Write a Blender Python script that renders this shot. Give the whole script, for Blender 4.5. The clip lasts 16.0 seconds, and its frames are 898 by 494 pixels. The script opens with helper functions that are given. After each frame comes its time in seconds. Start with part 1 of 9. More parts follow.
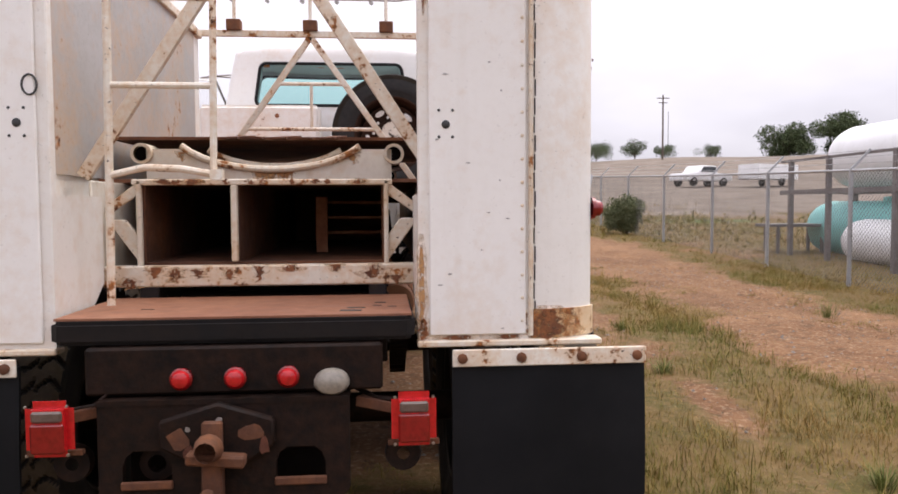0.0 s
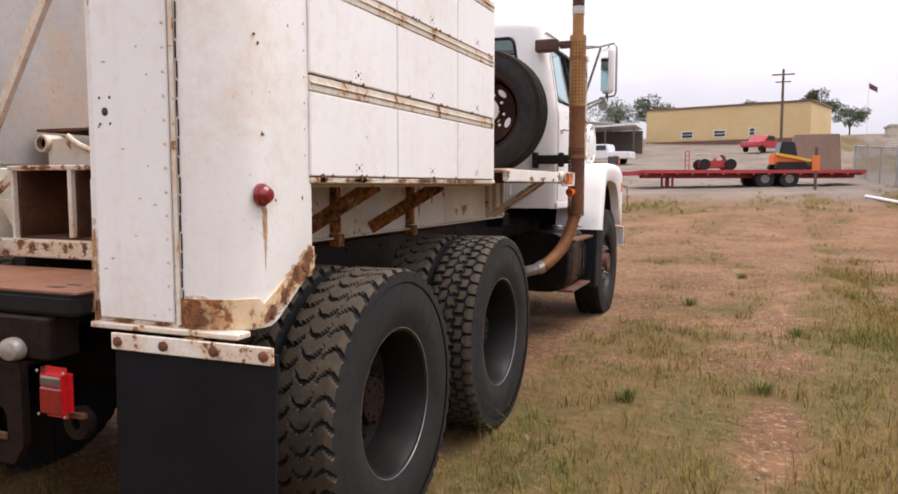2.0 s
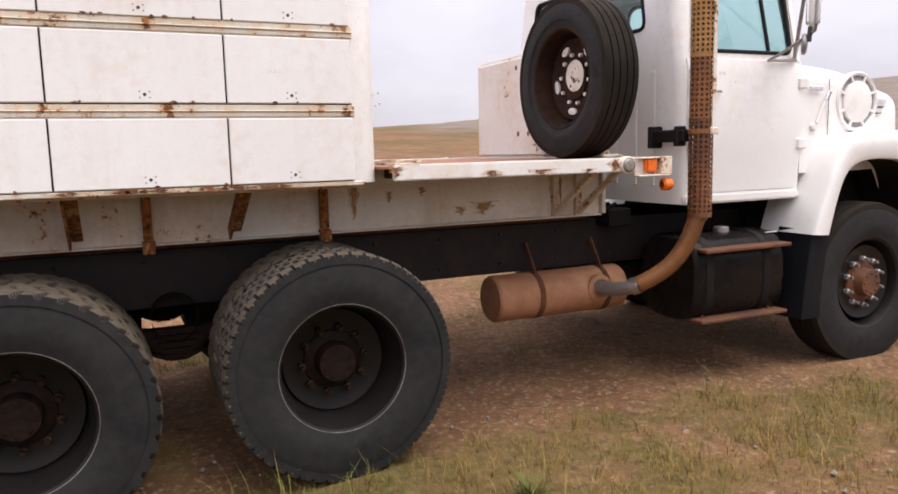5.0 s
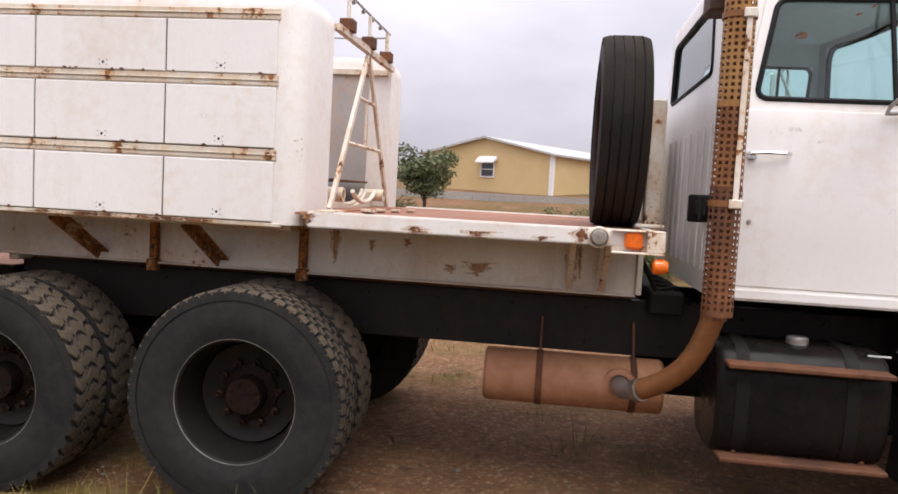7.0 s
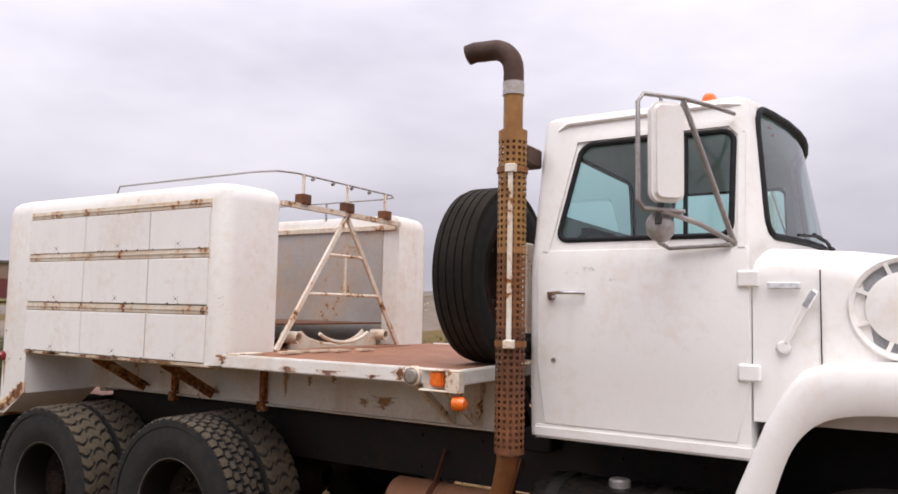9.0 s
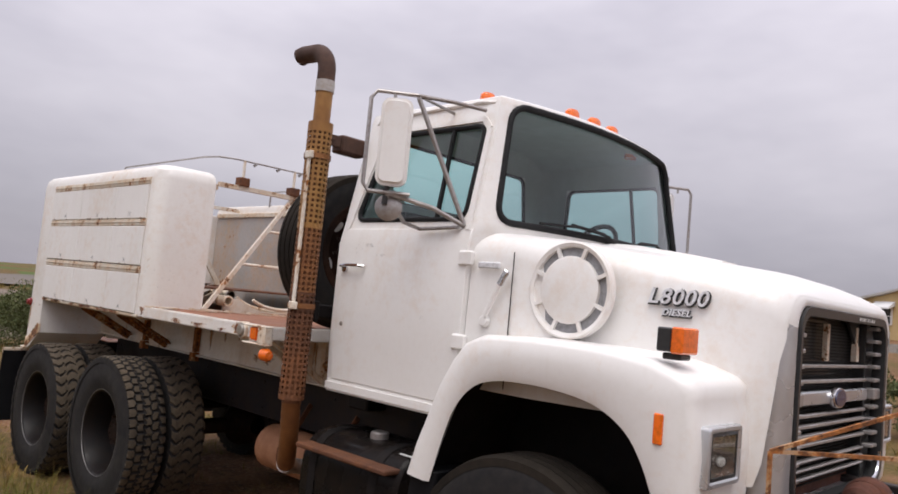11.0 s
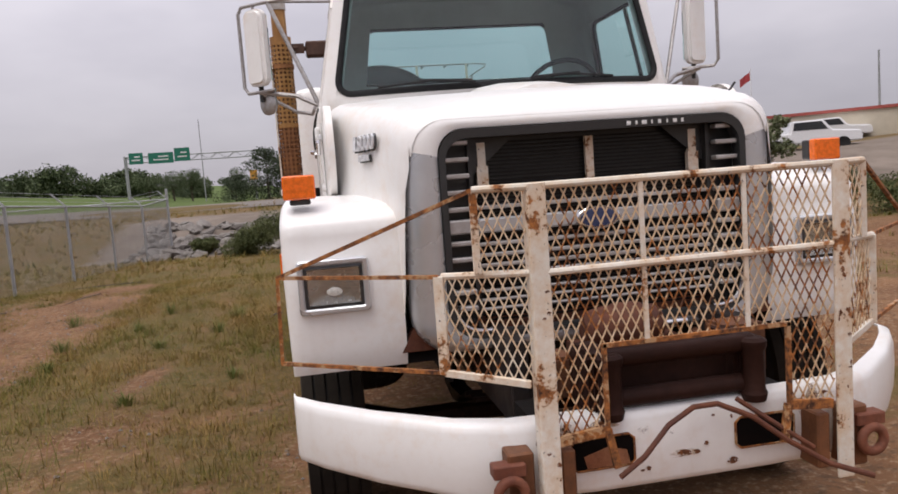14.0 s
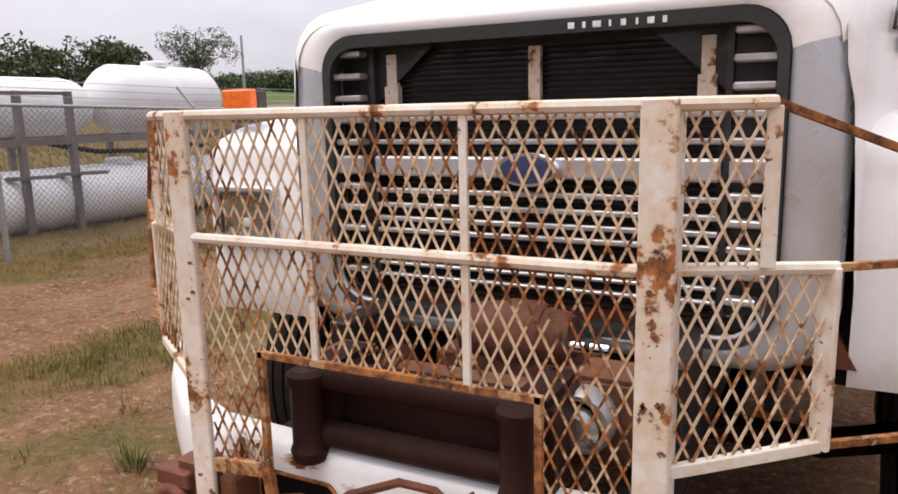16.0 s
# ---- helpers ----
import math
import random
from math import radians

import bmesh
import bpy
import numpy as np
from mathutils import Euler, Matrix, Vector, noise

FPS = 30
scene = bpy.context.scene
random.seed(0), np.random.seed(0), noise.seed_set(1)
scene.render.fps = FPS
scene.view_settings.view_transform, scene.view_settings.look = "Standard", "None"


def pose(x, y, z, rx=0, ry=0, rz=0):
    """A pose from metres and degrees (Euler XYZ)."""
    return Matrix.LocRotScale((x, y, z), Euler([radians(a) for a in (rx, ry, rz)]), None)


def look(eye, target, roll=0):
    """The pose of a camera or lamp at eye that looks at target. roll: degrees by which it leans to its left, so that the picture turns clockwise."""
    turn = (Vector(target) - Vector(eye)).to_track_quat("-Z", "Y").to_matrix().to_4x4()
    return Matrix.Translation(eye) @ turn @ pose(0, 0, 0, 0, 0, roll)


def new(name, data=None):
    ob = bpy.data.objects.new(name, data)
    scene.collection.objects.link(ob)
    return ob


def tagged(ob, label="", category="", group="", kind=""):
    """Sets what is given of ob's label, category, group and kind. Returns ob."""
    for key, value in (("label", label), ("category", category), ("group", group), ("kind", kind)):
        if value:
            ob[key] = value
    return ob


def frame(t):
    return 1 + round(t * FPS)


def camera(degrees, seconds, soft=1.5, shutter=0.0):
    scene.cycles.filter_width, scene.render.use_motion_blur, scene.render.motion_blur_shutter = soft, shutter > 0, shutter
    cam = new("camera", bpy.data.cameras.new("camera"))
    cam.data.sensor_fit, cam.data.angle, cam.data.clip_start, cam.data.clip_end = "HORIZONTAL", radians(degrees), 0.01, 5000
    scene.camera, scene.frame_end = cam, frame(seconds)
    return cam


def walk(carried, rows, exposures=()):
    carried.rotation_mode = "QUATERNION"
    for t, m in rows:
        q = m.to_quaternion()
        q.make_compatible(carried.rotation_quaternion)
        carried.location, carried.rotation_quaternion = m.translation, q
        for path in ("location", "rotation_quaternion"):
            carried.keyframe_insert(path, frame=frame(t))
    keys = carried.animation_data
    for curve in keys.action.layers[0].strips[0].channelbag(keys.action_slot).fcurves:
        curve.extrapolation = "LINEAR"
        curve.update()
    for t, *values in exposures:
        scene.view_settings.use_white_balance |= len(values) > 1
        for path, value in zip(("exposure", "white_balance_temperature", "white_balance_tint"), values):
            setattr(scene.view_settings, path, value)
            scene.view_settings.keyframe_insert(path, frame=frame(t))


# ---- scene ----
cam = camera(62.1, 16.0, soft=1.7)
PATH = [
    (0, (0.452, -2.204, 1.32), (0.628, -0.214, 1.214), -0.3),
    (0.5, (1.065, -2.198, 1.284), (1.018, -0.211, 1.062), 4.1),
    (1, (1.604, -2.204, 1.286), (1.375, -0.218, 1.248), 0.1),
    (1.5, (2.119, -2.017, 1.302), (1.566, -0.104, 1.114), -1.8),
    (2, (2.625, -1.664, 1.348), (1.87, 0.181, 1.181), 0.0),
    (2.5, (3.129, -1.27, 1.348), (2.105, 0.434, 1.134), -0.3),
    (3, (3.443, -0.735, 1.344), (2.158, 0.791, 1.207), 5.0),
    (3.5, (3.737, -0.192, 1.314), (2.216, 1.107, 1.304), 0.6),
    (4, (4.128, 0.341, 1.454), (2.524, 1.529, 1.326), -1.0),
    (6.5, (4.769, 3.331, 1.541), (2.776, 3.326, 1.376), 1.0),
    (7, (4.679, 3.953, 1.563), (2.703, 3.677, 1.421), 3.1),
    (7.5, (4.671, 4.574, 1.492), (2.748, 4.045, 1.346), 3.6),
    (8, (4.559, 5.107, 1.554), (2.713, 4.348, 1.43), 6.2),
    (8.5, (4.427, 5.74, 1.642), (2.624, 4.876, 1.598), 3.2),
    (9, (4.379, 6.276, 1.743), (2.674, 5.244, 1.908), 1.1),
    (9.5, (4.192, 6.704, 1.718), (2.534, 5.617, 1.981), 0.7),
    (12, (3.071, 9.027, 1.652), (2.08, 7.29, 1.64), 1.5),
    (12.5, (2.667, 9.44, 1.626), (1.951, 7.572, 1.638), -2.4),
    (13, (2.168, 9.716, 1.614), (1.477, 7.84, 1.549), -1.1),
    (13.5, (1.623, 9.819, 1.607), (1.031, 7.92, 1.397), -3.6),
    (14, (1.102, 9.841, 1.637), (0.748, 7.883, 1.439), -4.2),
    (14.5, (0.547, 9.68, 1.611), (0.358, 7.714, 1.292), 3.1),
    (15, (0.034, 9.53, 1.601), (0.284, 7.56, 1.367), -0.5),
    (15.5, (-0.397, 9.286, 1.583), (0.142, 7.391, 1.238), 0.4),
    (16, (-0.718, 8.925, 1.581), (0.184, 7.177, 1.22), -1.3),
]
EXPOSURES = [(0, 1.0), (4, 1.0), (7.5, 0.85), (9.5, 0.6), (12, 0.28), (13, 0.3), (14, 0.35), (15, 0.5), (16, 0.75)]
walk(cam, [(t, look(eye, target, roll)) for t, eye, target, roll in PATH], EXPOSURES)


# ==== light ====
world = bpy.data.worlds.new("overcast_sky")
scene.world = world
world.use_nodes = True
wn, wl = world.node_tree.nodes, world.node_tree.links
wn.clear()
w_out = wn.new("ShaderNodeOutputWorld")
w_bg = wn.new("ShaderNodeBackground")
w_sky = wn.new("ShaderNodeTexSky")
w_sky.sky_type = "NISHITA"
w_sky.sun_disc = False
w_sky.sun_elevation = radians(52)
w_sky.sun_rotation = radians(150)
w_co = wn.new("ShaderNodeTexCoord")
w_map = wn.new("ShaderNodeMapping")
w_map.inputs["Scale"].default_value = (1.0, 1.0, 2.6)
w_noise = wn.new("ShaderNodeTexNoise")
w_noise.inputs["Scale"].default_value = 1.5
w_noise.inputs["Detail"].default_value = 5.0
w_noise.inputs["Roughness"].default_value = 0.55
w_ramp = wn.new("ShaderNodeValToRGB")
w_ramp.color_ramp.elements[0].position = 0.34
w_ramp.color_ramp.elements[0].color = (5.7, 5.42, 6.22, 1)
w_ramp.color_ramp.elements[1].position = 0.66
w_ramp.color_ramp.elements[1].color = (8.35, 7.92, 8.7, 1)
w_mix = wn.new("ShaderNodeMix")
w_mix.data_type = "RGBA"
w_mix.inputs[0].default_value = 0.94
wl.new(w_co.outputs["Generated"], w_map.inputs["Vector"])
wl.new(w_map.outputs["Vector"], w_noise.inputs["Vector"])
wl.new(w_noise.outputs["Fac"], w_ramp.inputs["Fac"])
wl.new(w_sky.outputs["Color"], w_mix.inputs[6])
wl.new(w_ramp.outputs["Color"], w_mix.inputs[7])
w_sep = wn.new("ShaderNodeSeparateXYZ")
w_lift = wn.new("ShaderNodeMapRange")
w_lift.inputs["From Min"].default_value, w_lift.inputs["From Max"].default_value = 0.05, 0.85
w_lift.inputs["To Min"].default_value, w_lift.inputs["To Max"].default_value = 0.66, 1.74
w_scale = wn.new("ShaderNodeVectorMath")
w_scale.operation = "SCALE"
wl.new(w_co.outputs["Generated"], w_sep.inputs[0])
wl.new(w_sep.outputs["Z"], w_lift.inputs["Value"])
wl.new(w_mix.outputs[2], w_scale.inputs[0])
wl.new(w_lift.outputs[0], w_scale.inputs["Scale"])
wl.new(w_scale.outputs[0], w_bg.inputs["Color"])
w_bg.inputs["Strength"].default_value = 0.084
wl.new(w_bg.outputs["Background"], w_out.inputs["Surface"])

sun = new("sun", bpy.data.lights.new("sun", "SUN"))
sun.data.energy = 1.5
sun.data.angle = radians(42)
sun.data.color = (1.0, 0.97, 0.92)
sun.matrix_world = look((5, 6, 14), (0, 3, 0))


# ==== mesh helpers ====
def box(bm, x0, x1, y0, y1, z0, z1):
    vs = [bm.verts.new((x, y, z)) for z in (z0, z1) for y in (y0, y1) for x in (x0, x1)]
    for f in ((0, 2, 3, 1), (4, 5, 7, 6), (0, 1, 5, 4), (2, 6, 7, 3), (0, 4, 6, 2), (1, 3, 7, 5)):
        bm.faces.new([vs[i] for i in f])
    return vs


def beam(bm, a, b, w, h, up=(0, 0, 1)):
    """A square bar from a to b."""
    a, b = Vector(a), Vector(b)
    d = (b - a).normalized()
    u = Vector(up)
    if abs(d.dot(u)) > 0.98:
        u = Vector((1, 0, 0))
    s = d.cross(u).normalized()
    t = s.cross(d).normalized()
    ring = [(-1, -1), (1, -1), (1, 1), (-1, 1)]
    va = [bm.verts.new(a + s * (i * w / 2) + t * (j * h / 2)) for i, j in ring]
    vb = [bm.verts.new(b + s * (i * w / 2) + t * (j * h / 2)) for i, j in ring]
    for i in range(4):
        bm.faces.new((va[i], va[(i + 1) % 4], vb[(i + 1) % 4], vb[i]))
    bm.faces.new(va[::-1])
    bm.faces.new(vb)


def tube(bm, pts, r, seg=10, caps=True, closed=False):
    """A round pipe along a line of points; r is one radius or one for each point."""
    pts = [Vector(p) for p in pts]
    n = len(pts)
    rs = r if isinstance(r, (list, tuple)) else [r] * n
    rings, ref = [], None
    for i, p in enumerate(pts):
        if closed:
            d = (pts[(i + 1) % n] - pts[i - 1]).normalized()
        else:
            d = (pts[min(i + 1, n - 1)] - pts[max(i - 1, 0)]).normalized()
        if ref is None:
            ref = Vector((0, 0, 1)) if abs(d.z) < 0.9 else Vector((1, 0, 0))
        s = d.cross(ref).normalized()
        ref = s.cross(d).normalized()
        rings.append([bm.verts.new(p + (s * math.cos(a) + ref * math.sin(a)) * rs[i]) for a in [2 * math.pi * k / seg for k in range(seg)]])
    for i in range(n if closed else n - 1):
        a, b = rings[i], rings[(i + 1) % n]
        for k in range(seg):
            bm.faces.new((a[k], a[(k + 1) % seg], b[(k + 1) % seg], b[k]))
    if caps and not closed:
        bm.faces.new(rings[0][::-1])
        bm.faces.new(rings[-1])


def arc(c, r, a0, a1, n, axes):
    """Points on an arc round c; axes: the two unit directions."""
    u, v = Vector(axes[0]), Vector(axes[1])
    return [Vector(c) + u * (r * math.cos(radians(a0 + (a1 - a0) * i / n))) + v * (r * math.sin(radians(a0 + (a1 - a0) * i / n))) for i in range(n + 1)]


def prism(bm, poly, axis, a0, a1):
    """A polygon pushed along an axis. poly: pairs in the two other axes, in the order xyz without that axis."""
    def at(p, h):
        q = list(p)
        q.insert("xyz".index(axis), h)
        return q
    lo = [bm.verts.new(at(p, a0)) for p in poly]
    hi = [bm.verts.new(at(p, a1)) for p in poly]
    n = len(poly)
    for i in range(n):
        bm.faces.new((lo[i], lo[(i + 1) % n], hi[(i + 1) % n], hi[i]))
    bm.faces.new(lo[::-1])
    bm.faces.new(hi)


def lathe(bm, profile, c, axis="x", seg=40, close=False):
    """Turns a profile of (along, radius) round an axis through c."""
    c = Vector(c)
    A = {"x": (Vector((1, 0, 0)), Vector((0, 1, 0)), Vector((0, 0, 1))), "y": (Vector((0, 1, 0)), Vector((0, 0, 1)), Vector((1, 0, 0))), "z": (Vector((0, 0, 1)), Vector((1, 0, 0)), Vector((0, 1, 0)))}[axis]
    rings = []
    for h, r in profile:
        if r < 1e-5:
            rings.append([bm.verts.new(c + A[0] * h)])
        else:
            rings.append([bm.verts.new(c + A[0] * h + (A[1] * math.cos(2 * math.pi * k / seg) + A[2] * math.sin(2 * math.pi * k / seg)) * r) for k in range(seg)])
    pairs = list(zip(rings, rings[1:])) + ([(rings[-1], rings[0])] if close else [])
    for a, b in pairs:
        for k in range(seg):
            q = [a[k % len(a)], a[(k + 1) % len(a)], b[(k + 1) % len(b)], b[k % len(b)]]
            q = list(dict.fromkeys(q))
            if len(q) > 2:
                bm.faces.new(q)


def loft(bm, loops, caps=True, ring=True):
    rows = [[bm.verts.new(p) for p in lp] for lp in loops]
    n = len(rows[0])
    for a, b in zip(rows, rows[1:]):
        for k in range(n if ring else n - 1):
            bm.faces.new((a[k], a[(k + 1) % n], b[(k + 1) % n], b[k]))
    if caps:
        bm.faces.new(rows[0][::-1])
        bm.faces.new(rows[-1])


def bevel(bm, width, segments=2, angle=35):
    bm.normal_update()
    es = [e for e in bm.edges if len(e.link_faces) == 2 and e.calc_face_angle(0) > radians(angle)]
    if es:
        bmesh.ops.bevel(bm, geom=es, offset=width, segments=segments, affect="EDGES", clamp_overlap=True)


def make_mesh(name, bm, mat, smooth=True, fix=True, sharp=32):
    if fix:
        bmesh.ops.recalc_face_normals(bm, faces=bm.faces)
    me = bpy.data.meshes.new(name)
    bm.to_mesh(me)
    bm.free()
    if smooth:
        for p in me.polygons:
            p.use_smooth = True
        me.set_sharp_from_angle(angle=radians(sharp))
    if mat:
        me.materials.append(mat)
    return me


def part(name, bm, mat, parent, label="", smooth=True, fix=True, sharp=32):
    """Links a bmesh as one mesh object under a thing or a part."""
    ob = new(name, make_mesh(name, bm, mat, smooth, fix, sharp))
    ob.parent = parent
    if label:
        tagged(ob, label)
    return ob


def thing(name, label, category, at=(0, 0, 0), rz=0.0, group="", kind=""):
    """An empty at a thing's base, which carries its parts."""
    ob = new(name)
    ob.empty_display_size = 0.2
    ob.matrix_basis = pose(*at, 0, 0, rz)
    return tagged(ob, label, category, group, kind)


def solid(name, bm, mat, label, category, group="", kind="", at=(0, 0, 0), rz=0.0, smooth=True, sharp=32):
    """A thing of one single mesh."""
    ob = new(name, make_mesh(name, bm, mat, smooth, True, sharp))
    ob.matrix_basis = pose(*at, 0, 0, rz)
    return tagged(ob, label, category, group, kind)


def B():
    return bmesh.new()


def mesh_from(name, verts, faces, mat):
    me = bpy.data.meshes.new(name)
    me.from_pydata([tuple(v) for v in verts], [], faces)
    me.materials.append(mat)
    return me


# ==== materials ====
def node_mat(name):
    m = bpy.data.materials.new(name)
    m.use_nodes = True
    nt = m.node_tree
    return m, nt, nt.nodes["Principled BSDF"]


def tex(nt, scale, detail=4.0, rough=0.6, stretch=(1, 1, 1), offset=0.0, rand=0.0):
    co = nt.nodes.new("ShaderNodeTexCoord")
    mp = nt.nodes.new("ShaderNodeMapping")
    mp.inputs["Scale"].default_value = stretch
    mp.inputs["Location"].default_value = (offset, offset * 1.7, offset * 0.6)
    nz = nt.nodes.new("ShaderNodeTexNoise")
    nz.inputs["Scale"].default_value = scale
    nz.inputs["Detail"].default_value = detail
    nz.inputs["Roughness"].default_value = rough
    nt.links.new(co.outputs["Object"], mp.inputs["Vector"])
    nt.links.new(mp.outputs["Vector"], nz.inputs["Vector"])
    return nz.outputs["Fac"]


def ramp(nt, fac, lo, hi, c0=(0, 0, 0, 1), c1=(1, 1, 1, 1)):
    r = nt.nodes.new("ShaderNodeValToRGB")
    r.color_ramp.elements[0].position, r.color_ramp.elements[1].position = lo, hi
    r.color_ramp.elements[0].color, r.color_ramp.elements[1].color = c0, c1
    nt.links.new(fac, r.inputs["Fac"])
    return r.outputs["Color"]


def mix(nt, fac, a, b):
    m = nt.nodes.new("ShaderNodeMix")
    m.data_type = "RGBA"
    if isinstance(fac, float):
        m.inputs[0].default_value = fac
    else:
        nt.links.new(fac, m.inputs[0])
    for s, v in ((m.inputs[6], a), (m.inputs[7], b)):
        if isinstance(v, tuple):
            s.default_value = (*v[:3], 1)
        else:
            nt.links.new(v, s)
    return m.outputs[2]


def math_node(nt, op, a, b):
    m = nt.nodes.new("ShaderNodeMath")
    m.operation = op
    for s, v in zip(m.inputs, (a, b)):
        if isinstance(v, (int, float)):
            s.default_value = v
        else:
            nt.links.new(v, s)
    return m.outputs[0]


def bump(nt, bsdf, height, strength, dist=0.01):
    b = nt.nodes.new("ShaderNodeBump")
    b.inputs["Strength"].default_value = strength
    b.inputs["Distance"].default_value = dist
    nt.links.new(height, b.inputs["Height"])
    nt.links.new(b.outputs["Normal"], bsdf.inputs["Normal"])


RUST_A, RUST_B = (0.050, 0.019, 0.010), (0.42, 0.155, 0.038)


def painted(name, base, rust=0.3, dirt=0.3, rough=0.42, streak=True, spec=0.5, chips=0.0, grain=1.0):
    """Old paint: grime at two scales, streaks that run down, chips and rust spots. rust 0 to 1."""
    m, nt, p = node_mat(name)
    grime = ramp(nt, tex(nt, 1.3, 5), 0.35, 0.75)
    fine = ramp(nt, tex(nt, 38, 3), 0.45, 0.75)
    dark = tuple(c * k for c, k in zip(base, (0.66, 0.61, 0.54)))
    col = mix(nt, math_node(nt, "MULTIPLY", grime, dirt), base, dark)
    col = mix(nt, math_node(nt, "MULTIPLY", fine, dirt * 0.4), col, dark)
    if streak:
        st = ramp(nt, tex(nt, 9, 4, 0.6, (1, 1, 0.06)), 0.56, 0.78)
        col = mix(nt, math_node(nt, "MULTIPLY", st, dirt * 0.55), col, (0.42, 0.33, 0.23))
    rustcol = mix(nt, ramp(nt, tex(nt, 34, 5, 0.7), 0.36, 0.64), RUST_A, RUST_B)
    edge = 0.70 - 0.25 * rust
    sel = math_node(nt, "ADD", math_node(nt, "MULTIPLY", tex(nt, 2.1 * grain, 3, 0.5, (1, 1, 0.7), 3.1), 0.55), math_node(nt, "MULTIPLY", tex(nt, 17 * grain ** 0.6, 5, 0.65, (1, 1, 1), 8.0), 0.45))
    if rust > 0:
        halo = ramp(nt, sel, edge - 0.17, edge + 0.02)
        col = mix(nt, math_node(nt, "MULTIPLY", halo, min(0.65, 0.2 + rust * 0.7)), col, (0.56, 0.31, 0.105))
        spot = ramp(nt, sel, edge - 0.01, edge + 0.03)
        col = mix(nt, spot, col, rustcol)
        nt.links.new(math_node(nt, "ADD", math_node(nt, "MULTIPLY", spot, 0.4), rough), p.inputs["Roughness"])
        bump(nt, p, math_node(nt, "SUBTRACT", math_node(nt, "MULTIPLY", tex(nt, 90, 3), 0.15), spot), 0.25, 0.003)
    else:
        p.inputs["Roughness"].default_value = rough
        bump(nt, p, tex(nt, 5, 3), 0.05, 0.02)
    if chips:
        fleck = ramp(nt, tex(nt, 75, 3, 0.55, (1, 1, 1), 21.0), 0.66, 0.69)
        where = ramp(nt, tex(nt, 5, 3, 0.5, (1, 1, 1), 14.0), 0.40, 0.60)
        col = mix(nt, math_node(nt, "MULTIPLY", math_node(nt, "MULTIPLY", fleck, where), chips), col, (0.045, 0.025, 0.018))
    nt.links.new(col, p.inputs["Base Color"])
    p.inputs["Specular IOR Level"].default_value = spec
    return m


def rough_mat(name, a, b, scale=8.0, rough=0.75, metal=0.0, bumpy=0.3, bscale=None, c=None, dist=0.006):
    """Two or three colours mingled at two scales, with relief."""
    m, nt, p = node_mat(name)
    big = ramp(nt, tex(nt, scale * 0.22, 4), 0.35, 0.68)
    small = ramp(nt, tex(nt, scale * 2.4, 5, 0.65, offset=5.0), 0.32, 0.72)
    col = mix(nt, big, a, b)
    col = mix(nt, math_node(nt, "MULTIPLY", small, 0.6), col, c or a)
    nt.links.new(col, p.inputs["Base Color"])
    r = ramp(nt, tex(nt, scale, 3, offset=2.0), 0.3, 0.7, (max(0.02, rough - 0.1),) * 3 + (1,), (min(1, rough + 0.1),) * 3 + (1,))
    nt.links.new(r, p.inputs["Roughness"])
    p.inputs["Metallic"].default_value = metal
    p.inputs["Specular IOR Level"].default_value = 0.5 if max(b) > 0.1 else 0.10
    bump(nt, p, tex(nt, bscale or scale * 4, 5), bumpy, dist)
    return m


def glass(name, tint):
    m, nt, p = node_mat(name)
    nt.nodes.remove(p)
    tr, gl = nt.nodes.new("ShaderNodeBsdfTransparent"), nt.nodes.new("ShaderNodeBsdfGlossy")
    fr, mx = nt.nodes.new("ShaderNodeLayerWeight"), nt.nodes.new("ShaderNodeMixShader")
    tr.inputs["Color"].default_value = (*tint, 1)
    gl.inputs["Roughness"].default_value = 0.02
    gloss = math_node(nt, "POWER", fr.outputs["Facing"], 4.0)
    nt.links.new(math_node(nt, "ADD", math_node(nt, "MULTIPLY", gloss, 0.9), 0.06), mx.inputs[0])
    nt.links.new(tr.outputs[0], mx.inputs[1])
    nt.links.new(gl.outputs[0], mx.inputs[2])
    nt.links.new(mx.outputs[0], nt.nodes["Material Output"].inputs["Surface"])
    return m


def plastic(name, col, rough=0.25, emis=None):
    m, nt, p = node_mat(name)
    nz = tex(nt, 60, 2)
    nt.links.new(mix(nt, ramp(nt, nz, 0.4, 0.7), col, tuple(c * 0.72 for c in col)), p.inputs["Base Color"])
    p.inputs["Roughness"].default_value = rough
    p.inputs["Coat Weight"].default_value = 0.4
    return m


WHITE = (0.80, 0.78, 0.74)
M_CAB = painted("cab_paint", (0.84, 0.825, 0.80), rust=0.08, dirt=0.18, rough=0.30)
M_BODY = painted("body_paint", (0.80, 0.775, 0.735), rust=0.20, dirt=0.30, rough=0.42, chips=0.3)
M_DOOR = painted("panel_paint", (0.83, 0.81, 0.78), rust=0.12, dirt=0.2, rough=0.42, chips=0.12)
M_TRIMRUST = painted("rusty_trim_paint", (0.74, 0.69, 0.60), rust=0.50, dirt=0.7, rough=0.5, chips=1.0, grain=4.5)
M_CORNER = painted("rotten_corner_paint", (0.76, 0.66, 0.50), rust=1.08, dirt=0.6, rough=0.5)
M_SKIRT = painted("skirt_paint", (0.78, 0.74, 0.66), rust=0.27, dirt=0.75, rough=0.5, grain=1.6)
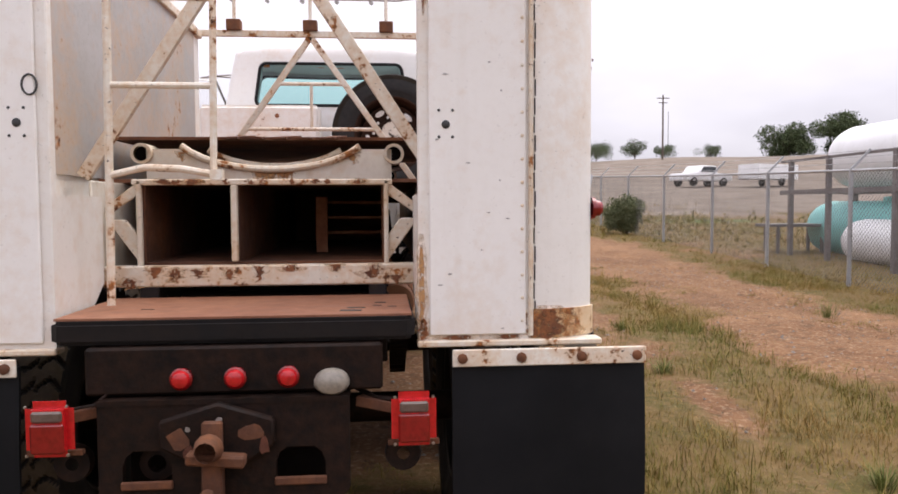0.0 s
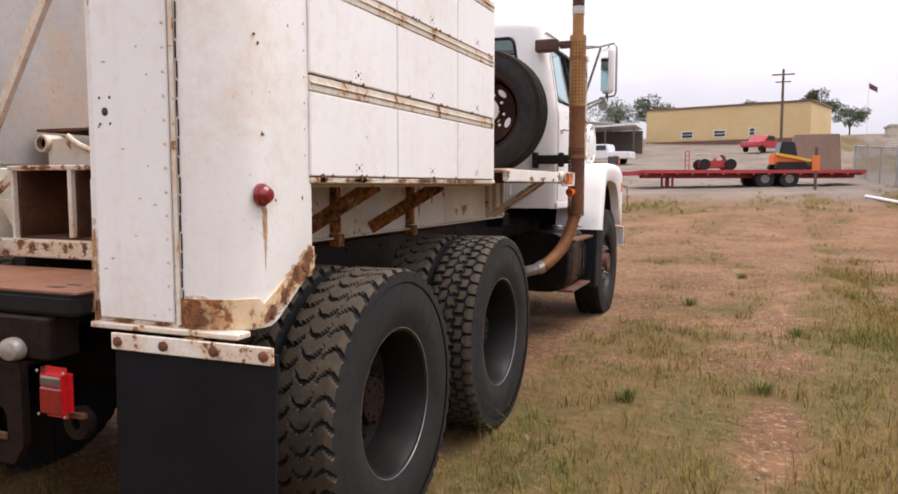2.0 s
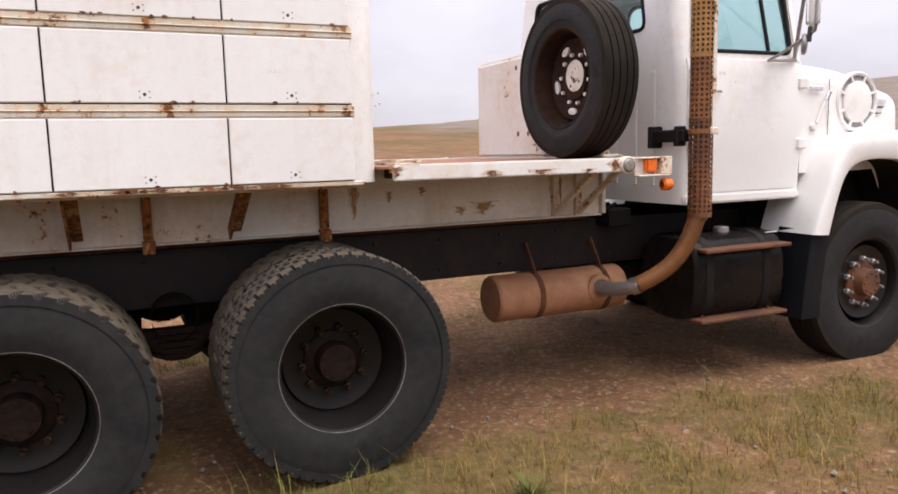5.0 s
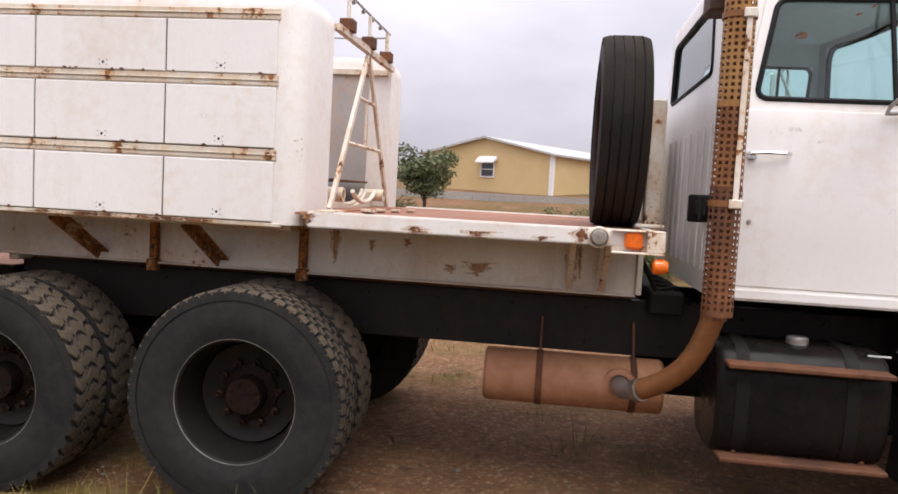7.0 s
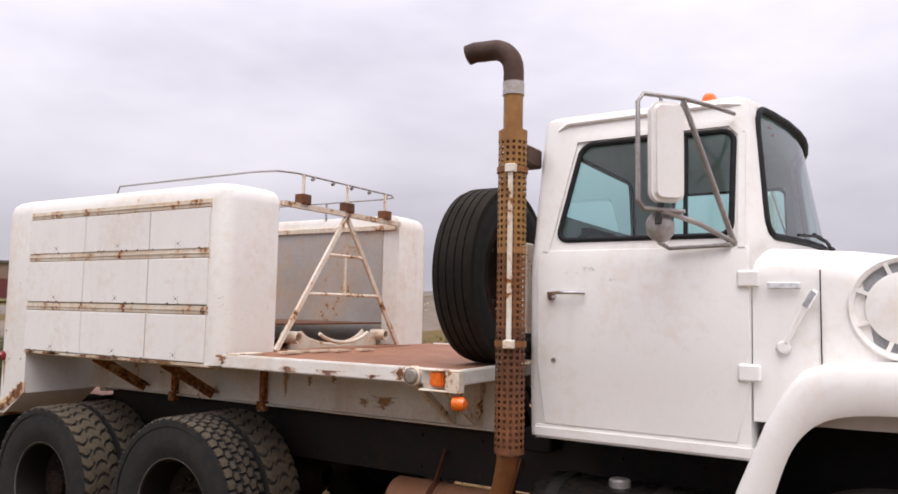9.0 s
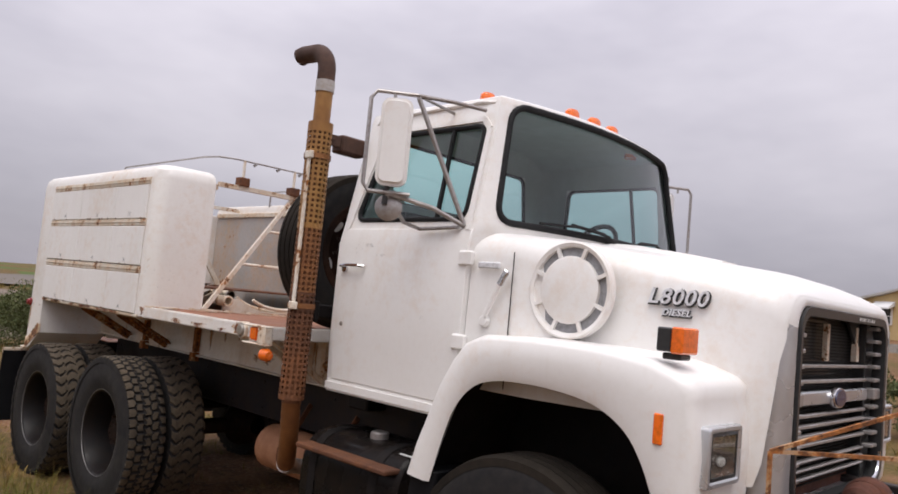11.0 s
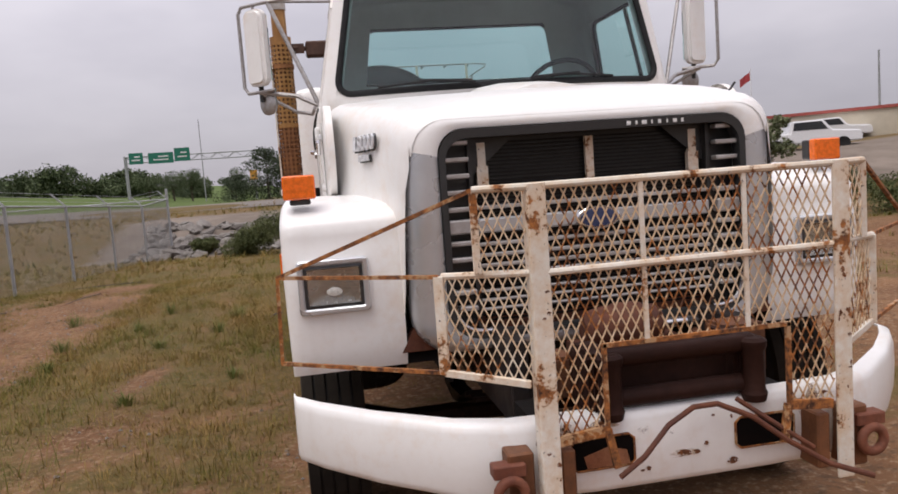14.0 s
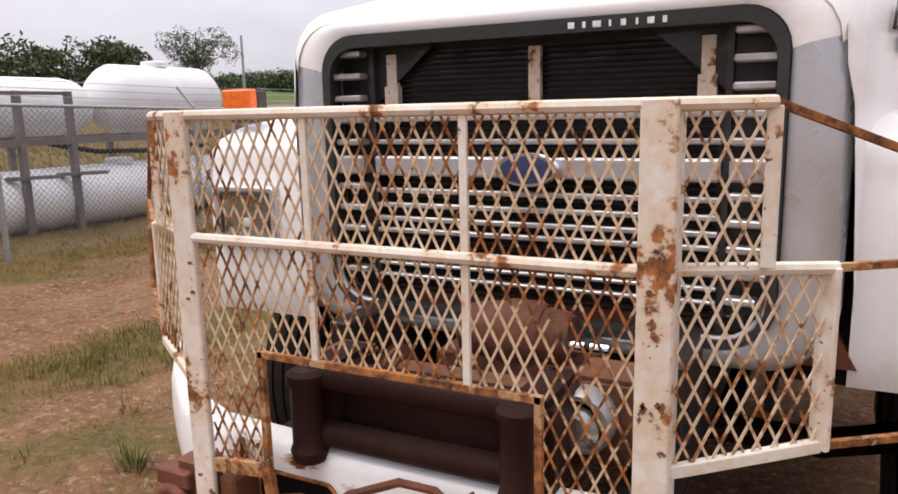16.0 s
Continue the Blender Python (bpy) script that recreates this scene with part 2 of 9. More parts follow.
M_BRACERUST = painted("rusted_brace_paint", (0.30, 0.22, 0.15), rust=1.05, dirt=1.0, rough=0.7, grain=3.0)
M_BRACE = painted("brace_paint", (0.42, 0.35, 0.27), rust=0.5, dirt=0.9, rough=0.6, grain=3.0)
M_GUARD = painted("guard_paint", (0.80, 0.76, 0.68), rust=0.52, dirt=0.5, grain=4.0, rough=0.5, streak=False, chips=1.0)
M_MESH = painted("mesh_paint", (0.78, 0.71, 0.58), rust=0.66, dirt=0.6, grain=2.2, rough=0.5, streak=False)
M_MESHRUST = painted("rusted_mesh_paint", (0.70, 0.60, 0.46), rust=0.72, dirt=0.7, grain=3.2, rough=0.55, streak=False)
M_ROD = painted("peeling_rod_paint", (0.34, 0.24, 0.19), rust=1.1, dirt=0.9, grain=4.0, rough=0.55, streak=False)
M_GALV = painted("stained_galvanised", (0.44, 0.425, 0.42), rust=0.34, dirt=0.9, rough=0.5, chips=0.4, grain=1.3)
M_RUST = rough_mat("brown_rust", (0.085, 0.031, 0.014), (0.21, 0.076, 0.026), 14, 0.85, 0.0, 0.5, c=(0.036, 0.017, 0.012))
M_RUSTBAR = rough_mat("rusted_bar", (0.24, 0.075, 0.028), (0.40, 0.19, 0.095), 16, 0.8, 0.0, 0.4, c=(0.12, 0.038, 0.016))
M_HOOK = rough_mat("red_rusted_hook", (0.15, 0.042, 0.020), (0.30, 0.105, 0.050), 18, 0.75, 0.0, 0.5, c=(0.06, 0.022, 0.013))
M_DECK = rough_mat("rusted_plate", (0.24, 0.095, 0.048), (0.34, 0.155, 0.082), 7, 0.7, 0.0, 0.3, c=(0.13, 0.052, 0.03))
M_BLACK = rough_mat("black_chassis", (0.0055, 0.005, 0.0055), (0.009, 0.0078, 0.0075), 6, 0.7, 0.0, 0.3, c=(0.016, 0.010, 0.0075))
M_BLACK.node_tree.nodes["Principled BSDF"].inputs["Specular IOR Level"].default_value = 0.22
M_RAIL = rough_mat("chassis_rail_black", (0.018, 0.018, 0.021), (0.030, 0.028, 0.029), 5, 0.40, 0.0, 0.2, c=(0.045, 0.030, 0.021))
M_GREASE = rough_mat("greasy_iron", (0.005, 0.004, 0.004), (0.010, 0.0065, 0.005), 10, 0.6, 0.1, 0.5, c=(0.036, 0.016, 0.009))
M_RUBBER = rough_mat("tyre_rubber", (0.0155, 0.0155, 0.0170), (0.0250, 0.0245, 0.0250), 7, 0.62, 0.0, 0.25, c=(0.042, 0.038, 0.034))
M_TREAD = rough_mat("dusty_tread", (0.060, 0.044, 0.028), (0.110, 0.082, 0.052), 9, 0.92, 0.0, 0.5, c=(0.020, 0.016, 0.012))
M_FLAP = rough_mat("flap_rubber", (0.0045, 0.005, 0.0065), (0.008, 0.0085, 0.010), 3, 0.6, 0.0, 0.15, c=(0.012, 0.012, 0.0135))
for m in (M_FLAP, M_GREASE):
    m.node_tree.nodes["Principled BSDF"].inputs["Specular IOR Level"].default_value = 0.15
M_RIM = rough_mat("black_wheel_steel", (0.0065, 0.0068, 0.008), (0.011, 0.0108, 0.011), 9, 0.42, 0.0, 0.2, c=(0.020, 0.011, 0.0075))
M_RIM.node_tree.nodes["Principled BSDF"].inputs["Specular IOR Level"].default_value = 0.25
M_MUFF = rough_mat("scaled_muffler", (0.36, 0.165, 0.080), (0.47, 0.245, 0.135), 5, 0.7, 0.1, 0.2, c=(0.24, 0.095, 0.042))
M_STACKLOW = rough_mat("rusted_guard", (0.11, 0.042, 0.018), (0.24, 0.092, 0.034), 9, 0.6, 0.2, 0.3, c=(0.045, 0.020, 0.012))
M_STACK = rough_mat("heat_tinted_pipe", (0.20, 0.075, 0.024), (0.34, 0.150, 0.050), 4, 0.55, 0.3, 0.25, c=(0.09, 0.034, 0.015))
M_GOLD = rough_mat("yellowed_pipe", (0.31, 0.145, 0.038), (0.46, 0.26, 0.085), 5, 0.5, 0.3, 0.2, c=(0.16, 0.06, 0.02))
M_STACKDK = rough_mat("sooty_pipe", (0.06, 0.03, 0.022), (0.11, 0.055, 0.035), 12, 0.75, 0.2, 0.3, c=(0.035, 0.02, 0.016))
M_SPARE = rough_mat("dull_rusted_rim", (0.020, 0.012, 0.009), (0.055, 0.026, 0.017), 12, 0.75, 0.1, 0.3, c=(0.012, 0.008, 0.006))
M_CLAMP = rough_mat("band_steel", (0.42, 0.40, 0.37), (0.55, 0.52, 0.48), 20, 0.35, 0.9, 0.2, c=(0.3, 0.22, 0.15))
M_CHROME = rough_mat("bright_metal", (0.70, 0.70, 0.72), (0.74, 0.74, 0.76), 9, 0.16, 1.0, 0.04, c=(0.42, 0.41, 0.42))
M_SHELL = rough_mat("dull_silver_shell", (0.54, 0.55, 0.57), (0.68, 0.69, 0.70), 4, 0.28, 0.65, 0.05, c=(0.50, 0.51, 0.53))
M_SLAT = rough_mat("worn_chrome_slat", (0.43, 0.41, 0.40), (0.58, 0.56, 0.55), 14, 0.38, 0.5, 0.08, c=(0.26, 0.21, 0.18))
M_GREYMET = rough_mat("grey_tube_metal", (0.34, 0.33, 0.33), (0.48, 0.47, 0.46), 20, 0.4, 0.6, 0.2, c=(0.22, 0.16, 0.12))
M_RAD = rough_mat("radiator_black", (0.010, 0.010, 0.010), (0.02, 0.019, 0.018), 15, 0.6, 0.2, 0.3, c=(0.035, 0.032, 0.03))
M_DARK = rough_mat("cab_interior", (0.035, 0.038, 0.042), (0.055, 0.056, 0.06), 5, 0.8, 0.0, 0.2, c=(0.03, 0.03, 0.032))
M_LINER = rough_mat("cab_lining", (0.50, 0.51, 0.51), (0.58, 0.59, 0.59), 4, 0.8, 0.0, 0.1, c=(0.44, 0.44, 0.44))
M_SEAL = rough_mat("window_rubber", (0.012, 0.012, 0.013), (0.02, 0.02, 0.021), 12, 0.6, 0.0, 0.1, c=(0.03, 0.03, 0.03))
M_GLASS = glass("tinted_glass", (0.66, 0.86, 0.84))
M_WSGLASS = glass("windscreen_glass", (0.70, 0.86, 0.85))
M_LENS = glass("clear_lens", (0.97, 0.97, 0.96))
M_RED = plastic("red_lens", (0.50, 0.010, 0.014))
M_REDDK = plastic("dark_red_lens", (0.22, 0.007, 0.008))
M_AMBER = plastic("amber_lens", (0.90, 0.17, 0.012))
M_BLUE = plastic("blue_oval", (0.035, 0.05, 0.12))
M_LAMPGREY = plastic("weathered_lens", (0.27, 0.24, 0.20), 0.4)
M_SLOT = plastic("grey_slot_backing", (0.30, 0.30, 0.31), 0.6)
M_LAMPDIM = plastic("dull_reverse_window", (0.12, 0.08, 0.065), 0.4)
M_TREADDK = rough_mat("front_tread", (0.018, 0.015, 0.0125), (0.038, 0.031, 0.024), 9, 0.9, 0.0, 0.4, c=(0.016, 0.014, 0.012))
M_REFLECT = rough_mat("lamp_reflector", (0.40, 0.40, 0.39), (0.62, 0.62, 0.61), 20, 0.22, 0.85, 0.25, c=(0.30, 0.30, 0.29))
# near-black colour standing in for the shade inside holes
M_HOLESHADE = rough_mat("hole_shade", (0.0025, 0.0022, 0.002), (0.004, 0.003, 0.0025), 9, 0.9, 0.0, 0.2, c=(0.008, 0.004, 0.003))
M_WMOTOR = rough_mat("red_rust", (0.085, 0.024, 0.012), (0.17, 0.052, 0.020), 14, 0.8, 0.0, 0.5, c=(0.03, 0.012, 0.009))
M_MIRROR = rough_mat("mirror_silver", (0.88, 0.88, 0.88), (0.9, 0.9, 0.9), 3, 0.03, 1.0, 0.0)
M_INK = plastic("black_mark", (0.02, 0.02, 0.02), 0.6)
M_WHITEMARK = plastic("white_mark", (0.8, 0.8, 0.78), 0.5)
M_LETTER = plastic("silver_lettering", (0.72, 0.72, 0.74), 0.3)


def ragged(name, a, b, cover, lo, hi, scale=55):
    """Rust that eats through the paint in a ragged pattern."""
    m, nt, p = node_mat(name)
    nt.links.new(mix(nt, ramp(nt, tex(nt, scale * 0.6, 5, 0.7), 0.35, 0.65), a, b), p.inputs["Base Color"])
    p.inputs["Roughness"].default_value = 0.8
    nt.links.new(math_node(nt, "MULTIPLY", ramp(nt, tex(nt, scale, 5, 0.7, offset=6.0), lo, hi), cover), p.inputs["Alpha"])
    return m


M_STAIN = ragged("rust_run", (0.34, 0.15, 0.05), (0.52, 0.30, 0.13), 0.85, 0.36, 0.52)
M_TANKBLK = rough_mat("glossy_black_tank", (0.006, 0.006, 0.007), (0.010, 0.009, 0.009), 6, 0.26, 0.0, 0.12, c=(0.022, 0.015, 0.011))
M_WIRE = rough_mat("weathered_wire", (0.13, 0.13, 0.13), (0.20, 0.20, 0.20), 9, 0.6, 0.3, 0.1, c=(0.10, 0.085, 0.075))
M_PATCH = ragged("flaking_white", (0.62, 0.57, 0.49), (0.72, 0.68, 0.60), 1.0, 0.40, 0.44, 22)
M_SCUFF = ragged("rubbed_paint", (0.36, 0.35, 0.34), (0.56, 0.54, 0.52), 0.4, 0.50, 0.72, 40)
M_HALO = ragged("rust_bleed", (0.52, 0.29, 0.12), (0.62, 0.42, 0.22), 0.5, 0.38, 0.62, 30)
M_BLOTCH = ragged("eaten_rust", (0.065, 0.026, 0.015), (0.26, 0.095, 0.032), 1.0, 0.40, 0.47)


# ==== ground ====
def smooth(a, b, x):
    t = min(1.0, max(0.0, (x - a) / (b - a)))
    return t * t * (3 - 2 * t)


def ground_z(x, y):
    """Lie of the land: level at the truck, rising to the north, east and west, with a road bank to the south."""
    n = min(max(0.0, y - 6), 110)
    z = 0.026 * n + 0.00045 * n * n - 0.10 * (1 - smooth(0.4, 5.5, y))
    s = max(0.0, -y - 4)
    z -= 0.035 * min(s, 15)
    z += 1.05 * smooth(11.5, 20, s) * (1 - 0.55 * smooth(12, 26, x))
    e, w = max(0.0, x - 13), max(0.0, -x - 8)
    z += 0.075 * min(e, 75) * (0.35 + 0.65 * smooth(10, 50, -y)) + 0.05 * min(w, 70)
    z -= 0.012 * max(0.0, -y - 60) * (1 - smooth(5, 40, x))
    return z


def grassy(x, y):
    """How grassy the ground is, 0 to 1."""
    v = noise.noise((x * 0.23, y * 0.17, 1.3)) * 0.55 + noise.noise((x * 0.9, y * 0.8, 4.0)) * 0.45 + noise.noise((x * 2.7, y * 2.7, 7.0)) * 0.36
    track = 0.62 * math.exp(-((x - 4.95 - 0.04 * y) / 0.85) ** 2) + 0.30 * math.exp(-((x - 2.75 - 0.05 * (y - 3)) / 0.24) ** 2) if y > -6 else 0.0
    ridge = 0.34 * math.exp(-((x - 3.45 - 0.05 * (y - 2.5)) / 0.36) ** 2) * (1 - smooth(9, 13, y)) if y > -5 else 0.0
    v += 0.34 - track + ridge
    v += 0.45 * smooth(6.0, 7.4, x) * (1 - smooth(12, 22, x))
    v -= 0.30 * smooth(13, 20, x) * smooth(-6, 6, y)
    v += 0.40 * smooth(3, 9, -y) + 0.36 * smooth(0.9, 1.3, x) * (1 - smooth(3.2, 4.2, x)) * (1 - smooth(5.0, 7.0, y)) - 0.22 * smooth(6.5, 8.5, y) * (1 - smooth(14, 20, y)) * (1 - smooth(5, 7, x))
    v += 0.22 * smooth(12, 22, x) * smooth(0, 12, -y) + 0.9 * smooth(53, 58, -y - 0.08 * x) * smooth(10, 20, x)
    if abs(x) < 1.3 and -0.2 < y < 7.6:
        v -= 0.10
    v -= 1.3 * smooth(14.5, 16, -y) * (1 - smooth(27, 30, -y)) * (1 - smooth(8, 10, x))
    if y > 26:
        v -= 0.5 * smooth(26, 36, y)
    lid = 1.0 if -y - 0.08 * x > 50 or y > 26 else 0.80
    return min(lid, max(0.0, v + 0.15))


def axis_steps(lo, hi, fine_lo, fine_hi, fine, growth):
    xs = list(np.arange(fine_lo, fine_hi + 1e-6, fine))
    d = fine
    while xs[-1] < hi:
        d *= growth
        xs.append(xs[-1] + d)
    d = fine
    while xs[0] > lo:
        d *= growth
        xs.insert(0, xs[0] - d)
    return xs


gx, gy = axis_steps(-700, 700, -5, 9, 0.16, 1.10), axis_steps(-700, 700, -6, 15, 0.16, 1.10)
gv, gm, gk = [], [], []
for y in gy:
    for x in gx:
        near = 1 - smooth(20, 60, abs(x) + abs(y - 4))
        bumpy = 0.045 * noise.noise((x * 0.8, y * 0.8, 0)) + 0.02 * noise.noise((x * 2.6, y * 2.6, 5)) + 0.012 * noise.noise((x * 6.1, y * 6.1, 9))
        rut = 0.05 * (math.exp(-((x - 3.9) / 0.22) ** 2) + math.exp(-((x - 5.6) / 0.22) ** 2))
        z = ground_z(x, y) + near * (bumpy - rut) + (1 - near) * 0.35 * noise.noise((x * 0.05, y * 0.05, 2))
        if abs(x) < 1.5 and -0.3 < y < 7.2:
            z = min(z, ground_z(x, y) + 0.004)
        gv.append((x, y, z))
        gm.append(grassy(x, y))
        gk.append(max(smooth(22, 34, y), smooth(14, 16, -y) * (1 - smooth(28, 32, -y))))
W = len(gx)
gf = [(j * W + i, j * W + i + 1, (j + 1) * W + i + 1, (j + 1) * W + i) for j in range(len(gy) - 1) for i in range(W - 1)]
M_GROUND, nt, p = node_mat("dirt_and_grass")
at = nt.nodes.new("ShaderNodeAttribute")
at.attribute_name = "grass"
dirt = mix(nt, ramp(nt, tex(nt, 0.9, 6, 0.6), 0.35, 0.66), (0.131, 0.064, 0.031), (0.222, 0.119, 0.060))
dirt = mix(nt, ramp(nt, tex(nt, 26, 4, 0.7, offset=3), 0.52, 0.70), dirt, (0.34, 0.235, 0.15))
dirt = mix(nt, ramp(nt, tex(nt, 11, 5, 0.7, offset=9), 0.50, 0.72), dirt, (0.075, 0.045, 0.027))
yard = nt.nodes.new("ShaderNodeAttribute")
yard.attribute_name = "gravel"
grit = mix(nt, ramp(nt, tex(nt, 0.35, 6, 0.65, offset=7), 0.35, 0.65), (0.135, 0.108, 0.086), (0.215, 0.175, 0.142))
dirt = mix(nt, yard.outputs["Fac"], dirt, grit)
grs = mix(nt, ramp(nt, tex(nt, 1.6, 5, 0.6, offset=1), 0.38, 0.62), (0.128, 0.080, 0.030), (0.083, 0.068, 0.021))
grs = mix(nt, ramp(nt, tex(nt, 14, 5, 0.7, offset=4), 0.45, 0.70), grs, (0.172, 0.112, 0.052))
edge_n = math_node(nt, "ADD", at.outputs["Fac"], math_node(nt, "MULTIPLY", math_node(nt, "SUBTRACT", tex(nt, 7, 5, 0.7), 0.5), 0.9))
lush = ramp(nt, at.outputs["Fac"], 0.86, 1.0)
grs = mix(nt, math_node(nt, "MULTIPLY", lush, 0.85), grs, (0.075, 0.120, 0.030))
nt.links.new(mix(nt, ramp(nt, edge_n, 0.34, 0.62), dirt, grs), p.inputs["Base Color"])
p.inputs["Roughness"].default_value = 0.95
p.inputs["Specular IOR Level"].default_value = 0.15
bump(nt, p, math_node(nt, "ADD", tex(nt, 9, 6, 0.7), math_node(nt, "MULTIPLY", tex(nt, 55, 4, 0.7), 0.4)), 0.6, 0.03)
me = mesh_from("ground", gv, gf, M_GROUND)
attr = me.attributes.new("grass", "FLOAT", "POINT")
attr.data.foreach_set("value", np.array(gm, dtype=np.float32))
attr = me.attributes.new("gravel", "FLOAT", "POINT")
attr.data.foreach_set("value", np.array(gk, dtype=np.float32))
for q in me.polygons:
    q.use_smooth = True
ground = tagged(new("ground", me), "trodden brown dirt with dry and green grass patches", "ground", kind="structure")


# ==== the truck: chassis and body ====
truck = thing("truck", "old white six-wheeled service truck with rust stains on dirt", "truck")


# frame rails and cross members
for s in (-1, 1):
    b = B()
    prism(b, [(s * 0.43 - 0.035, 0.72), (s * 0.43 + 0.035, 0.72), (s * 0.43 + 0.035, 1.03), (s * 0.43 - 0.035, 1.03)], "y", 0.69, 7.35)
    for y in np.arange(0.8, 7.0, 0.42):
        for z in (0.78, 0.97):
            lathe(b, [(0, 0.014), (0.008, 0.014), (0.010, 0.0)], (s * 0.43 + 0.035, y, z), "x", 6)
    bevel(b, 0.006, 1, 60)
    part("frame_rail", b, M_RAIL, truck)
for y in (0.6, 1.05, 1.75, 2.45, 3.4, 4.9, 6.9):
    b = B()
    box(b, -0.395, 0.395, y - 0.05, y + 0.05, 0.78, 0.97)
    bevel(b, 0.01, 1)
    part("cross_member", b, M_BLACK, truck)

# sub-frame channels under the body, dark red
for s in (-1, 1):
    b = B()
    box(b, s * 0.43 - 0.03, s * 0.43 + 0.03, 0.76, 4.4, 1.032, 1.07)
    part("sill_timber", b, M_RUST, truck)


# ---- side boxes ----
BOX_Y0, BOX_Y1, BOX_Z1 = 0.20, 2.71, 2.52
COLS = ((0.598, 1.286), (1.294, 1.996), (2.004, 2.575))
ROWS = ((1.378, 1.672), (1.738, 2.032), (2.094, 2.350))


def plan_outline(s, y0, y1, xin, xout, r_rear, r_front, n=6):
    """Plan of a box with rounded outer corners."""
    pts = [(xin, y0), (xout - r_rear[0], y0)]
    for i in range(1, n + 1):
        a = math.pi / 2 * i / n
        pts.append((xout - r_rear[0] + r_rear[0] * math.sin(a), y0 + r_rear[1] * (1 - math.cos(a))))
    for i in range(n + 1):
        a = math.pi / 2 * i / n
        pts.append((xout - r_front * (1 - math.cos(a)), y1 - r_front + r_front * math.sin(a)))
    pts.append((xin, y1))
    return [(s * x, y) for x, y in pts]


def side_box(s):
    b = B()
    loops = []
    for z, inset in ((1.365, 0.0), (1.4, 0.0), (BOX_Z1 - 0.11, 0.0), (BOX_Z1 - 0.05, 0.012), (BOX_Z1 - 0.018, 0.04), (BOX_Z1, 0.09)):
        o = plan_outline(s, BOX_Y0 + inset, BOX_Y1 - inset, 0.705 + inset * 0.3, 1.165 - inset, (0.23, 0.12), 0.11)
        loops.append([(x, y, z) for x, y in o])
    loft(b, loops)
    shell = part("side_box", b, M_BODY, truck, "white sheet-steel locker box with rounded corners")
    # lower rear leg of the box, cut away behind the wheel
    b = B()
    o = plan_outline(s, BOX_Y0, 0.614, 0.565, 1.165, (0.23, 0.12), 0.004)
    zs = [(0.885, 0.36), (0.90, 0.40), (1.05, 0.614), (1.365, 0.614)]
    loft(b, [[(x, min(y, ymax), z) for x, y in o] for z, ymax in zs])
    part("box_leg", b, M_BODY, shell)
    # flange from the rear face in to the bay
    b = B()
    box(b, *sorted((s * 0.565, s * 0.71)), BOX_Y0, BOX_Y0 + 0.04, 1.36, 2.41)
    bevel(b, 0.004, 1)
    part("rear_flange", b, M_BODY, shell)
    # rusted skin along its lower edge
    b = B()
    oo = [(x * 1.003, y) for x, y in plan_outline(s, BOX_Y0 - 0.004, 0.618, 0.93, 1.168, (0.23, 0.12), 0.004, 8)][1:-1]
    lo, hi = [], []
    for x, y in oo:
        t = max(0.0, (y - 0.40) / 0.214)
        lo.append((x, y, 0.89 + 0.16 * t))
        hi.append((x, y, (0.985 if y < 0.30 else 0.965) + 0.16 * t))
    loft(b, [lo, hi, [(x * 0.99, y + 0.003, z) for x, y, z in hi], [(x * 0.99, y + 0.003, z) for x, y, z in lo], lo], caps=False, ring=False)
    part("corner_strip", b, M_CORNER, shell, "rust-eaten lower corner strip")
    # rear door and hinge
    b = B()
    x0, x1 = sorted((s * 0.60, s * 0.915))
    box(b, x0, x1, BOX_Y0 - 0.012, BOX_Y0 - 0.001, 0.905, 2.40)
    bevel(b, 0.004, 1)
    part("rear_door", b, M_DOOR, shell)
    b = B()
    tube(b, [(s * 0.932, BOX_Y0 - 0.008, 0.90), (s * 0.932, BOX_Y0 - 0.008, 2.42)], 0.008, 8)
    for z in np.arange(0.95, 2.4, 0.075):
        for dx in (-0.03,):
            lathe(b, [(-0.016, 0.006), (-0.018, 0.003), (-0.0185, 0)], (s * (0.932 + dx), BOX_Y0, z), "y", 6)
    part("piano_hinge", b, M_TRIMRUST, shell)
    b = B()
    for k, z in enumerate(np.arange(0.90, 2.38, 0.06)):
        o = 0.002 * math.sin(k * 2.1)
        box(b, *sorted((s * (0.9435 + o), s * (0.9475 + o))), BOX_Y0 - 0.0035, BOX_Y0 - 0.001, z, z + 0.052)
    tagged(part("hinge_gap", b, M_GREASE, shell), kind="stuff")
    b = B()
    for dx, dz, r in ((0, 0, 0.014), (-0.022, 0.045, 0.005), (0.022, 0.045, 0.005), (-0.022, -0.04, 0.005), (0.022, -0.04, 0.005)):
        lathe(b, [(-0.0135, r), (-0.0145, r * 0.8), (-0.0145, 0)], (s * 0.655 + dx, BOX_Y0, 1.585 + dz), "y", 10)
    tagged(part("latch_hole", b, M_INK, shell), kind="stuff")
    # bottom rail of the box
    b = B()
    box(b, *sorted((s * 0.56, s * 1.168)), BOX_Y0 - 0.02, BOX_Y0 + 0.05, 0.868, 0.888)
    bevel(b, 0.004, 1)
    part("bottom_rail", b, M_TRIMRUST, shell)
    b = B()
    box(b, *sorted((s * 1.13, s * 1.171)), 0.60, 2.62, 1.352, 1.374)
    bevel(b, 0.004, 1)
    part("bottom_rail", b, M_TRIMRUST, shell)
    # inner wall of bare metal, and its rusted edges
    b = B()
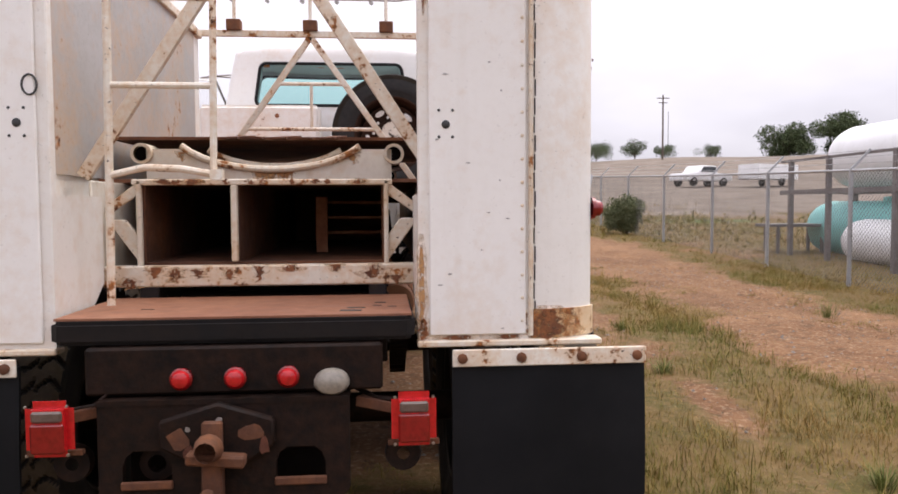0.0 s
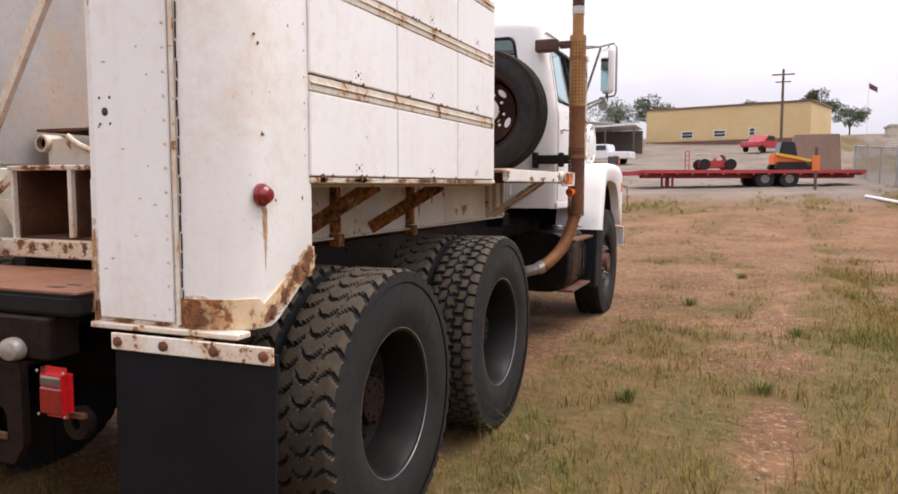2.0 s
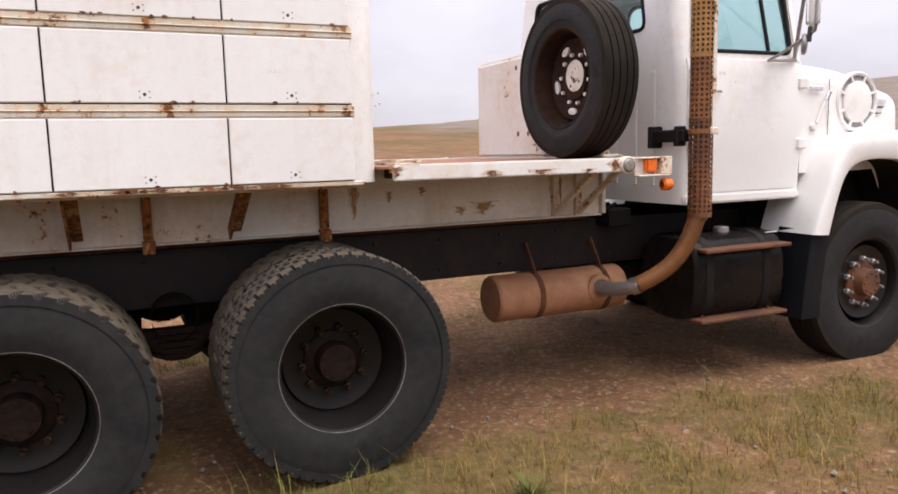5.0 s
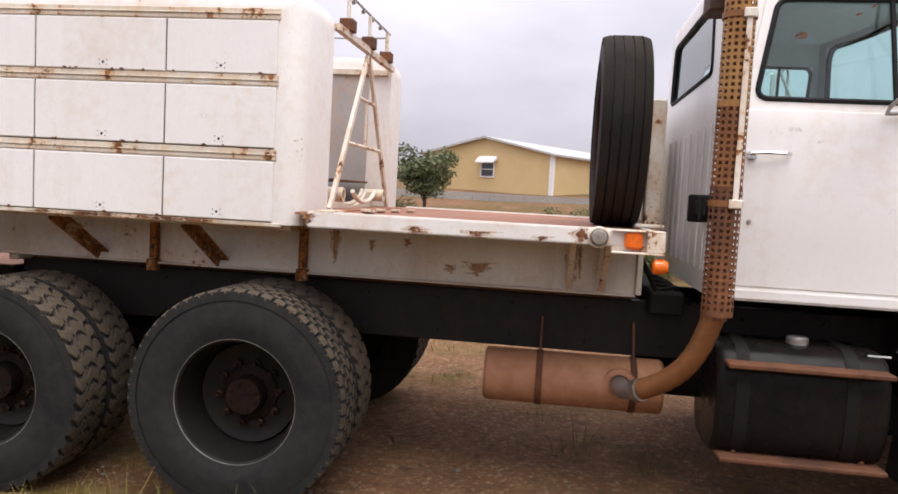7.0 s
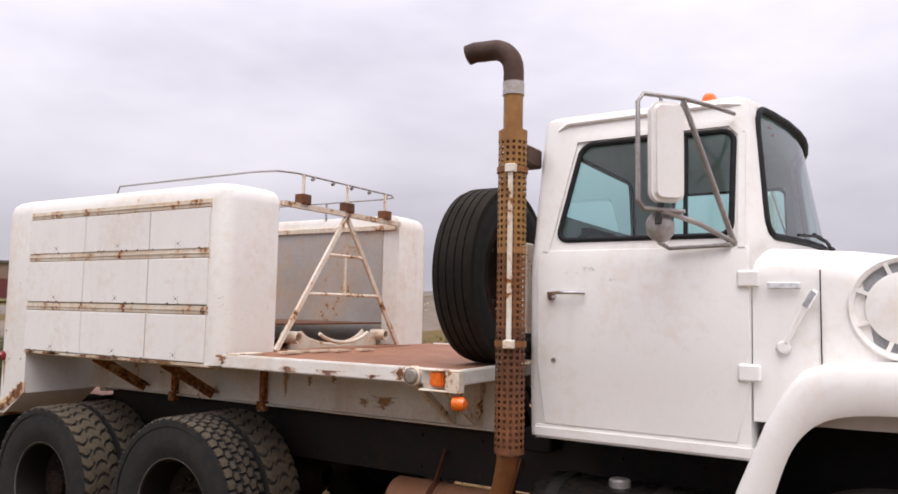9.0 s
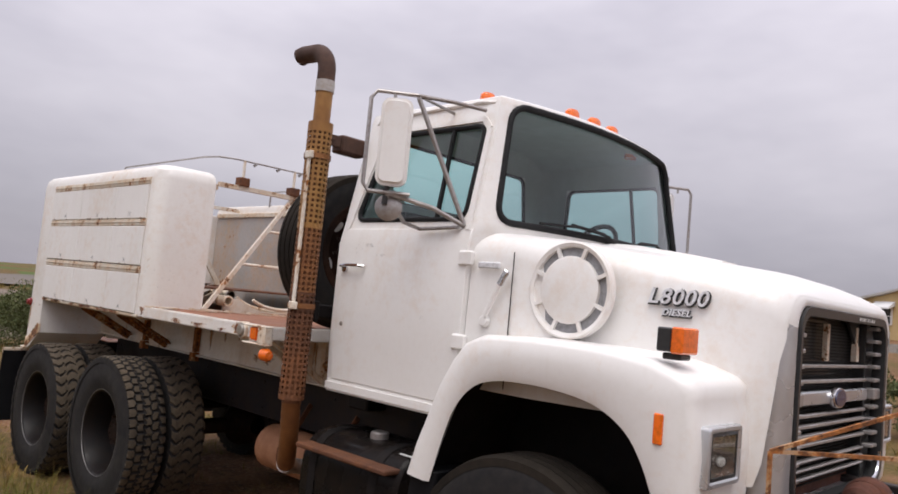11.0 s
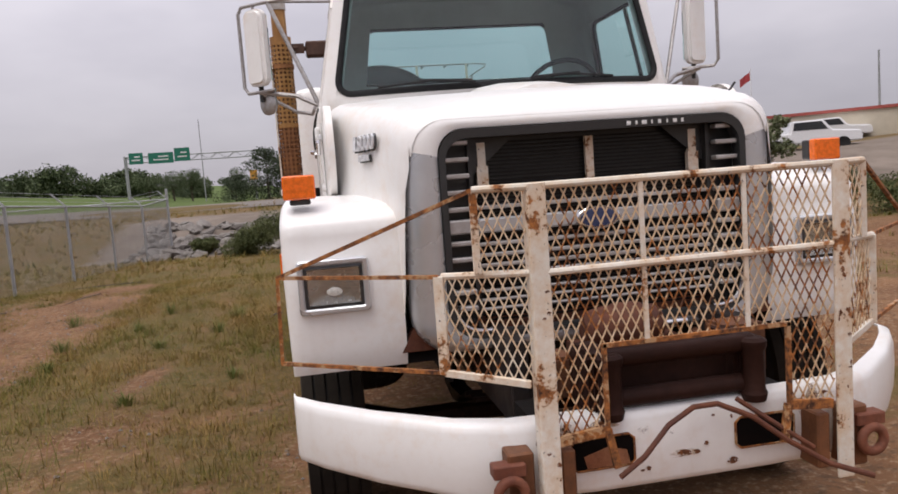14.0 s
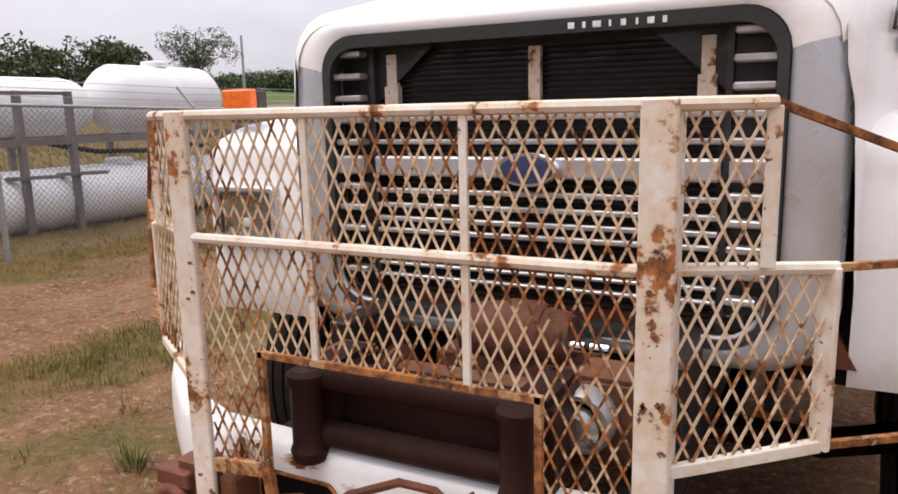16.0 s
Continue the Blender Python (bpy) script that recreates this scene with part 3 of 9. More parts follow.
    box(b, *sorted((s * 0.694, s * 0.704)), BOX_Y0 + 0.05, BOX_Y1 - 0.16, 1.445, BOX_Z1 - 0.12)
    part("inner_wall", b, M_GALV, shell, "stained bare-metal inner wall")
    b = B()
    box(b, *sorted((s * 0.675, s * 0.74)), 0.26, BOX_Y1 - 0.02, BOX_Z1 - 0.13, BOX_Z1 - 0.085)
    bevel(b, 0.004, 1)
    part("top_rail", b, M_TRIMRUST, shell)
    # drop doors in three columns and three rows
    for j, (z0, z1) in enumerate(ROWS):
        for i, (y0, y1) in enumerate(COLS):
            b = B()
            box(b, *sorted((s * 1.164, s * 1.176)), y0, y1, z0, z1)
            bevel(b, 0.004, 1)
            d = part("drop_door", b, M_DOOR, shell)
            b = B()
            yc = (y0 + y1) / 2 + (0.02 if i == 1 else 0.0)
            for dy, dz, r in ((0, 0, 0.0075), (-0.02, 0.012, 0.0032), (0.02, 0.012, 0.0032), (-0.02, -0.012, 0.0032), (0.02, -0.012, 0.0032)):
                lathe(b, [(0.1765 * s * 0 + s * 1.176, r), (s * 1.1775, r * 0.8), (s * 1.1775, 0)], (0, yc + dy, z0 + 0.035 + dz), "x", 8)
            tagged(part("latch_hole", b, M_INK, d), kind="stuff")
    # dark strips in the gaps between the doors, painting the shade of their depth
    for (z0, z1) in ROWS:
        for y in (1.29, 2.0):
            b = B()
            box(b, *sorted((s * 1.1652, s * 1.1664)), y - 0.0035, y + 0.0035, z0, z1)
            part("door_gap_shade", b, M_GREASE, shell)
        b = B()
        box(b, *sorted((s * 1.1652, s * 1.1668)), 0.60, 2.573, z0 - 0.007, z0 - 0.001)
        part("door_gap_shade", b, M_GREASE, shell)
    # hinge strips over each row, with their rivets
    for j, z in enumerate((1.674, 2.034, 2.352)):
        b = B()
        box(b, *sorted((s * 1.163, s * 1.174)), 0.60, 2.585, z + 0.004, z + 0.028)
        box(b, *sorted((s * 1.163, s * 1.1715)), 0.60, 2.585, z + 0.034, z + 0.058)
        bevel(b, 0.003, 1)
        tube(b, [(s * 1.176, 0.6, z + 0.031), (s * 1.176, 2.585, z + 0.031)], 0.0045, 6)
        for y in np.arange(0.64, 2.58, 0.05):
            lathe(b, [(s * 1.173, 0.0045), (s * 1.1755, 0.003), (s * 1.176, 0)], (0, y, z + 0.014), "x", 6)
        part("hinge_strip", b, M_TRIMRUST, shell)
    b = B()
    for z in np.arange(1.45, 2.4, 0.09):
        lathe(b, [(s * 1.165, 0.005), (s * 1.168, 0.004), (s * 1.169, 0)], (0, 0.575, z), "x", 6)
    for dy, dz in ((0, 0), (0.05, 0.01), (0.02, -0.05), (0.06, -0.04)):
        lathe(b, [(s * 1.165, 0.006), (s * 1.1675, 0.004), (s * 1.168, 0)], (0, 2.68 + dy * 0.6, 1.78 + dz), "x", 6)
    tagged(part("rivet_line", b, M_TRIMRUST, shell), kind="stuff")
    # rusty braces out to the box, upright brackets on the skirt
    for y in (1.31, 2.055):
        b = B()
        beam(b, (s * 0.625, y, 1.105), (s * 1.06, y, 1.352), 0.012, 0.07, (0, 0, 1))
        beam(b, (s * 0.625, y + 0.034, 1.118), (s * 1.06, y + 0.034, 1.365), 0.05, 0.01, (0, 0, 1))
        part("brace", b, M_BRACERUST, shell, "rusty angle brace under the box")
    for y in (1.66, 2.56):
        b = B()
        box(b, *sorted((s * 0.613, s * 0.655)), y - 0.022, y + 0.022, 1.10, 1.36)
        box(b, *sorted((s * 0.613, s * 0.67)), y - 0.03, y + 0.03, 1.03, 1.095)
        bevel(b, 0.003, 1)
        part("bracket", b, M_BRACERUST, shell)
    b = B()
    box(b, *sorted((s * 0.70, s * 1.12)), 0.66, BOX_Y1 - 0.06, 1.338, 1.362)
    part("floor_pan", b, M_BRACE, shell)
    return shell


for s in (1, -1):
    side_box(s)

# side marker lamps on the rear quarter
for s in (1, -1):
    b = B()
    lathe(b, [(s * 1.165, 0.037), (s * 1.177, 0.037), (s * 1.18, 0.03)], (0, 0.315, 1.315), "x", 18)
    base = part("side_marker", b, M_REDDK, truck, "red side marker lamp with rust runs under it")
    b = B()
    lathe(b, [(s * 1.178, 0.029), (s * 1.194, 0.028), (s * 1.204, 0.020), (s * 1.207, 0)], (0, 0.315, 1.315), "x", 18)
    part("lens", b, M_REDDK, base)

# mud flaps
for s in (1, -1):
    b = B()
    x0, x1 = sorted((s * 0.665, s * 1.305))
    n = 10
    fr, bk = [], []
    for i in range(n + 1):
        z = 0.835 - 0.66 * i / n
        w = 0.012 * math.sin(3.0 * i / n)
        fr.append([(x0 + (x1 - x0) * k / 8, 0.195 - w + 0.006 * math.sin(k * 1.1 + i * 0.35), z) for k in range(9)])
    for row in fr:
        bk.append([(x, y + 0.012, z) for x, y, z in row])
    va = [[b.verts.new(p) for p in row] for row in fr]
    vb = [[b.verts.new(p) for p in row] for row in bk]
    for i in range(n):
        for k in range(8):
            b.faces.new((va[i][k], va[i][k + 1], va[i + 1][k + 1], va[i + 1][k]))
            b.faces.new((vb[i][k], vb[i + 1][k], vb[i + 1][k + 1], vb[i][k + 1]))
        for k in (0, 8):
            b.faces.new((va[i][k], va[i + 1][k], vb[i + 1][k], vb[i][k]))
    for k in range(8):
        b.faces.new((va[0][k], vb[0][k], vb[0][k + 1], va[0][k + 1]))
        b.faces.new((va[n][k], va[n][k + 1], vb[n][k + 1], vb[n][k]))
    flap = part("mud_flap", b, M_FLAP, truck, "black rubber mud flap hung from a white strip")
    flap.location = (s * 0.006, -0.015, 0.0)
    b = B()
    box(b, x0, x1, 0.176, 0.186, 0.806, 0.862)
    bevel(b, 0.003, 1)
    strip = part("flap_strip", b, M_GUARD, flap)
    for f in (0.05, 0.35, 0.66, 0.95):
        b = B()
        lathe(b, [(-0.0, 0.017), (-0.008, 0.017), (-0.012, 0.010), (-0.012, 0)], (x0 + (x1 - x0) * f, 0.176, 0.834), "y", 8)
        part("bolt", b, M_RUST, flap)

# rear platform
b = B()
pl = [(-0.56, 0.155), (-0.535, 0.13), (0.525, 0.13), (0.55, 0.155), (0.55, 0.68), (-0.56, 0.68)]
prism(b, pl, "z", 0.905, 0.978)
bevel(b, 0.012, 2, 50)
plat = part("rear_platform", b, M_BLACK, truck, "rear step platform with a rusted plate top")
b = B()
prism(b, [(-0.55, 0.148), (0.54, 0.148), (0.54, 0.68), (-0.55, 0.68)], "z", 0.979, 0.986)
part("plate", b, M_DECK, plat)
for x, y, w, d in ((0.36, 0.30, 0.06, 0.02), (0.345, 0.235, 0.07, 0.03), (0.44, 0.43, 0.04, 0.015), (0.48, 0.32, 0.03, 0.012), (0.43, 0.35, 0.03, 0.01), (-0.33, 0.34, 0.04, 0.008)):
    b = B()
    box(b, x - w / 2, x + w / 2, y - d / 2, y + d / 2, 0.9845, 0.9875)
    part("slot", b, M_INK, plat)

# rear crossbar with marker lamps, pintle housing, hitch
b = B()
box(b, -0.45, 0.447, 0.11, 0.24, 0.754, 0.90)
bevel(b, 0.008, 1)
part("lamp_bar", b, M_GREASE, truck)
for x in (-0.163, -0.002, 0.158):
    b = B()
    lathe(b, [(0.0, 0.034), (-0.014, 0.034), (-0.018, 0.029)], (x, 0.11, 0.803), "y", 18)
    m = part("marker_lamp", b, M_REDDK, truck, "round red marker lamp")
    b = B()
    lathe(b, [(-0.017, 0.029), (-0.028, 0.024), (-0.034, 0.012), (-0.034, 0)], (x, 0.11, 0.803), "y", 18)
    part("lens", b, M_RED, m)
b = B()
lathe(b, [(0.0, 0.055), (-0.02, 0.055), (-0.035, 0.045), (-0.045, 0.02), (-0.046, 0)], (0.290, 0.11, 0.785), "y", 18)
bmesh.ops.scale(b, vec=(1, 1, 0.75), verts=b.verts, space=Matrix.Translation((0, 0, -0.785)))
part("reverse_lamp", b, M_LAMPGREY, truck, "clouded white reversing lamp")
HX = -0.026
b = B()
prism(b, [(-0.38 + HX, 0.742), (-0.31 + HX, 0.742), (-0.31 + HX, 0.40), (-0.33 + HX, 0.40), (-0.38 + HX, 0.47)], "y", 0.08, 0.11)
prism(b, [(-0.165 + HX, 0.742), (0.145 + HX, 0.742), (0.145 + HX, 0.40), (-0.165 + HX, 0.40)], "y", 0.08, 0.11)
prism(b, [(0.295 + HX, 0.742), (0.37 + HX, 0.742), (0.37 + HX, 0.47), (0.32 + HX, 0.40), (0.295 + HX, 0.40)], "y", 0.08, 0.11)
for x0 in (-0.31 + HX, 0.145 + HX):
    w = 0.145 if x0 < 0 else 0.15
    prism(b, [(x0, 0.742), (x0 + w, 0.742), (x0 + w, 0.555), (x0 + w * 0.93, 0.585), (x0 + w * 0.78, 0.603), (x0 + w * 0.22, 0.603), (x0 + w * 0.07, 0.585), (x0, 0.555)], "y", 0.08, 0.11)
    box(b, x0, x0 + w, 0.08, 0.11, 0.40, 0.492)
box(b, -0.38 + HX, 0.37 + HX, 0.076, 0.24, 0.742, 0.758)
hb = part("hitch_plate", b, M_GREASE, truck, "greasy black hitch plate")
hb.location.z = -0.012
# added dark sheet: paints the darkness behind the hitch plate's holes
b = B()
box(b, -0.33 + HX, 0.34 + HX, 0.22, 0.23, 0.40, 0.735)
part("hole_shade_sheet", b, M_HOLESHADE, hb)
b = B()
lathe(b, [(0.0, 0.055), (-0.03, 0.055), (-0.034, 0.028), (-0.004, 0.026)], (-0.225 + HX, 0.17, 0.545), "y", 16)
part("socket", b, M_GREASE, hb)
for x0, x1 in ((-0.31, -0.165), (0.145, 0.295)):
    b = B()
    box(b, x0 + HX - 0.004, x1 + HX + 0.004, 0.068, 0.082, 0.486, 0.512)
    bevel(b, 0.004, 1)
    part("lip", b, M_RUST, hb)
b = B()
prism(b, [(-0.19, 0.70), (-0.015, 0.752), (0.15, 0.70), (0.15, 0.62), (0.06, 0.56), (-0.08, 0.56), (-0.19, 0.62)], "y", 0.045, 0.078)
bevel(b, 0.008, 1, 50)
hook = part("hook_base", b, M_GREASE, hb, "hexagonal base plate of the pintle hook")
hook.location.x = -0.03
b = B()
beam(b, (-0.03, 0.03, 0.40), (-0.03, 0.05, 0.70), 0.05, 0.06)
beam(b, (-0.10, 0.015, 0.60), (0.07, 0.015, 0.585), 0.05, 0.035)
lathe(b, [(-0.05, 0.03), (0.0, 0.045), (0.03, 0.02)], (-0.03, -0.01, 0.635), "y", 12)
tube(b, arc((-0.03, 0.0, 0.52), 0.05, 180, 380, 8, ((0, 1, 0), (0, 0, 1))), 0.02, 8)
bevel(b, 0.006, 1, 50)
part("pintle_hook", b, M_RUST, hb, "worn pintle hook with bare and rusty faces").location.x = -0.03
for k, (x, z, w, h, m) in enumerate(((-0.13, 0.645, 0.075, 0.08, M_RUST), (0.085, 0.66, 0.09, 0.06, M_RUST), (-0.10, 0.60, 0.05, 0.06, M_WMOTOR), (0.12, 0.62, 0.04, 0.06, M_WMOTOR), (-0.012, 0.70, 0.025, 0.035, M_GREYMET), (-0.03, 0.655, 0.05, 0.02, M_GREYMET), (-0.105, 0.675, 0.018, 0.018, M_GREYMET))):
    b = B()
    r = random.Random(40 + k)
    pts = [(x + w / 2 * math.cos(a) * r.uniform(0.6, 1.1), z + h / 2 * math.sin(a) * r.uniform(0.6, 1.1)) for a in [2 * math.pi * i / 9 for i in range(9)]]
    prism(b, pts, "y", 0.0435, 0.046)
    part("rust_scab" if m is not M_GREYMET else "bare_metal", b, m, hook)
for x in (-0.51, 0.51):
    b = B()
    lathe(b, [(-0.01, 0.02), (-0.012, 0.055), (0.01, 0.06), (0.03, 0.055)], (x, 0.16, 0.535), "y", 16)
    part("air_coupling", b, M_GREASE, truck)
b = B()
tube(b, [(-0.50, 0.09, 0.72), (-0.42, 0.10, 0.73), (-0.34, 0.14, 0.80), (-0.24, 0.19, 0.84), (-0.15, 0.21, 0.84)], 0.005, 6)
part("wire", b, M_GREASE, truck)
b = B()
tube(b, [(0.36, 0.2, 0.74), (0.43, 0.14, 0.72), (0.50, 0.10, 0.72)], 0.008, 6)
part("wire", b, M_GREASE, truck)
# tail lamps
for s in (1, -1):
    b = B()
    xc = 0.541 if s > 0 else -0.530
    box(b, xc - 0.069, xc + 0.069, 0.034, 0.08, 0.590, 0.758)
    bevel(b, 0.022, 4, 60)
    tl = part("tail_lamp", b, M_RED, truck, "square red tail lamp with a clear reversing window")
    b = B()
    box(b, xc - 0.048, xc + 0.048, 0.027, 0.04, 0.606, 0.695)
    bevel(b, 0.006, 1)
    part("lens", b, M_REDDK, tl)
    b = B()
    box(b, xc - 0.044, xc + 0.044, 0.027, 0.04, 0.698, 0.732)
    bevel(b, 0.006, 1)
    part("window", b, M_LAMPDIM, tl)
    for dx in (-0.058, 0.058):
        for z in (0.602, 0.746):
            b = B()
            lathe(b, [(0.0, 0.005), (-0.004, 0.004), (-0.0045, 0)], (xc + dx, 0.034, z), "y", 8)
            part("screw", b, M_CLAMP, tl)
    b = B()
    beam(b, (xc, 0.09, 0.69), (s * 0.37, 0.16, 0.71), 0.04, 0.03)
    box(b, xc - 0.08, xc + 0.08, 0.08, 0.10, 0.585, 0.60)
    part("lamp_bracket", b, M_RUST, tl)

# ---- open bay between the boxes ----
# floor of the bay and the deck in one plate
b = B()
box(b, -0.70, 0.70, 0.956, 2.84, 1.428, 1.442)
bay = part("bay_floor", b, M_DECK, truck, "rusted floor plate of the open bay")
# tunnel of two open ducts under the floor
X0, X1, Y0, Y1 = -0.46, 0.46, 0.73, 2.6
duct = thing("storage_duct", "", "")
duct.parent = truck
tagged(duct, "rust-lined storage ducts, open at the back")
for nm, dims in (("side_panel", (X0 - 0.012, X0 + 0.012, Y0, Y1, 1.10, 1.425)), ("side_panel", (X1 - 0.012, X1 + 0.012, Y0, Y1, 1.10, 1.425)), ("bottom_panel", (X0 + 0.012, X1 - 0.012, Y0, Y1, 1.10, 1.115)), ("top_panel", (X0 + 0.012, X1 - 0.012, Y0 + 0.01, Y1, 1.415, 1.424)), ("divider", (-0.126, -0.100, Y0 + 0.01, Y1, 1.115, 1.415)), ("end_panel", (X0, X1, Y1, Y1 + 0.01, 1.10, 1.42))):
    b = B()
    box(b, *dims)
    part(nm, b, M_RUST, duct)
b = B()
box(b, 0.15, 0.20, Y0 + 0.5, Y0 + 0.53, 1.12, 1.37)
for z in (1.20, 1.27, 1.34):
    box(b, 0.17, 0.445, Y0 + 0.6, Y0 + 0.62, z, z + 0.012)
part("duct_shelf", b, M_RUSTBAR, truck)
b = B()
for x in (X0 - 0.005, X1 + 0.005):
    box(b, x - 0.009, x + 0.009, Y0 - 0.03, Y0 - 0.002, 1.10, 1.43)
box(b, -0.125, -0.101, Y0 - 0.03, Y0 - 0.002, 1.118, 1.41)
box(b, X0 - 0.03, X1 + 0.03, Y0 - 0.03, Y0 - 0.002, 1.41, 1.432)
for s, xo in ((-1, X0), (1, X1)):
    prism(b, [(xo, 1.43), (xo + s * 0.13, 1.33), (xo + s * 0.13, 1.29), (xo, 1.38)], "y", Y0 - 0.02, Y0 + 0.0)
    prism(b, [(xo, 1.20), (xo + s * 0.06, 1.28), (xo + s * 0.13, 1.28), (xo, 1.10)], "y", Y0 - 0.01, Y0 + 0.01)
bevel(b, 0.004, 1)
part("duct_frame", b, M_TRIMRUST, truck)
b = B()
box(b, -0.60, 0.585, Y0 - 0.045, Y0 + 0.02, 1.025, 1.105)
bevel(b, 0.006, 1)
bb = part("rear_beam", b, M_TRIMRUST, truck, "white cross beam with rust scars over the platform")
SCARS = [(-0.40, 1.10, 0.05, 0.045), (-0.33, 1.095, 0.04, 0.05), (-0.25, 1.09, 0.05, 0.035), (-0.13, 1.09, 0.03, 0.04), (-0.02, 1.10, 0.04, 0.06), (0.1, 1.103, 0.06, 0.025), (0.27, 1.103, 0.05, 0.03), (0.42, 1.10, 0.06, 0.05), (0.50, 1.06, 0.05, 0.035), (-0.5, 1.06, 0.05, 0.04)]
# saddle cradles at both ends of the bay
for yc, dz in ((0.94, 0.018), (2.64, 0.0)):
    b = B()
    pts = [(-0.50, 1.408), (-0.50, 1.545)]
    for i in range(13):
        a = radians(205 + 130 * i / 12)
        pts.append((0.36 * math.cos(a) / 0.906, 1.545 + 0.095 * (math.sin(a) + 0.4226) / 0.5774))
    pts += [(0.49, 1.545), (0.49, 1.408)]
    prism(b, pts, "y", yc - 0.012, yc + 0.012)
    sd = part("saddle", b, M_SKIRT, truck, "white saddle plate with a hollow top edge")
    sd.location.z = dz
    b = B()
    tube(b, [(x, yc - 0.02, z + 0.012) for x, z in pts[2:-2]], 0.014, 8)
    tube(b, [(x * 0.86, yc + 0.09, z + 0.03) for x, z in pts[3:-3]], 0.014, 8)
    part("saddle_rim", b, M_TRIMRUST, sd)
    for x in (-0.513, 0.500):
        b = B()
        lathe(b, [(-0.04, 0.030), (-0.04, 0.042), (0.10, 0.042), (0.10, 0.030), (-0.01, 0.030)], (x, yc, 1.525), "y", 18)
        part("pipe_end", b, M_TRIMRUST, sd)
        # dark disc painted for the shade down the pipe's bore
        b = B()
        lathe(b, [(-0.011, 0.030), (-0.01, 0.0)], (x, yc, 1.525), "y", 18)
        part("bore_shade", b, M_HOLESHADE, sd)
# heap of dark sheet on the cradle
b = B()
box(b, -0.66, 0.66, 1.0, 2.58, 1.606, 1.619)
for k in range(6):
    beam(b, (-0.28 + 0.1 * k, 0.97, 1.612), (-0.24 + 0.1 * k, 1.2, 1.63 + 0.01 * (k % 2)), 0.07, 0.008)
part("rack_sheet", b, M_RUST, truck, "dark rusted sheet lying on the cradles")

# end frames: crossbar, two legs, rungs, rail stubs
for yc, zb, big in ((2.72, 1.44, False), (0.70, 1.44, True)):
    b = B()
    w = 0.05 if big else 0.038
    beam(b, (-0.69, yc, 2.435 if not big else 2.46), (0.69, yc, 2.435 if not big else 2.46), 0.036, 0.036)
    part("crossbar", b, M_TRIMRUST if not big else M_GUARD, truck)
    for s in (-1, 1):
        b = B()
        foot = s * (0.66 if big else 0.70)
        beam(b, (0.0, yc, 2.45 if big else 2.42), (foot, yc, zb), w, w * 0.6, (0, 1, 0))
        bevel(b, 0.003, 1)
        part("leg", b, M_GUARD if (s > 0 or big) else M_TRIMRUST, truck)
b = B()
for z, x0, x1 in ((2.12, -0.215, 0.215), (1.83, -0.42, 0.42)):
    tube(b, [(x0, 2.72, z), (x1, 2.72, z)], 0.012, 8)
tube(b, [(0.0, 2.72, 2.12), (0.0, 2.72, 1.83)], 0.010, 8)
part("rung", b, M_GUARD, truck)
# sockets and guard rail over the bay
for x in (-0.48, 0.0, 0.485):
    b = B()
    box(b, x - 0.045, x + 0.045, 2.68, 2.76, 2.45, 2.52)
    bevel(b, 0.005, 1)
    st = part("rail_socket", b, M_RUST, truck)
    b = B()
    tube(b, [(x, 2.72, 2.51), (x, 2.72, 2.66)], 0.012, 8)
    part("rail_post", b, M_GUARD, st)
b = B()
tube(b, [(-0.72, 1.2, 2.66), (-0.72, 2.5, 2.66), (-0.68, 2.66, 2.66), (-0.56, 2.72, 2.66), (0.56, 2.72, 2.66), (0.68, 2.66, 2.66), (0.72, 2.5, 2.66), (0.72, 1.0, 2.66), (0.72, 0.93, 2.52)], 0.007, 8)
for x in np.arange(-0.5, 0.6, 0.22):
    beam(b, (x, 2.72, 2.65), (x + 0.02, 2.72, 2.635), 0.02, 0.02)
for x, y in ((-0.72, 1.25), (-0.72, 1.9)):
    tube(b, [(x, y, 2.5), (x, y, 2.66)], 0.010, 8)
part("guard_rail", b, M_GREYMET, truck, "thin bent rail round the top")
# ladder by the left box
b = B()
tube(b, [(-0.452, 0.36, 1.0), (-0.436, 0.36, 2.52)], 0.014, 8)
part("ladder_rail", b, M_GUARD, truck)
b = B()
tube(b, [(-0.110, 0.36, 1.44), (-0.095, 0.36, 2.52)], 0.012, 8)
part("ladder_rail", b, M_GUARD, truck)
for z in (1.44, 1.728, 2.015, 2.303):
    b = B()
    if z < 1.5:
        tube(b, [(-0.452, 0.36, 1.43), (-0.33, 0.35, 1.457), (-0.21, 0.34, 1.452), (-0.08, 0.34, 1.43)], 0.012, 8)
        box(b, -0.115, -0.075, 0.32, 0.36, 1.415, 1.45)
    else:
        tube(b, [(-0.452, 0.36, z), (-0.10, 0.36, z)], 0.011, 8)
    part("ladder_rung", b, M_GUARD, truck)

# ---- deck behind the cab ----
b = B()
box(b, -1.19, 1.19, 2.70, 4.40, 1.424, 1.436)
deck = part("deck", b, M_DECK, truck, "rusted flat deck behind the cab")
b = B()
box(b, 1.17, 1.205, 2.765, 4.45, 1.365, 1.445)
box(b, -1.205, -1.17, 2.765, 4.45, 1.365, 1.445)
box(b, -1.17, 1.17, 4.385, 4.42, 1.365, 1.443)
bevel(b, 0.007, 2)
part("deck_lip", b, M_BODY, deck)
b = B()
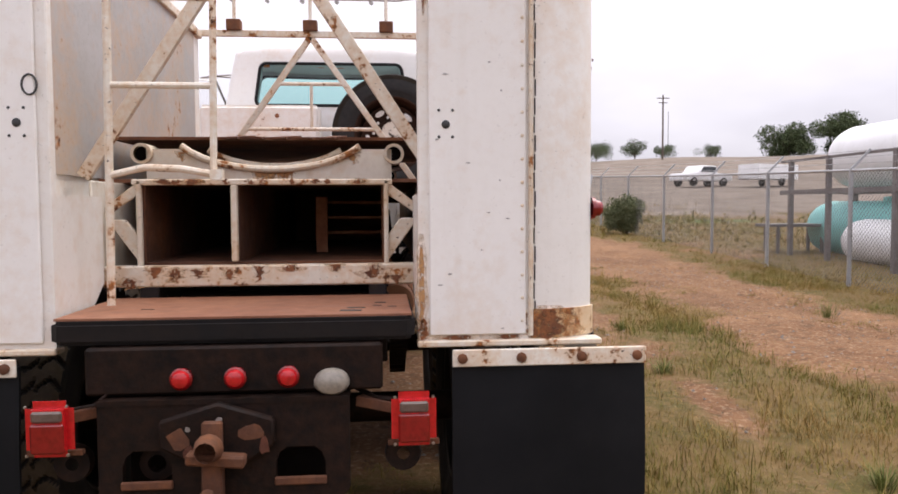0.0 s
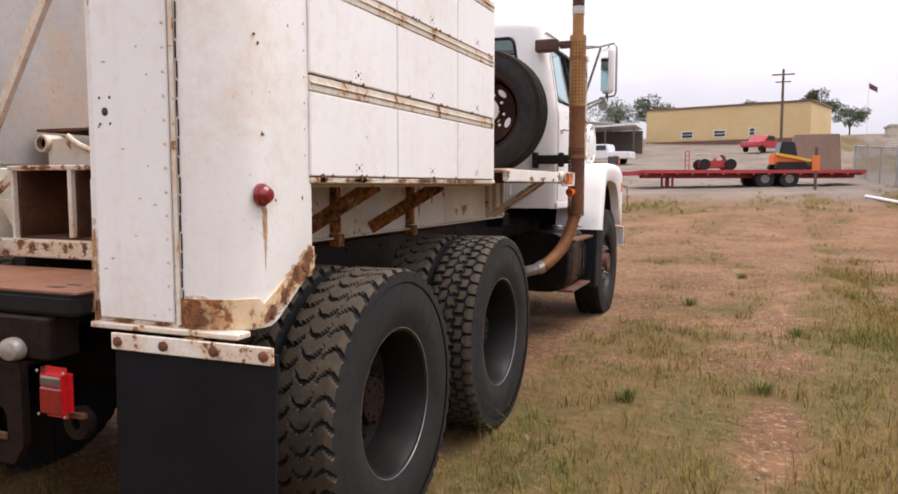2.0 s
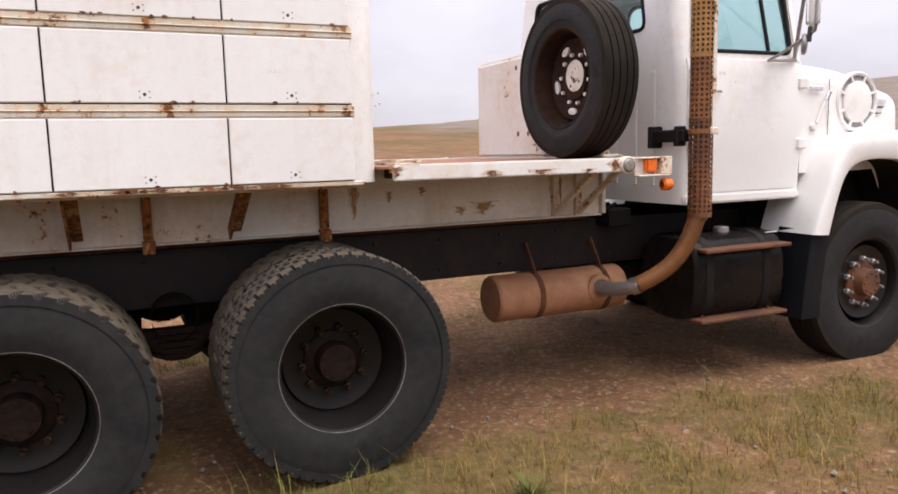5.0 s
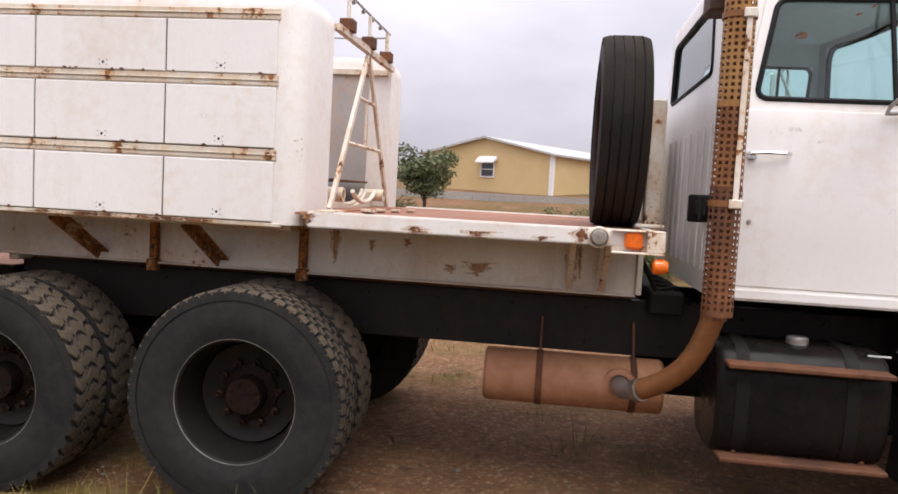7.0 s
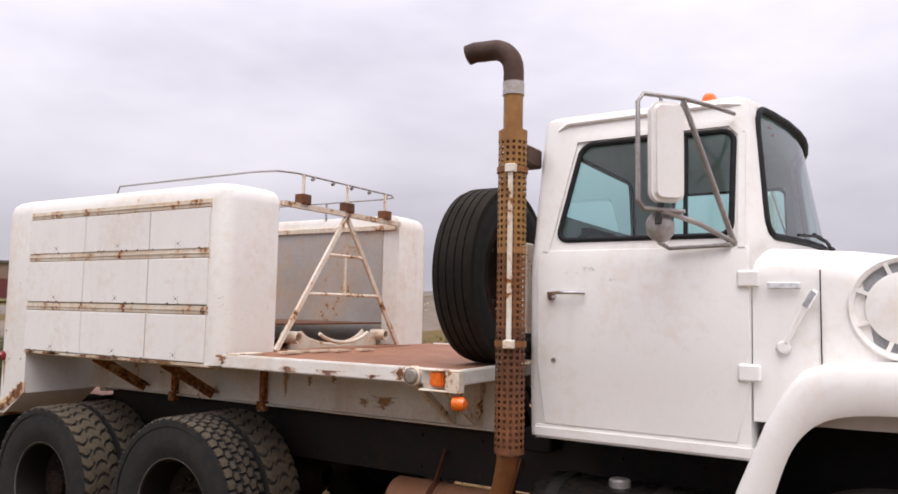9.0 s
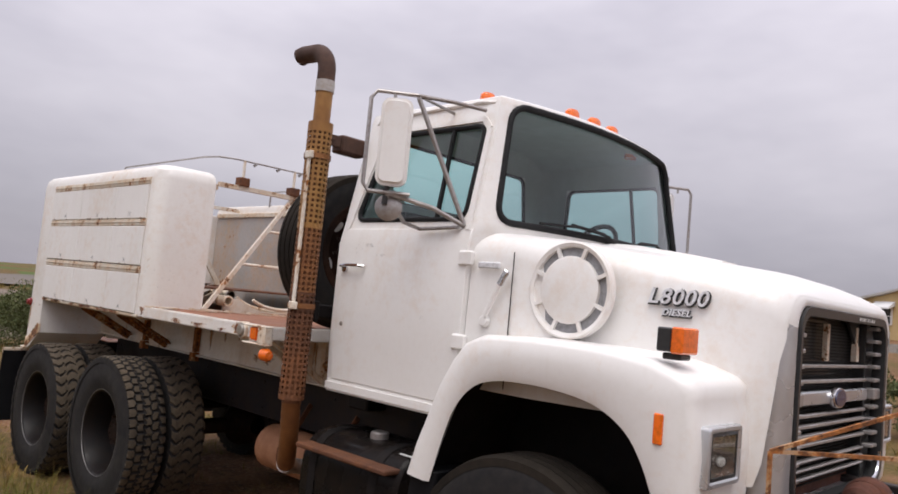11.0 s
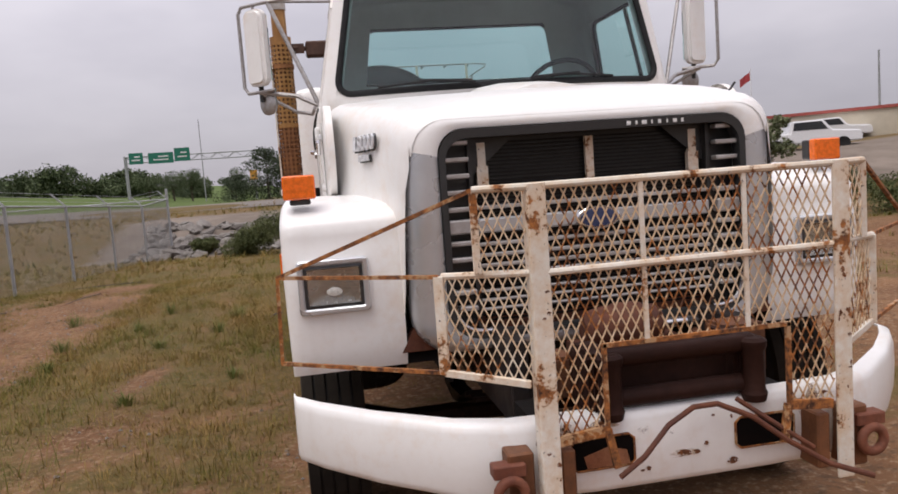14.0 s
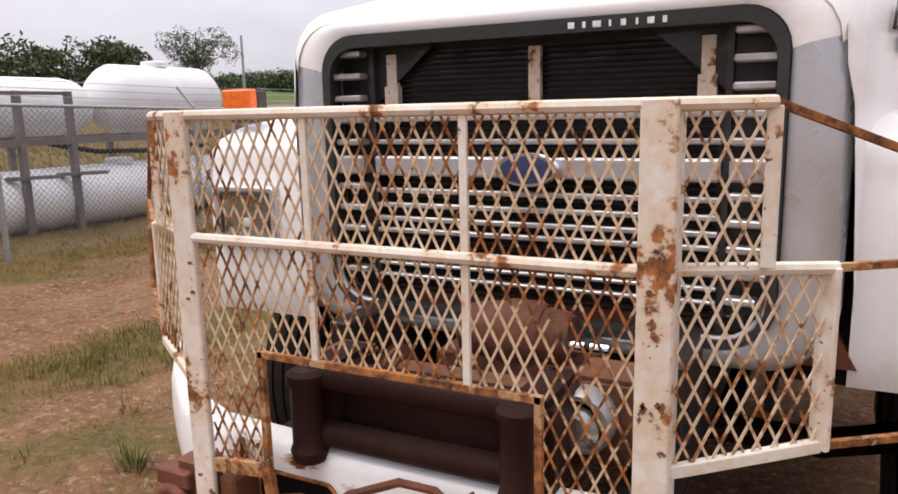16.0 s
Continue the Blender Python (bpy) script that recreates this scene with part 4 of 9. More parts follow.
for y in np.arange(2.95, 4.3, 0.33):
    b = B()
    box(b, -1.15, 1.15, y - 0.025, y + 0.025, 1.36, 1.424)
    part("deck_rib", b, M_RUST, deck)
b = B()
box(b, 0.98, 1.20, 2.80, 2.9, 1.44, 1.45)
part("scrap_plate", b, M_TRIMRUST, deck)
for x, y in ((0.7, 2.9), (0.4, 3.0), (0.55, 2.95), (0.2, 3.05), (0.85, 2.96)):
    b = B()
    beam(b, (x - 0.12, y, 1.445), (x + 0.1, y + 0.05, 1.455), 0.05, 0.012)
    part("scrap_strip", b, M_TRIMRUST, deck)
# skirts under the boxes and deck
for s in (1, -1):
    b = B()
    box(b, *sorted((s * 0.60, s * 0.612)), 0.62, 4.40, 1.078, 1.424)
    box(b, *sorted((s * 0.60, s * 0.645)), 0.62, 4.40, 1.068, 1.079)
    bevel(b, 0.004, 1)
    sk = part("skirt", b, M_SKIRT, truck, "dirty white skirt panel with rust runs")
    for y in (4.05, 4.22):
        b = B()
        box(b, *sorted((s * 0.612, s * 0.645)), y - 0.02, y + 0.02, 1.08, 1.36)
        beam(b, (s * 0.64, y, 1.10), (s * 1.05, y, 1.37), 0.03, 0.03, (0, 1, 0))
        part("stiffener", b, M_TRIMRUST, sk)
    b = B()
    box(b, *sorted((s * 0.60, s * 0.645)), 4.40, 4.43, 1.08, 1.424)
    bevel(b, 0.004, 1)
    part("skirt_end", b, M_SKIRT, sk)
# lamps at the deck's corner
for s in (1, -1):
    b = B()
    lathe(b, [(s * 1.18, 0.05), (s * 1.22, 0.05), (s * 1.226, 0.043)], (0, 4.158, 1.402), "x", 20)
    lm = part("deck_lamp", b, M_GUARD, truck, "round clear lamp in a rusty white ring")
    b = B()
    lathe(b, [(s * 1.22, 0.042), (s * 1.236, 0.030), (s * 1.24, 0)], (0, 4.158, 1.402), "x", 20)
    part("lens", b, M_LAMPGREY, lm)
    b = B()
    box(b, *sorted((s * 1.19, s * 1.245)), 4.215, 4.45, 1.335, 1.345)
    box(b, *sorted((s * 1.19, s * 1.245)), 4.215, 4.45, 1.435, 1.445)
    box(b, *sorted((s * 1.19, s * 1.20)), 4.215, 4.45, 1.345, 1.435)
    box(b, *sorted((s * 1.2, s * 1.245)), 4.37, 4.45, 1.345, 1.435)
    bevel(b, 0.003, 1)
    lb = part("lamp_box", b, M_GUARD, truck, "white bracket with amber lamps")
    b = B()
    box(b, *sorted((s * 1.20, s * 1.238)), 4.272, 4.352, 1.358, 1.438)
    bevel(b, 0.01, 2)
    part("amber_lens", b, M_AMBER, lb)
    b = B()
    lathe(b, [(-0.03, 0.02), (-0.02, 0.036), (0.02, 0.036), (0.04, 0.025), (0.045, 0)], (s * 1.215, 4.43, 1.285), "y", 14)
    part("amber_lens", b, M_AMBER, lb)

# white cabinet across the far side of the deck
b = B()
box(b, -1.12, -0.085, 4.40, 4.60, 1.437, 2.215)
bevel(b, 0.03, 3)
cabn = part("deck_cabinet", b, M_BODY, truck, "white steel cabinet on the deck behind the cab")
b = B()
for x, z in ((-0.45, 2.12), (-0.43, 1.62), (-0.28, 1.62)):
    lathe(b, [(0, 0.02), (-0.004, 0.012), (-0.004, 0)], (x, 4.399, z), "y", 10)
part("rust_spot", b, M_RUSTBAR, cabn)
# spare wheel rack
b = B()
box(b, 0.50, 0.60, 4.42, 4.50, 1.437, 2.12)
box(b, 0.44, 0.66, 4.40, 4.43, 1.80, 2.08)
box(b, 0.40, 0.70, 4.36, 4.52, 1.437, 1.46)
bevel(b, 0.008, 1)
part("spare_rack", b, M_GUARD, truck, "white post that carries the spare wheel")


# ---- rust runs and patches with shapes of their own ----
def stain(parent, axis, h, u, v, w, tall, seed, mat=None, drip=True, name="rust_run"):
    """A thin irregular run of rust on a flat face. axis: the face's normal, h: its place; u, v: the top middle."""
    r = random.Random(seed)
    b = B()
    n = 9
    left, right = [], []
    for i in range(n + 1):
        f = i / n
        k = (1 - f) ** 0.7 if drip else math.sin(math.pi * min(0.97, max(0.06, f))) ** 0.6
        c = u + w * 0.25 * r.uniform(-1, 1) * f
        left.append((c - w / 2 * k * r.uniform(0.6, 1.25), v - tall * f))
        right.append((c + w / 2 * k * r.uniform(0.6, 1.25), v - tall * f))
    sg = 1 if h > 0 else -1
    if axis == "y-":
        prism(b, left + right[::-1], "y", h - 0.0012, h + 0.002)
    elif axis == "y+":
        prism(b, left + right[::-1], "y", h - 0.002, h + 0.0012)
    else:
        prism(b, left + right[::-1], "x", h - 0.002 * sg, h + 0.0012 * sg)
    part(name, b, mat or M_STAIN, parent, smooth=False)
    if w * tall > 0.0009 and mat is not M_SCUFF:
        b = B()
        wide = [(u + (p[0] - u) * 2.1, v + 0.12 * tall - (v - p[1]) * 1.2) for p in left + right[::-1]]
        hh = h + (0.0009 if axis == "y-" else -0.0009 if axis == "y+" else -0.0009 * sg)
        if axis == "y-":
            prism(b, wide, "y", hh - 0.0012, hh + 0.002)
        elif axis == "y+":
            prism(b, wide, "y", hh - 0.002, hh + 0.0012)
        else:
            prism(b, wide, "x", hh - 0.002 * sg, hh + 0.0012 * sg)
        part("rust_bleed", b, M_HALO, parent, smooth=False)


for k, (u, v, w, tall) in enumerate(((0.335, 1.275, 0.012, 0.20), (0.325, 1.275, 0.008, 0.10), (0.345, 1.272, 0.006, 0.14))):
    stain(truck, "x", 1.165, u, v, w, tall, k)
for k, (u, w, tall) in enumerate(((0.0, 0.03, 0.085), (0.045, 0.02, 0.075), (-0.04, 0.022, 0.08), (0.08, 0.012, 0.05), (0.33, 0.03, 0.05), (-0.36, 0.02, 0.04))):
    stain(truck, "y-", 0.928, u, 1.468 + 0.5 * u * u if abs(u) < 0.3 else 1.55, w * 1.2, min(tall, 0.045) if abs(u) < 0.3 else tall, 20 + k)
for k, (u, w, tall) in enumerate(((0.985, 0.075, 0.05), (1.03, 0.035, 0.055))):
    stain(truck, "y-", 0.1755, u, 0.86, w, tall, 30 + k, M_BLOTCH, False)
for k, (u, v, w, tall) in enumerate(((4.06, 1.34, 0.05, 0.20), (4.23, 1.33, 0.03, 0.19), (4.10, 1.30, 0.02, 0.16), (2.74, 1.33, 0.04, 0.19), (3.55, 1.19, 0.10, 0.07), (3.40, 1.17, 0.05, 0.05), (3.15, 1.30, 0.035, 0.05), (2.95, 1.28, 0.03, 0.06))):
    stain(truck, "x", 0.612, u, v, w, tall, 40 + k)
for k, (u, v, w, tall) in enumerate(((2.78, 1.43, 0.05, 0.05), (3.30, 1.40, 0.07, 0.03), (3.6, 1.395, 0.10, 0.03), (4.08, 1.435, 0.05, 0.06), (3.9, 1.39, 0.05, 0.022))):
    stain(truck, "x", 1.205, u, v, w, tall, 60 + k, M_BLOTCH, k % 2 == 0)
for k in range(26):
    r = random.Random(300 + k)
    y = r.uniform(0.62, 2.56)
    z = r.choice((1.378, 1.738, 2.094)) - 0.002
    stain(truck, "x", 1.1757, y, z + 0.012, r.uniform(0.008, 0.03), r.uniform(0.008, 0.016), 320 + k, M_BLOTCH, False)
for k in range(16):
    r = random.Random(500 + k)
    stain(truck, "x", 1.1712, r.uniform(0.65, 2.6), 1.373, r.uniform(0.03, 0.12), 0.018, 520 + k, M_BLOTCH, False)
for k in range(9):
    r = random.Random(600 + k)
    stain(truck, "x", 1.165, r.uniform(0.28, 0.57), r.uniform(1.0, 1.9), r.uniform(0.005, 0.012), r.uniform(0.006, 0.016), 620 + k, M_RUST, False, "chip")
for k, u in enumerate((-0.055, -0.025, 0.0, 0.03, 0.06)):
    stain(truck, "y-", 0.9275, u, 1.469, 0.034, 0.034 + 0.005 * (k % 3), 1700 + k, M_STAIN)
for k in range(12):
    r = random.Random(700 + k)
    stain(truck, "y-", 0.188, r.uniform(0.62, 0.90), r.uniform(0.92, 1.9), r.uniform(0.006, 0.02), r.uniform(0.003, 0.007), 720 + k, M_GREYMET, False, "chip")
# corner rot: big brown blotches on the rear corner of the right box
stain(truck, "y-", 0.1955, 0.99, 0.985, 0.10, 0.10, 801, M_BLOTCH, False, "rust_blotch")
stain(truck, "y-", 0.1955, 0.945, 0.93, 0.03, 0.035, 803, M_BLOTCH, False, "rust_blotch")
for k, (u, v, w, tall) in enumerate(((0.36, 0.955, 0.05, 0.05), (0.43, 1.0, 0.05, 0.055), (0.50, 1.07, 0.05, 0.06), (0.56, 1.11, 0.05, 0.08), (0.59, 1.13, 0.03, 0.06), (0.33, 0.93, 0.04, 0.03), (0.47, 1.03, 0.03, 0.03))):
    stain(truck, "x", 1.1725, u, v, w, tall, 810 + k, M_BLOTCH, False, "rust_blotch")
b = B()
tube(b, [tuple(q) for q in arc((-0.614, 0.187, 1.70), 0.022, 0, 345, 15, ((1, 0, 0), (0, 0, 1.4)))], 0.0035, 6, closed=True)
part("ring_mark", b, M_INK, truck)
for k, (u, v, w, tall) in enumerate(SCARS):
    stain(bb, "y-", Y0 - 0.045, u, v, w, tall, 1300 + k, M_BLOTCH, k % 2 == 0)
for k in range(10):
    r = random.Random(1400 + k)
    stain(truck, "y-", Y0 - 0.03, r.uniform(-0.40, 0.42), 1.432, r.uniform(0.02, 0.07), 0.02, 1420 + k, M_BLOTCH, False)
for k, (u, v, w, tall) in enumerate(((0.575, 1.2, 0.02, 0.3), (0.58, 0.96, 0.03, 0.07), (0.70, 0.905, 0.10, 0.018), (0.86, 0.905, 0.07, 0.016), (0.585, 2.2, 0.015, 0.25))):
    stain(truck, "y-", 0.1985, u, v, w, tall, 1500 + k, M_BLOTCH if k != 0 else M_STAIN, False)
for k, (u, v, w, tall) in enumerate(((2.70, 1.80, 0.05, 0.03), (1.0, 1.55, 0.04, 0.05), (2.2, 1.9, 0.06, 0.04))):
    stain(truck, "x", 1.1765 if u < 2.6 else 1.165, u, v, w, tall, 1600 + k, M_SCUFF, False, "scuff")


# ==== wheels, tank, exhaust ====
def tyre_mesh(name, r, width, lugs, block, rim_r=0.30):
    """A tyre round the x axis, centred on the origin: a turned carcass with raised tread blocks."""
    w = width / 2
    prof = [(-w * 0.72, rim_r), (-w * 0.86, rim_r + 0.015), (-w, rim_r + 0.085), (-w * 0.985, r - 0.085), (-w * 0.93, r - 0.045), (-w * 0.86, r - 0.014), (-w * 0.5, r - 0.010), (0, r - 0.008), (w * 0.5, r - 0.010), (w * 0.86, r - 0.014), (w * 0.93, r - 0.045), (w * 0.985, r - 0.085), (w * 0.99, r - 0.14), (w, rim_r + 0.085), (w * 0.93, rim_r + 0.05), (w * 0.86, rim_r + 0.015), (w * 0.72, rim_r)]
    b = B()
    lathe(b, prof, (0, 0, 0), "x", 64, close=True)
    return make_mesh(name, b, M_RUBBER)


def tread_mesh(name, r, width, kind):
    """The tread's raised blocks, dusty on top."""
    w = width / 2
    b = B()

    def block(x0, x1, a0, a1, depth, skew=0.0):
        ri, ro = r - 0.03, r + depth
        q = []
        for x, rr in ((x0, ri), (x1, ri), (x1, ro), (x0, ro)):
            if abs(x) > w * 0.86:
                rr = rr - 0.012
            for a in (a0, a1):
                aa = a + skew * x
                q.append(b.verts.new((x, rr * math.cos(aa), rr * math.sin(aa))))
        p = lambda i, k: q[2 * i + k]
        for i in range(4):
            b.faces.new((p(i, 0), p((i + 1) % 4, 0), p((i + 1) % 4, 1), p(i, 1)))
        b.faces.new([p(i, 0) for i in range(4)][::-1])
        b.faces.new([p(i, 1) for i in range(4)])

    def worn(lugs, steps, across, height):
        """A worn tread as one band: its grooves sink into the surface."""
        n, m = lugs * steps, across
        ring, sunk = [], []
        for k in range(n):
            a = 2 * math.pi * k / n
            row, cut = [], [1.0]
            for i in range(m + 1):
                u = -0.97 + 1.94 * i / m
                cut.append(height(u, k / steps))
                rr = r + 0.004 - 0.010 * max(0.0, abs(u) - 0.80) / 0.17 - 0.017 * cut[-1]
                row.append(b.verts.new((w * u, rr * math.cos(a), rr * math.sin(a))))
            for u, i in ((-0.985, 0), (0.985, -1)):
                row.insert(i if i == 0 else len(row), b.verts.new((w * u, (r - 0.05) * math.cos(a), (r - 0.05) * math.sin(a))))
            ring.append(row)
            sunk.append(cut + [1.0])
        for k in range(n):
            p0, p1 = ring[k], ring[(k + 1) % n]
            g0, g1 = sunk[k], sunk[(k + 1) % n]
            for i in range(len(p0) - 1):
                f = b.faces.new((p0[i], p0[i + 1], p1[i + 1], p1[i]))
                f.material_index = 1 if g0[i] + g0[i + 1] + g1[i] + g1[i + 1] > 1.2 else 0

    if kind == "lug":
        # scalloped cross grooves in three columns, worn smooth between
        def lug_groove(u, t):
            col = 0 if u < -0.36 else 1 if u < 0.36 else 2
            v = (u - (-0.68, 0.0, 0.66)[col]) / 0.36
            f = (t + 0.5 * (col % 2) + 0.55 * v * v * (1 if col < 2 else -1) + 0.10 * v) % 1.0
            wide = 0.30 if abs(u) > 0.72 else 0.20
            g = 1.0 if f < wide else 0.0
            return g * (1.0 if abs(v) < 0.86 or abs(u) > 0.8 else 0.35)
        worn(40, 9, 30, lug_groove)
    elif kind == "block":
        # five rows of close-set blocks with zigzag grooves between them
        def block_groove(u, t):
            zig = 0.055 * (abs((t % 1.0) * 4 - 2) - 1)
            for e in (-0.60, -0.20, 0.20, 0.60):
                if abs(u - e - zig) < 0.042:
                    return 0.8
            col = int((u - zig + 1.0) / 0.4)
            return 0.9 if (t + 0.5 * (col % 2) + 0.12 * u) % 1.0 < 0.20 else 0.0
        worn(50, 8, 44, block_groove)
    else:
        for x0, x1 in ((-0.94, -0.62), (-0.54, -0.24), (-0.16, 0.16), (0.24, 0.54), (0.62, 0.94)):
            n = 72
            for k in range(n):
                a = 2 * math.pi * k / n
                block(w * x0, w * x1, a, a + 2 * math.pi / n * 1.0, 0.0035, 0.0)
    me = make_mesh(name, b, M_TREAD if kind != "rib" else M_TREADDK, smooth=False)
    me.materials.append(M_RUBBER)
    return me


def rim_mesh(name, depth_out, sgn, mat):
    """A disc wheel. depth_out: how far the disc lies behind the outer lip (negative: it bulges out)."""
    b = B()
    prof = [(0.105, 0.322), (0.112, 0.314), (0.105, 0.300), (0.07, 0.290), (-0.03, 0.272), (-0.10, 0.262)]
    d = 0.105 - depth_out
    prof2 = [(d + 0.02, 0.255), (d + 0.01, 0.22), (d, 0.175), (d, 0.0)]
    allp = [(h * sgn, r) for h, r in (prof[:5] if depth_out < 0.1 else prof) + prof2]
    lathe(b, allp, (0, 0, 0), "x", 48)
    lathe(b, [(h * sgn, r) for h, r in ((-0.105, 0.322), (-0.112, 0.314), (-0.10, 0.262))], (0, 0, 0), "x", 48)
    return make_mesh(name, b, mat)


def hub_mesh(name, base, length, sgn, mat, nuts=10):
    b = B()
    lathe(b, [(sgn * base, 0.15), (sgn * (base + 0.01), 0.145), (sgn * (base + 0.02), 0.10), (sgn * (base + length * 0.7), 0.085), (sgn * (base + length * 0.75), 0.095), (sgn * (base + length), 0.09), (sgn * (base + length), 0.0)], (0, 0, 0), "x", 24)
    for k in range(8):
        a = 2 * math.pi * (k + 0.5) / 8
        lathe(b, [(sgn * (base + length), 0.009), (sgn * (base + length + 0.008), 0.008), (sgn * (base + length + 0.009), 0)], (0, 0.068 * math.cos(a), 0.068 * math.sin(a)), "x", 6)
    return make_mesh(name, b, mat)


R_T, W_T = 0.556, 0.268
T_CARC = tyre_mesh("tyre", R_T, W_T, 40, 0.3)
T_LUG, T_BLK, T_RIB = (tread_mesh("tread", R_T, W_T, k) for k in ("lug", "block", "rib"))
RIMS = {(k, s): rim_mesh("rim", d, s, M_RIM) for k, d in (("deep", 0.20), ("shallow", 0.055)) for s in (1, -1)}
HUBS = {("deep", s): hub_mesh("hub", -0.095, 0.10, s, M_GREASE) for s in (1, -1)}
HUBS |= {("shallow", s): hub_mesh("hub", 0.05, 0.085, s, M_RUST) for s in (1, -1)}


M_NUT = rough_mat("oily_nut", (0.03, 0.016, 0.011), (0.075, 0.042, 0.028), 16, 0.5, 0.2, 0.3, c=(0.012, 0.008, 0.006))


def nut_mesh(base, sgn):
    b = B()
    lathe(b, [(sgn * base, 0.021), (sgn * (base + 0.03), 0.021), (sgn * (base + 0.036), 0.012), (sgn * (base + 0.062), 0.011), (sgn * (base + 0.062), 0)], (0, 0, 0), "x", 6)
    return make_mesh("wheel_nut", b, M_NUT if base < 0 else M_GREYMET)


NUTS = {(k, s): nut_mesh(v, s) for k, v in (("deep", -0.095), ("shallow", 0.05)) for s in (1, -1)}


M_BEAD = rough_mat("worn_bead", (0.10, 0.098, 0.095), (0.34, 0.33, 0.32), 12, 0.4, 0.4, 0.1, c=(0.03, 0.028, 0.026))


def ring_mesh(sgn):
    b = B()
    tube(b, [(sgn * 0.112, 0.314 * math.cos(2 * math.pi * k / 48), 0.314 * math.sin(2 * math.pi * k / 48)) for k in range(48)], 0.0036, 6, closed=True)
    return make_mesh("bead_ring", b, M_BEAD)


RINGS = {s: ring_mesh(s) for s in (1, -1)}


def wheel(x, y, side, kind, tread, turn, parent=None, z=0.522, rz=0.0, name="wheel", deep=True):
    """A wheel: rim with its tyre, tread and hub."""
    style = "deep" if deep else "shallow"
    o = new(name, RIMS[(style, side)])
    o.parent = parent
    o.matrix_basis = pose(x, y, z, turn, 0, rz)
    for nm, me in (("tyre", T_CARC), ("tread", tread), ("hub", HUBS[(style, side)])):
        if nm == "hub" and kind == "inner":
            continue
        c = new(nm, me)
        c.parent = o
    if kind != "inner":
        if deep:
            c = new("bead_ring", RINGS[side])
            c.parent = o
        for k in range(10):
            a = 2 * math.pi * k / 10
            c = new("wheel_nut", NUTS[(style, side)])
            c.parent = o
            c.location = (0, 0.162 * math.cos(a), 0.162 * math.sin(a))
    return o


XO, XI = 1.155, 0.85
for s in (1, -1):
    for y, z, tr in ((1.08, 0.440, T_LUG), (2.455, 0.488, T_BLK)):
        tagged(wheel(s * XO, y, s, "outer", tr, 17 * y, truck, z), "black dual rear wheel with a dusty tread")
        tagged(wheel(s * XI, y, -s, "inner", T_LUG, 40 * y, truck, z), "inner dual rear wheel")
    tagged(wheel(s * 1.08, 6.245, s, "front", T_RIB, 20, truck, 0.53, deep=False), "front wheel with a rusty hub")
# axles
for y, z in ((1.08, 0.44), (2.455, 0.488)):
    b = B()
    tube(b, [(-0.9, y, z), (0.9, y, z)], 0.065, 14)
    lathe(b, [(-0.14, 0.06), (-0.1, 0.16), (0, 0.2), (0.1, 0.17), (0.2, 0.07)], (0.05, y, z + 0.02), "y", 20)
    part("rear_axle", b, M_GREASE, truck)
b = B()
tube(b, [(-1.0, 6.245, 0.512), (-0.75, 6.245, 0.44), (0.75, 6.245, 0.44), (1.0, 6.245, 0.512)], 0.05, 10)
part("front_axle", b, M_GREASE, truck)
for s in (1, -1):
    b = B()
    for k in range(5):
        w = 0.62 - 0.1 * k
        pts = [(s * 0.52, 1.765 + w * t, 0.60 - 0.035 * k + 0.12 * (t * t)) for t in (-1, -0.6, -0.2, 0.2, 0.6, 1)]
        for a, c in zip(pts, pts[1:]):
            beam(b, a, c, 0.08, 0.03)
    lathe(b, [(-0.06, 0.12), (0.06, 0.12)], (s * 0.52, 1.765, 0.68), "x", 18)
    part("leaf_spring", b, M_GREASE, truck)
    b = B()
    for k in range(3):
        w = 0.6 - 0.12 * k
        pts = [(s * 0.45, 6.245 + w * t, 0.56 - 0.02 * k + 0.12 * t * t) for t in (-1, -0.5, 0, 0.5, 1)]
        for a, c in zip(pts, pts[1:]):
            beam(b, a, c, 0.08, 0.02)
    part("leaf_spring", b, M_GREASE, truck)

# spare wheel standing on the deck against its rack
spare = new("spare_wheel", RIMS[("shallow", 1)])
spare.data = rim_mesh("spare_rim", 0.12, 1, M_SPARE)
spare.matrix_basis = pose(0.535, 4.262, 1.437 + 0.505, 30, 0, -90)
tagged(spare, "worn spare wheel on a rusty rim, stood on the deck", "spare wheel")
for nm, me in (("tyre", tyre_mesh("tyre", 0.503, 0.25, 40, 0.3)), ("tread", tread_mesh("tread", 0.5015, 0.25, "rib"))):
    c = new(nm, me)
    c.parent = spare
for k in range(5):
    a = 2 * math.pi * k / 5 + 0.3
    u, w = Vector((0, math.cos(a), math.sin(a))), Vector((0, -math.sin(a), math.cos(a)))
    b = B()
    loft(b, [[u * (0.205 + 0.022 * f * math.cos(q)) + w * (0.044 * f * math.sin(q)) + Vector((x, 0, 0)) for q in [2 * math.pi * i / 14 for i in range(14)]] for x, f in ((-0.014, 1.0), (0.002, 1.0), (0.004, 0.5))])
    part("hand_hole", b, M_WHITEMARK, spare)
b = B()
lathe(b, [(-0.016, 0.135), (0.004, 0.13), (0.006, 0.0)], (0, 0, 0), "x", 24)
part("hub_face", b, M_SPARE, spare)
b = B()
lathe(b, [(0.006, 0.10), (0.008, 0.098), (0.0085, 0.0)], (0, 0.02, 0.01), "x", 20)
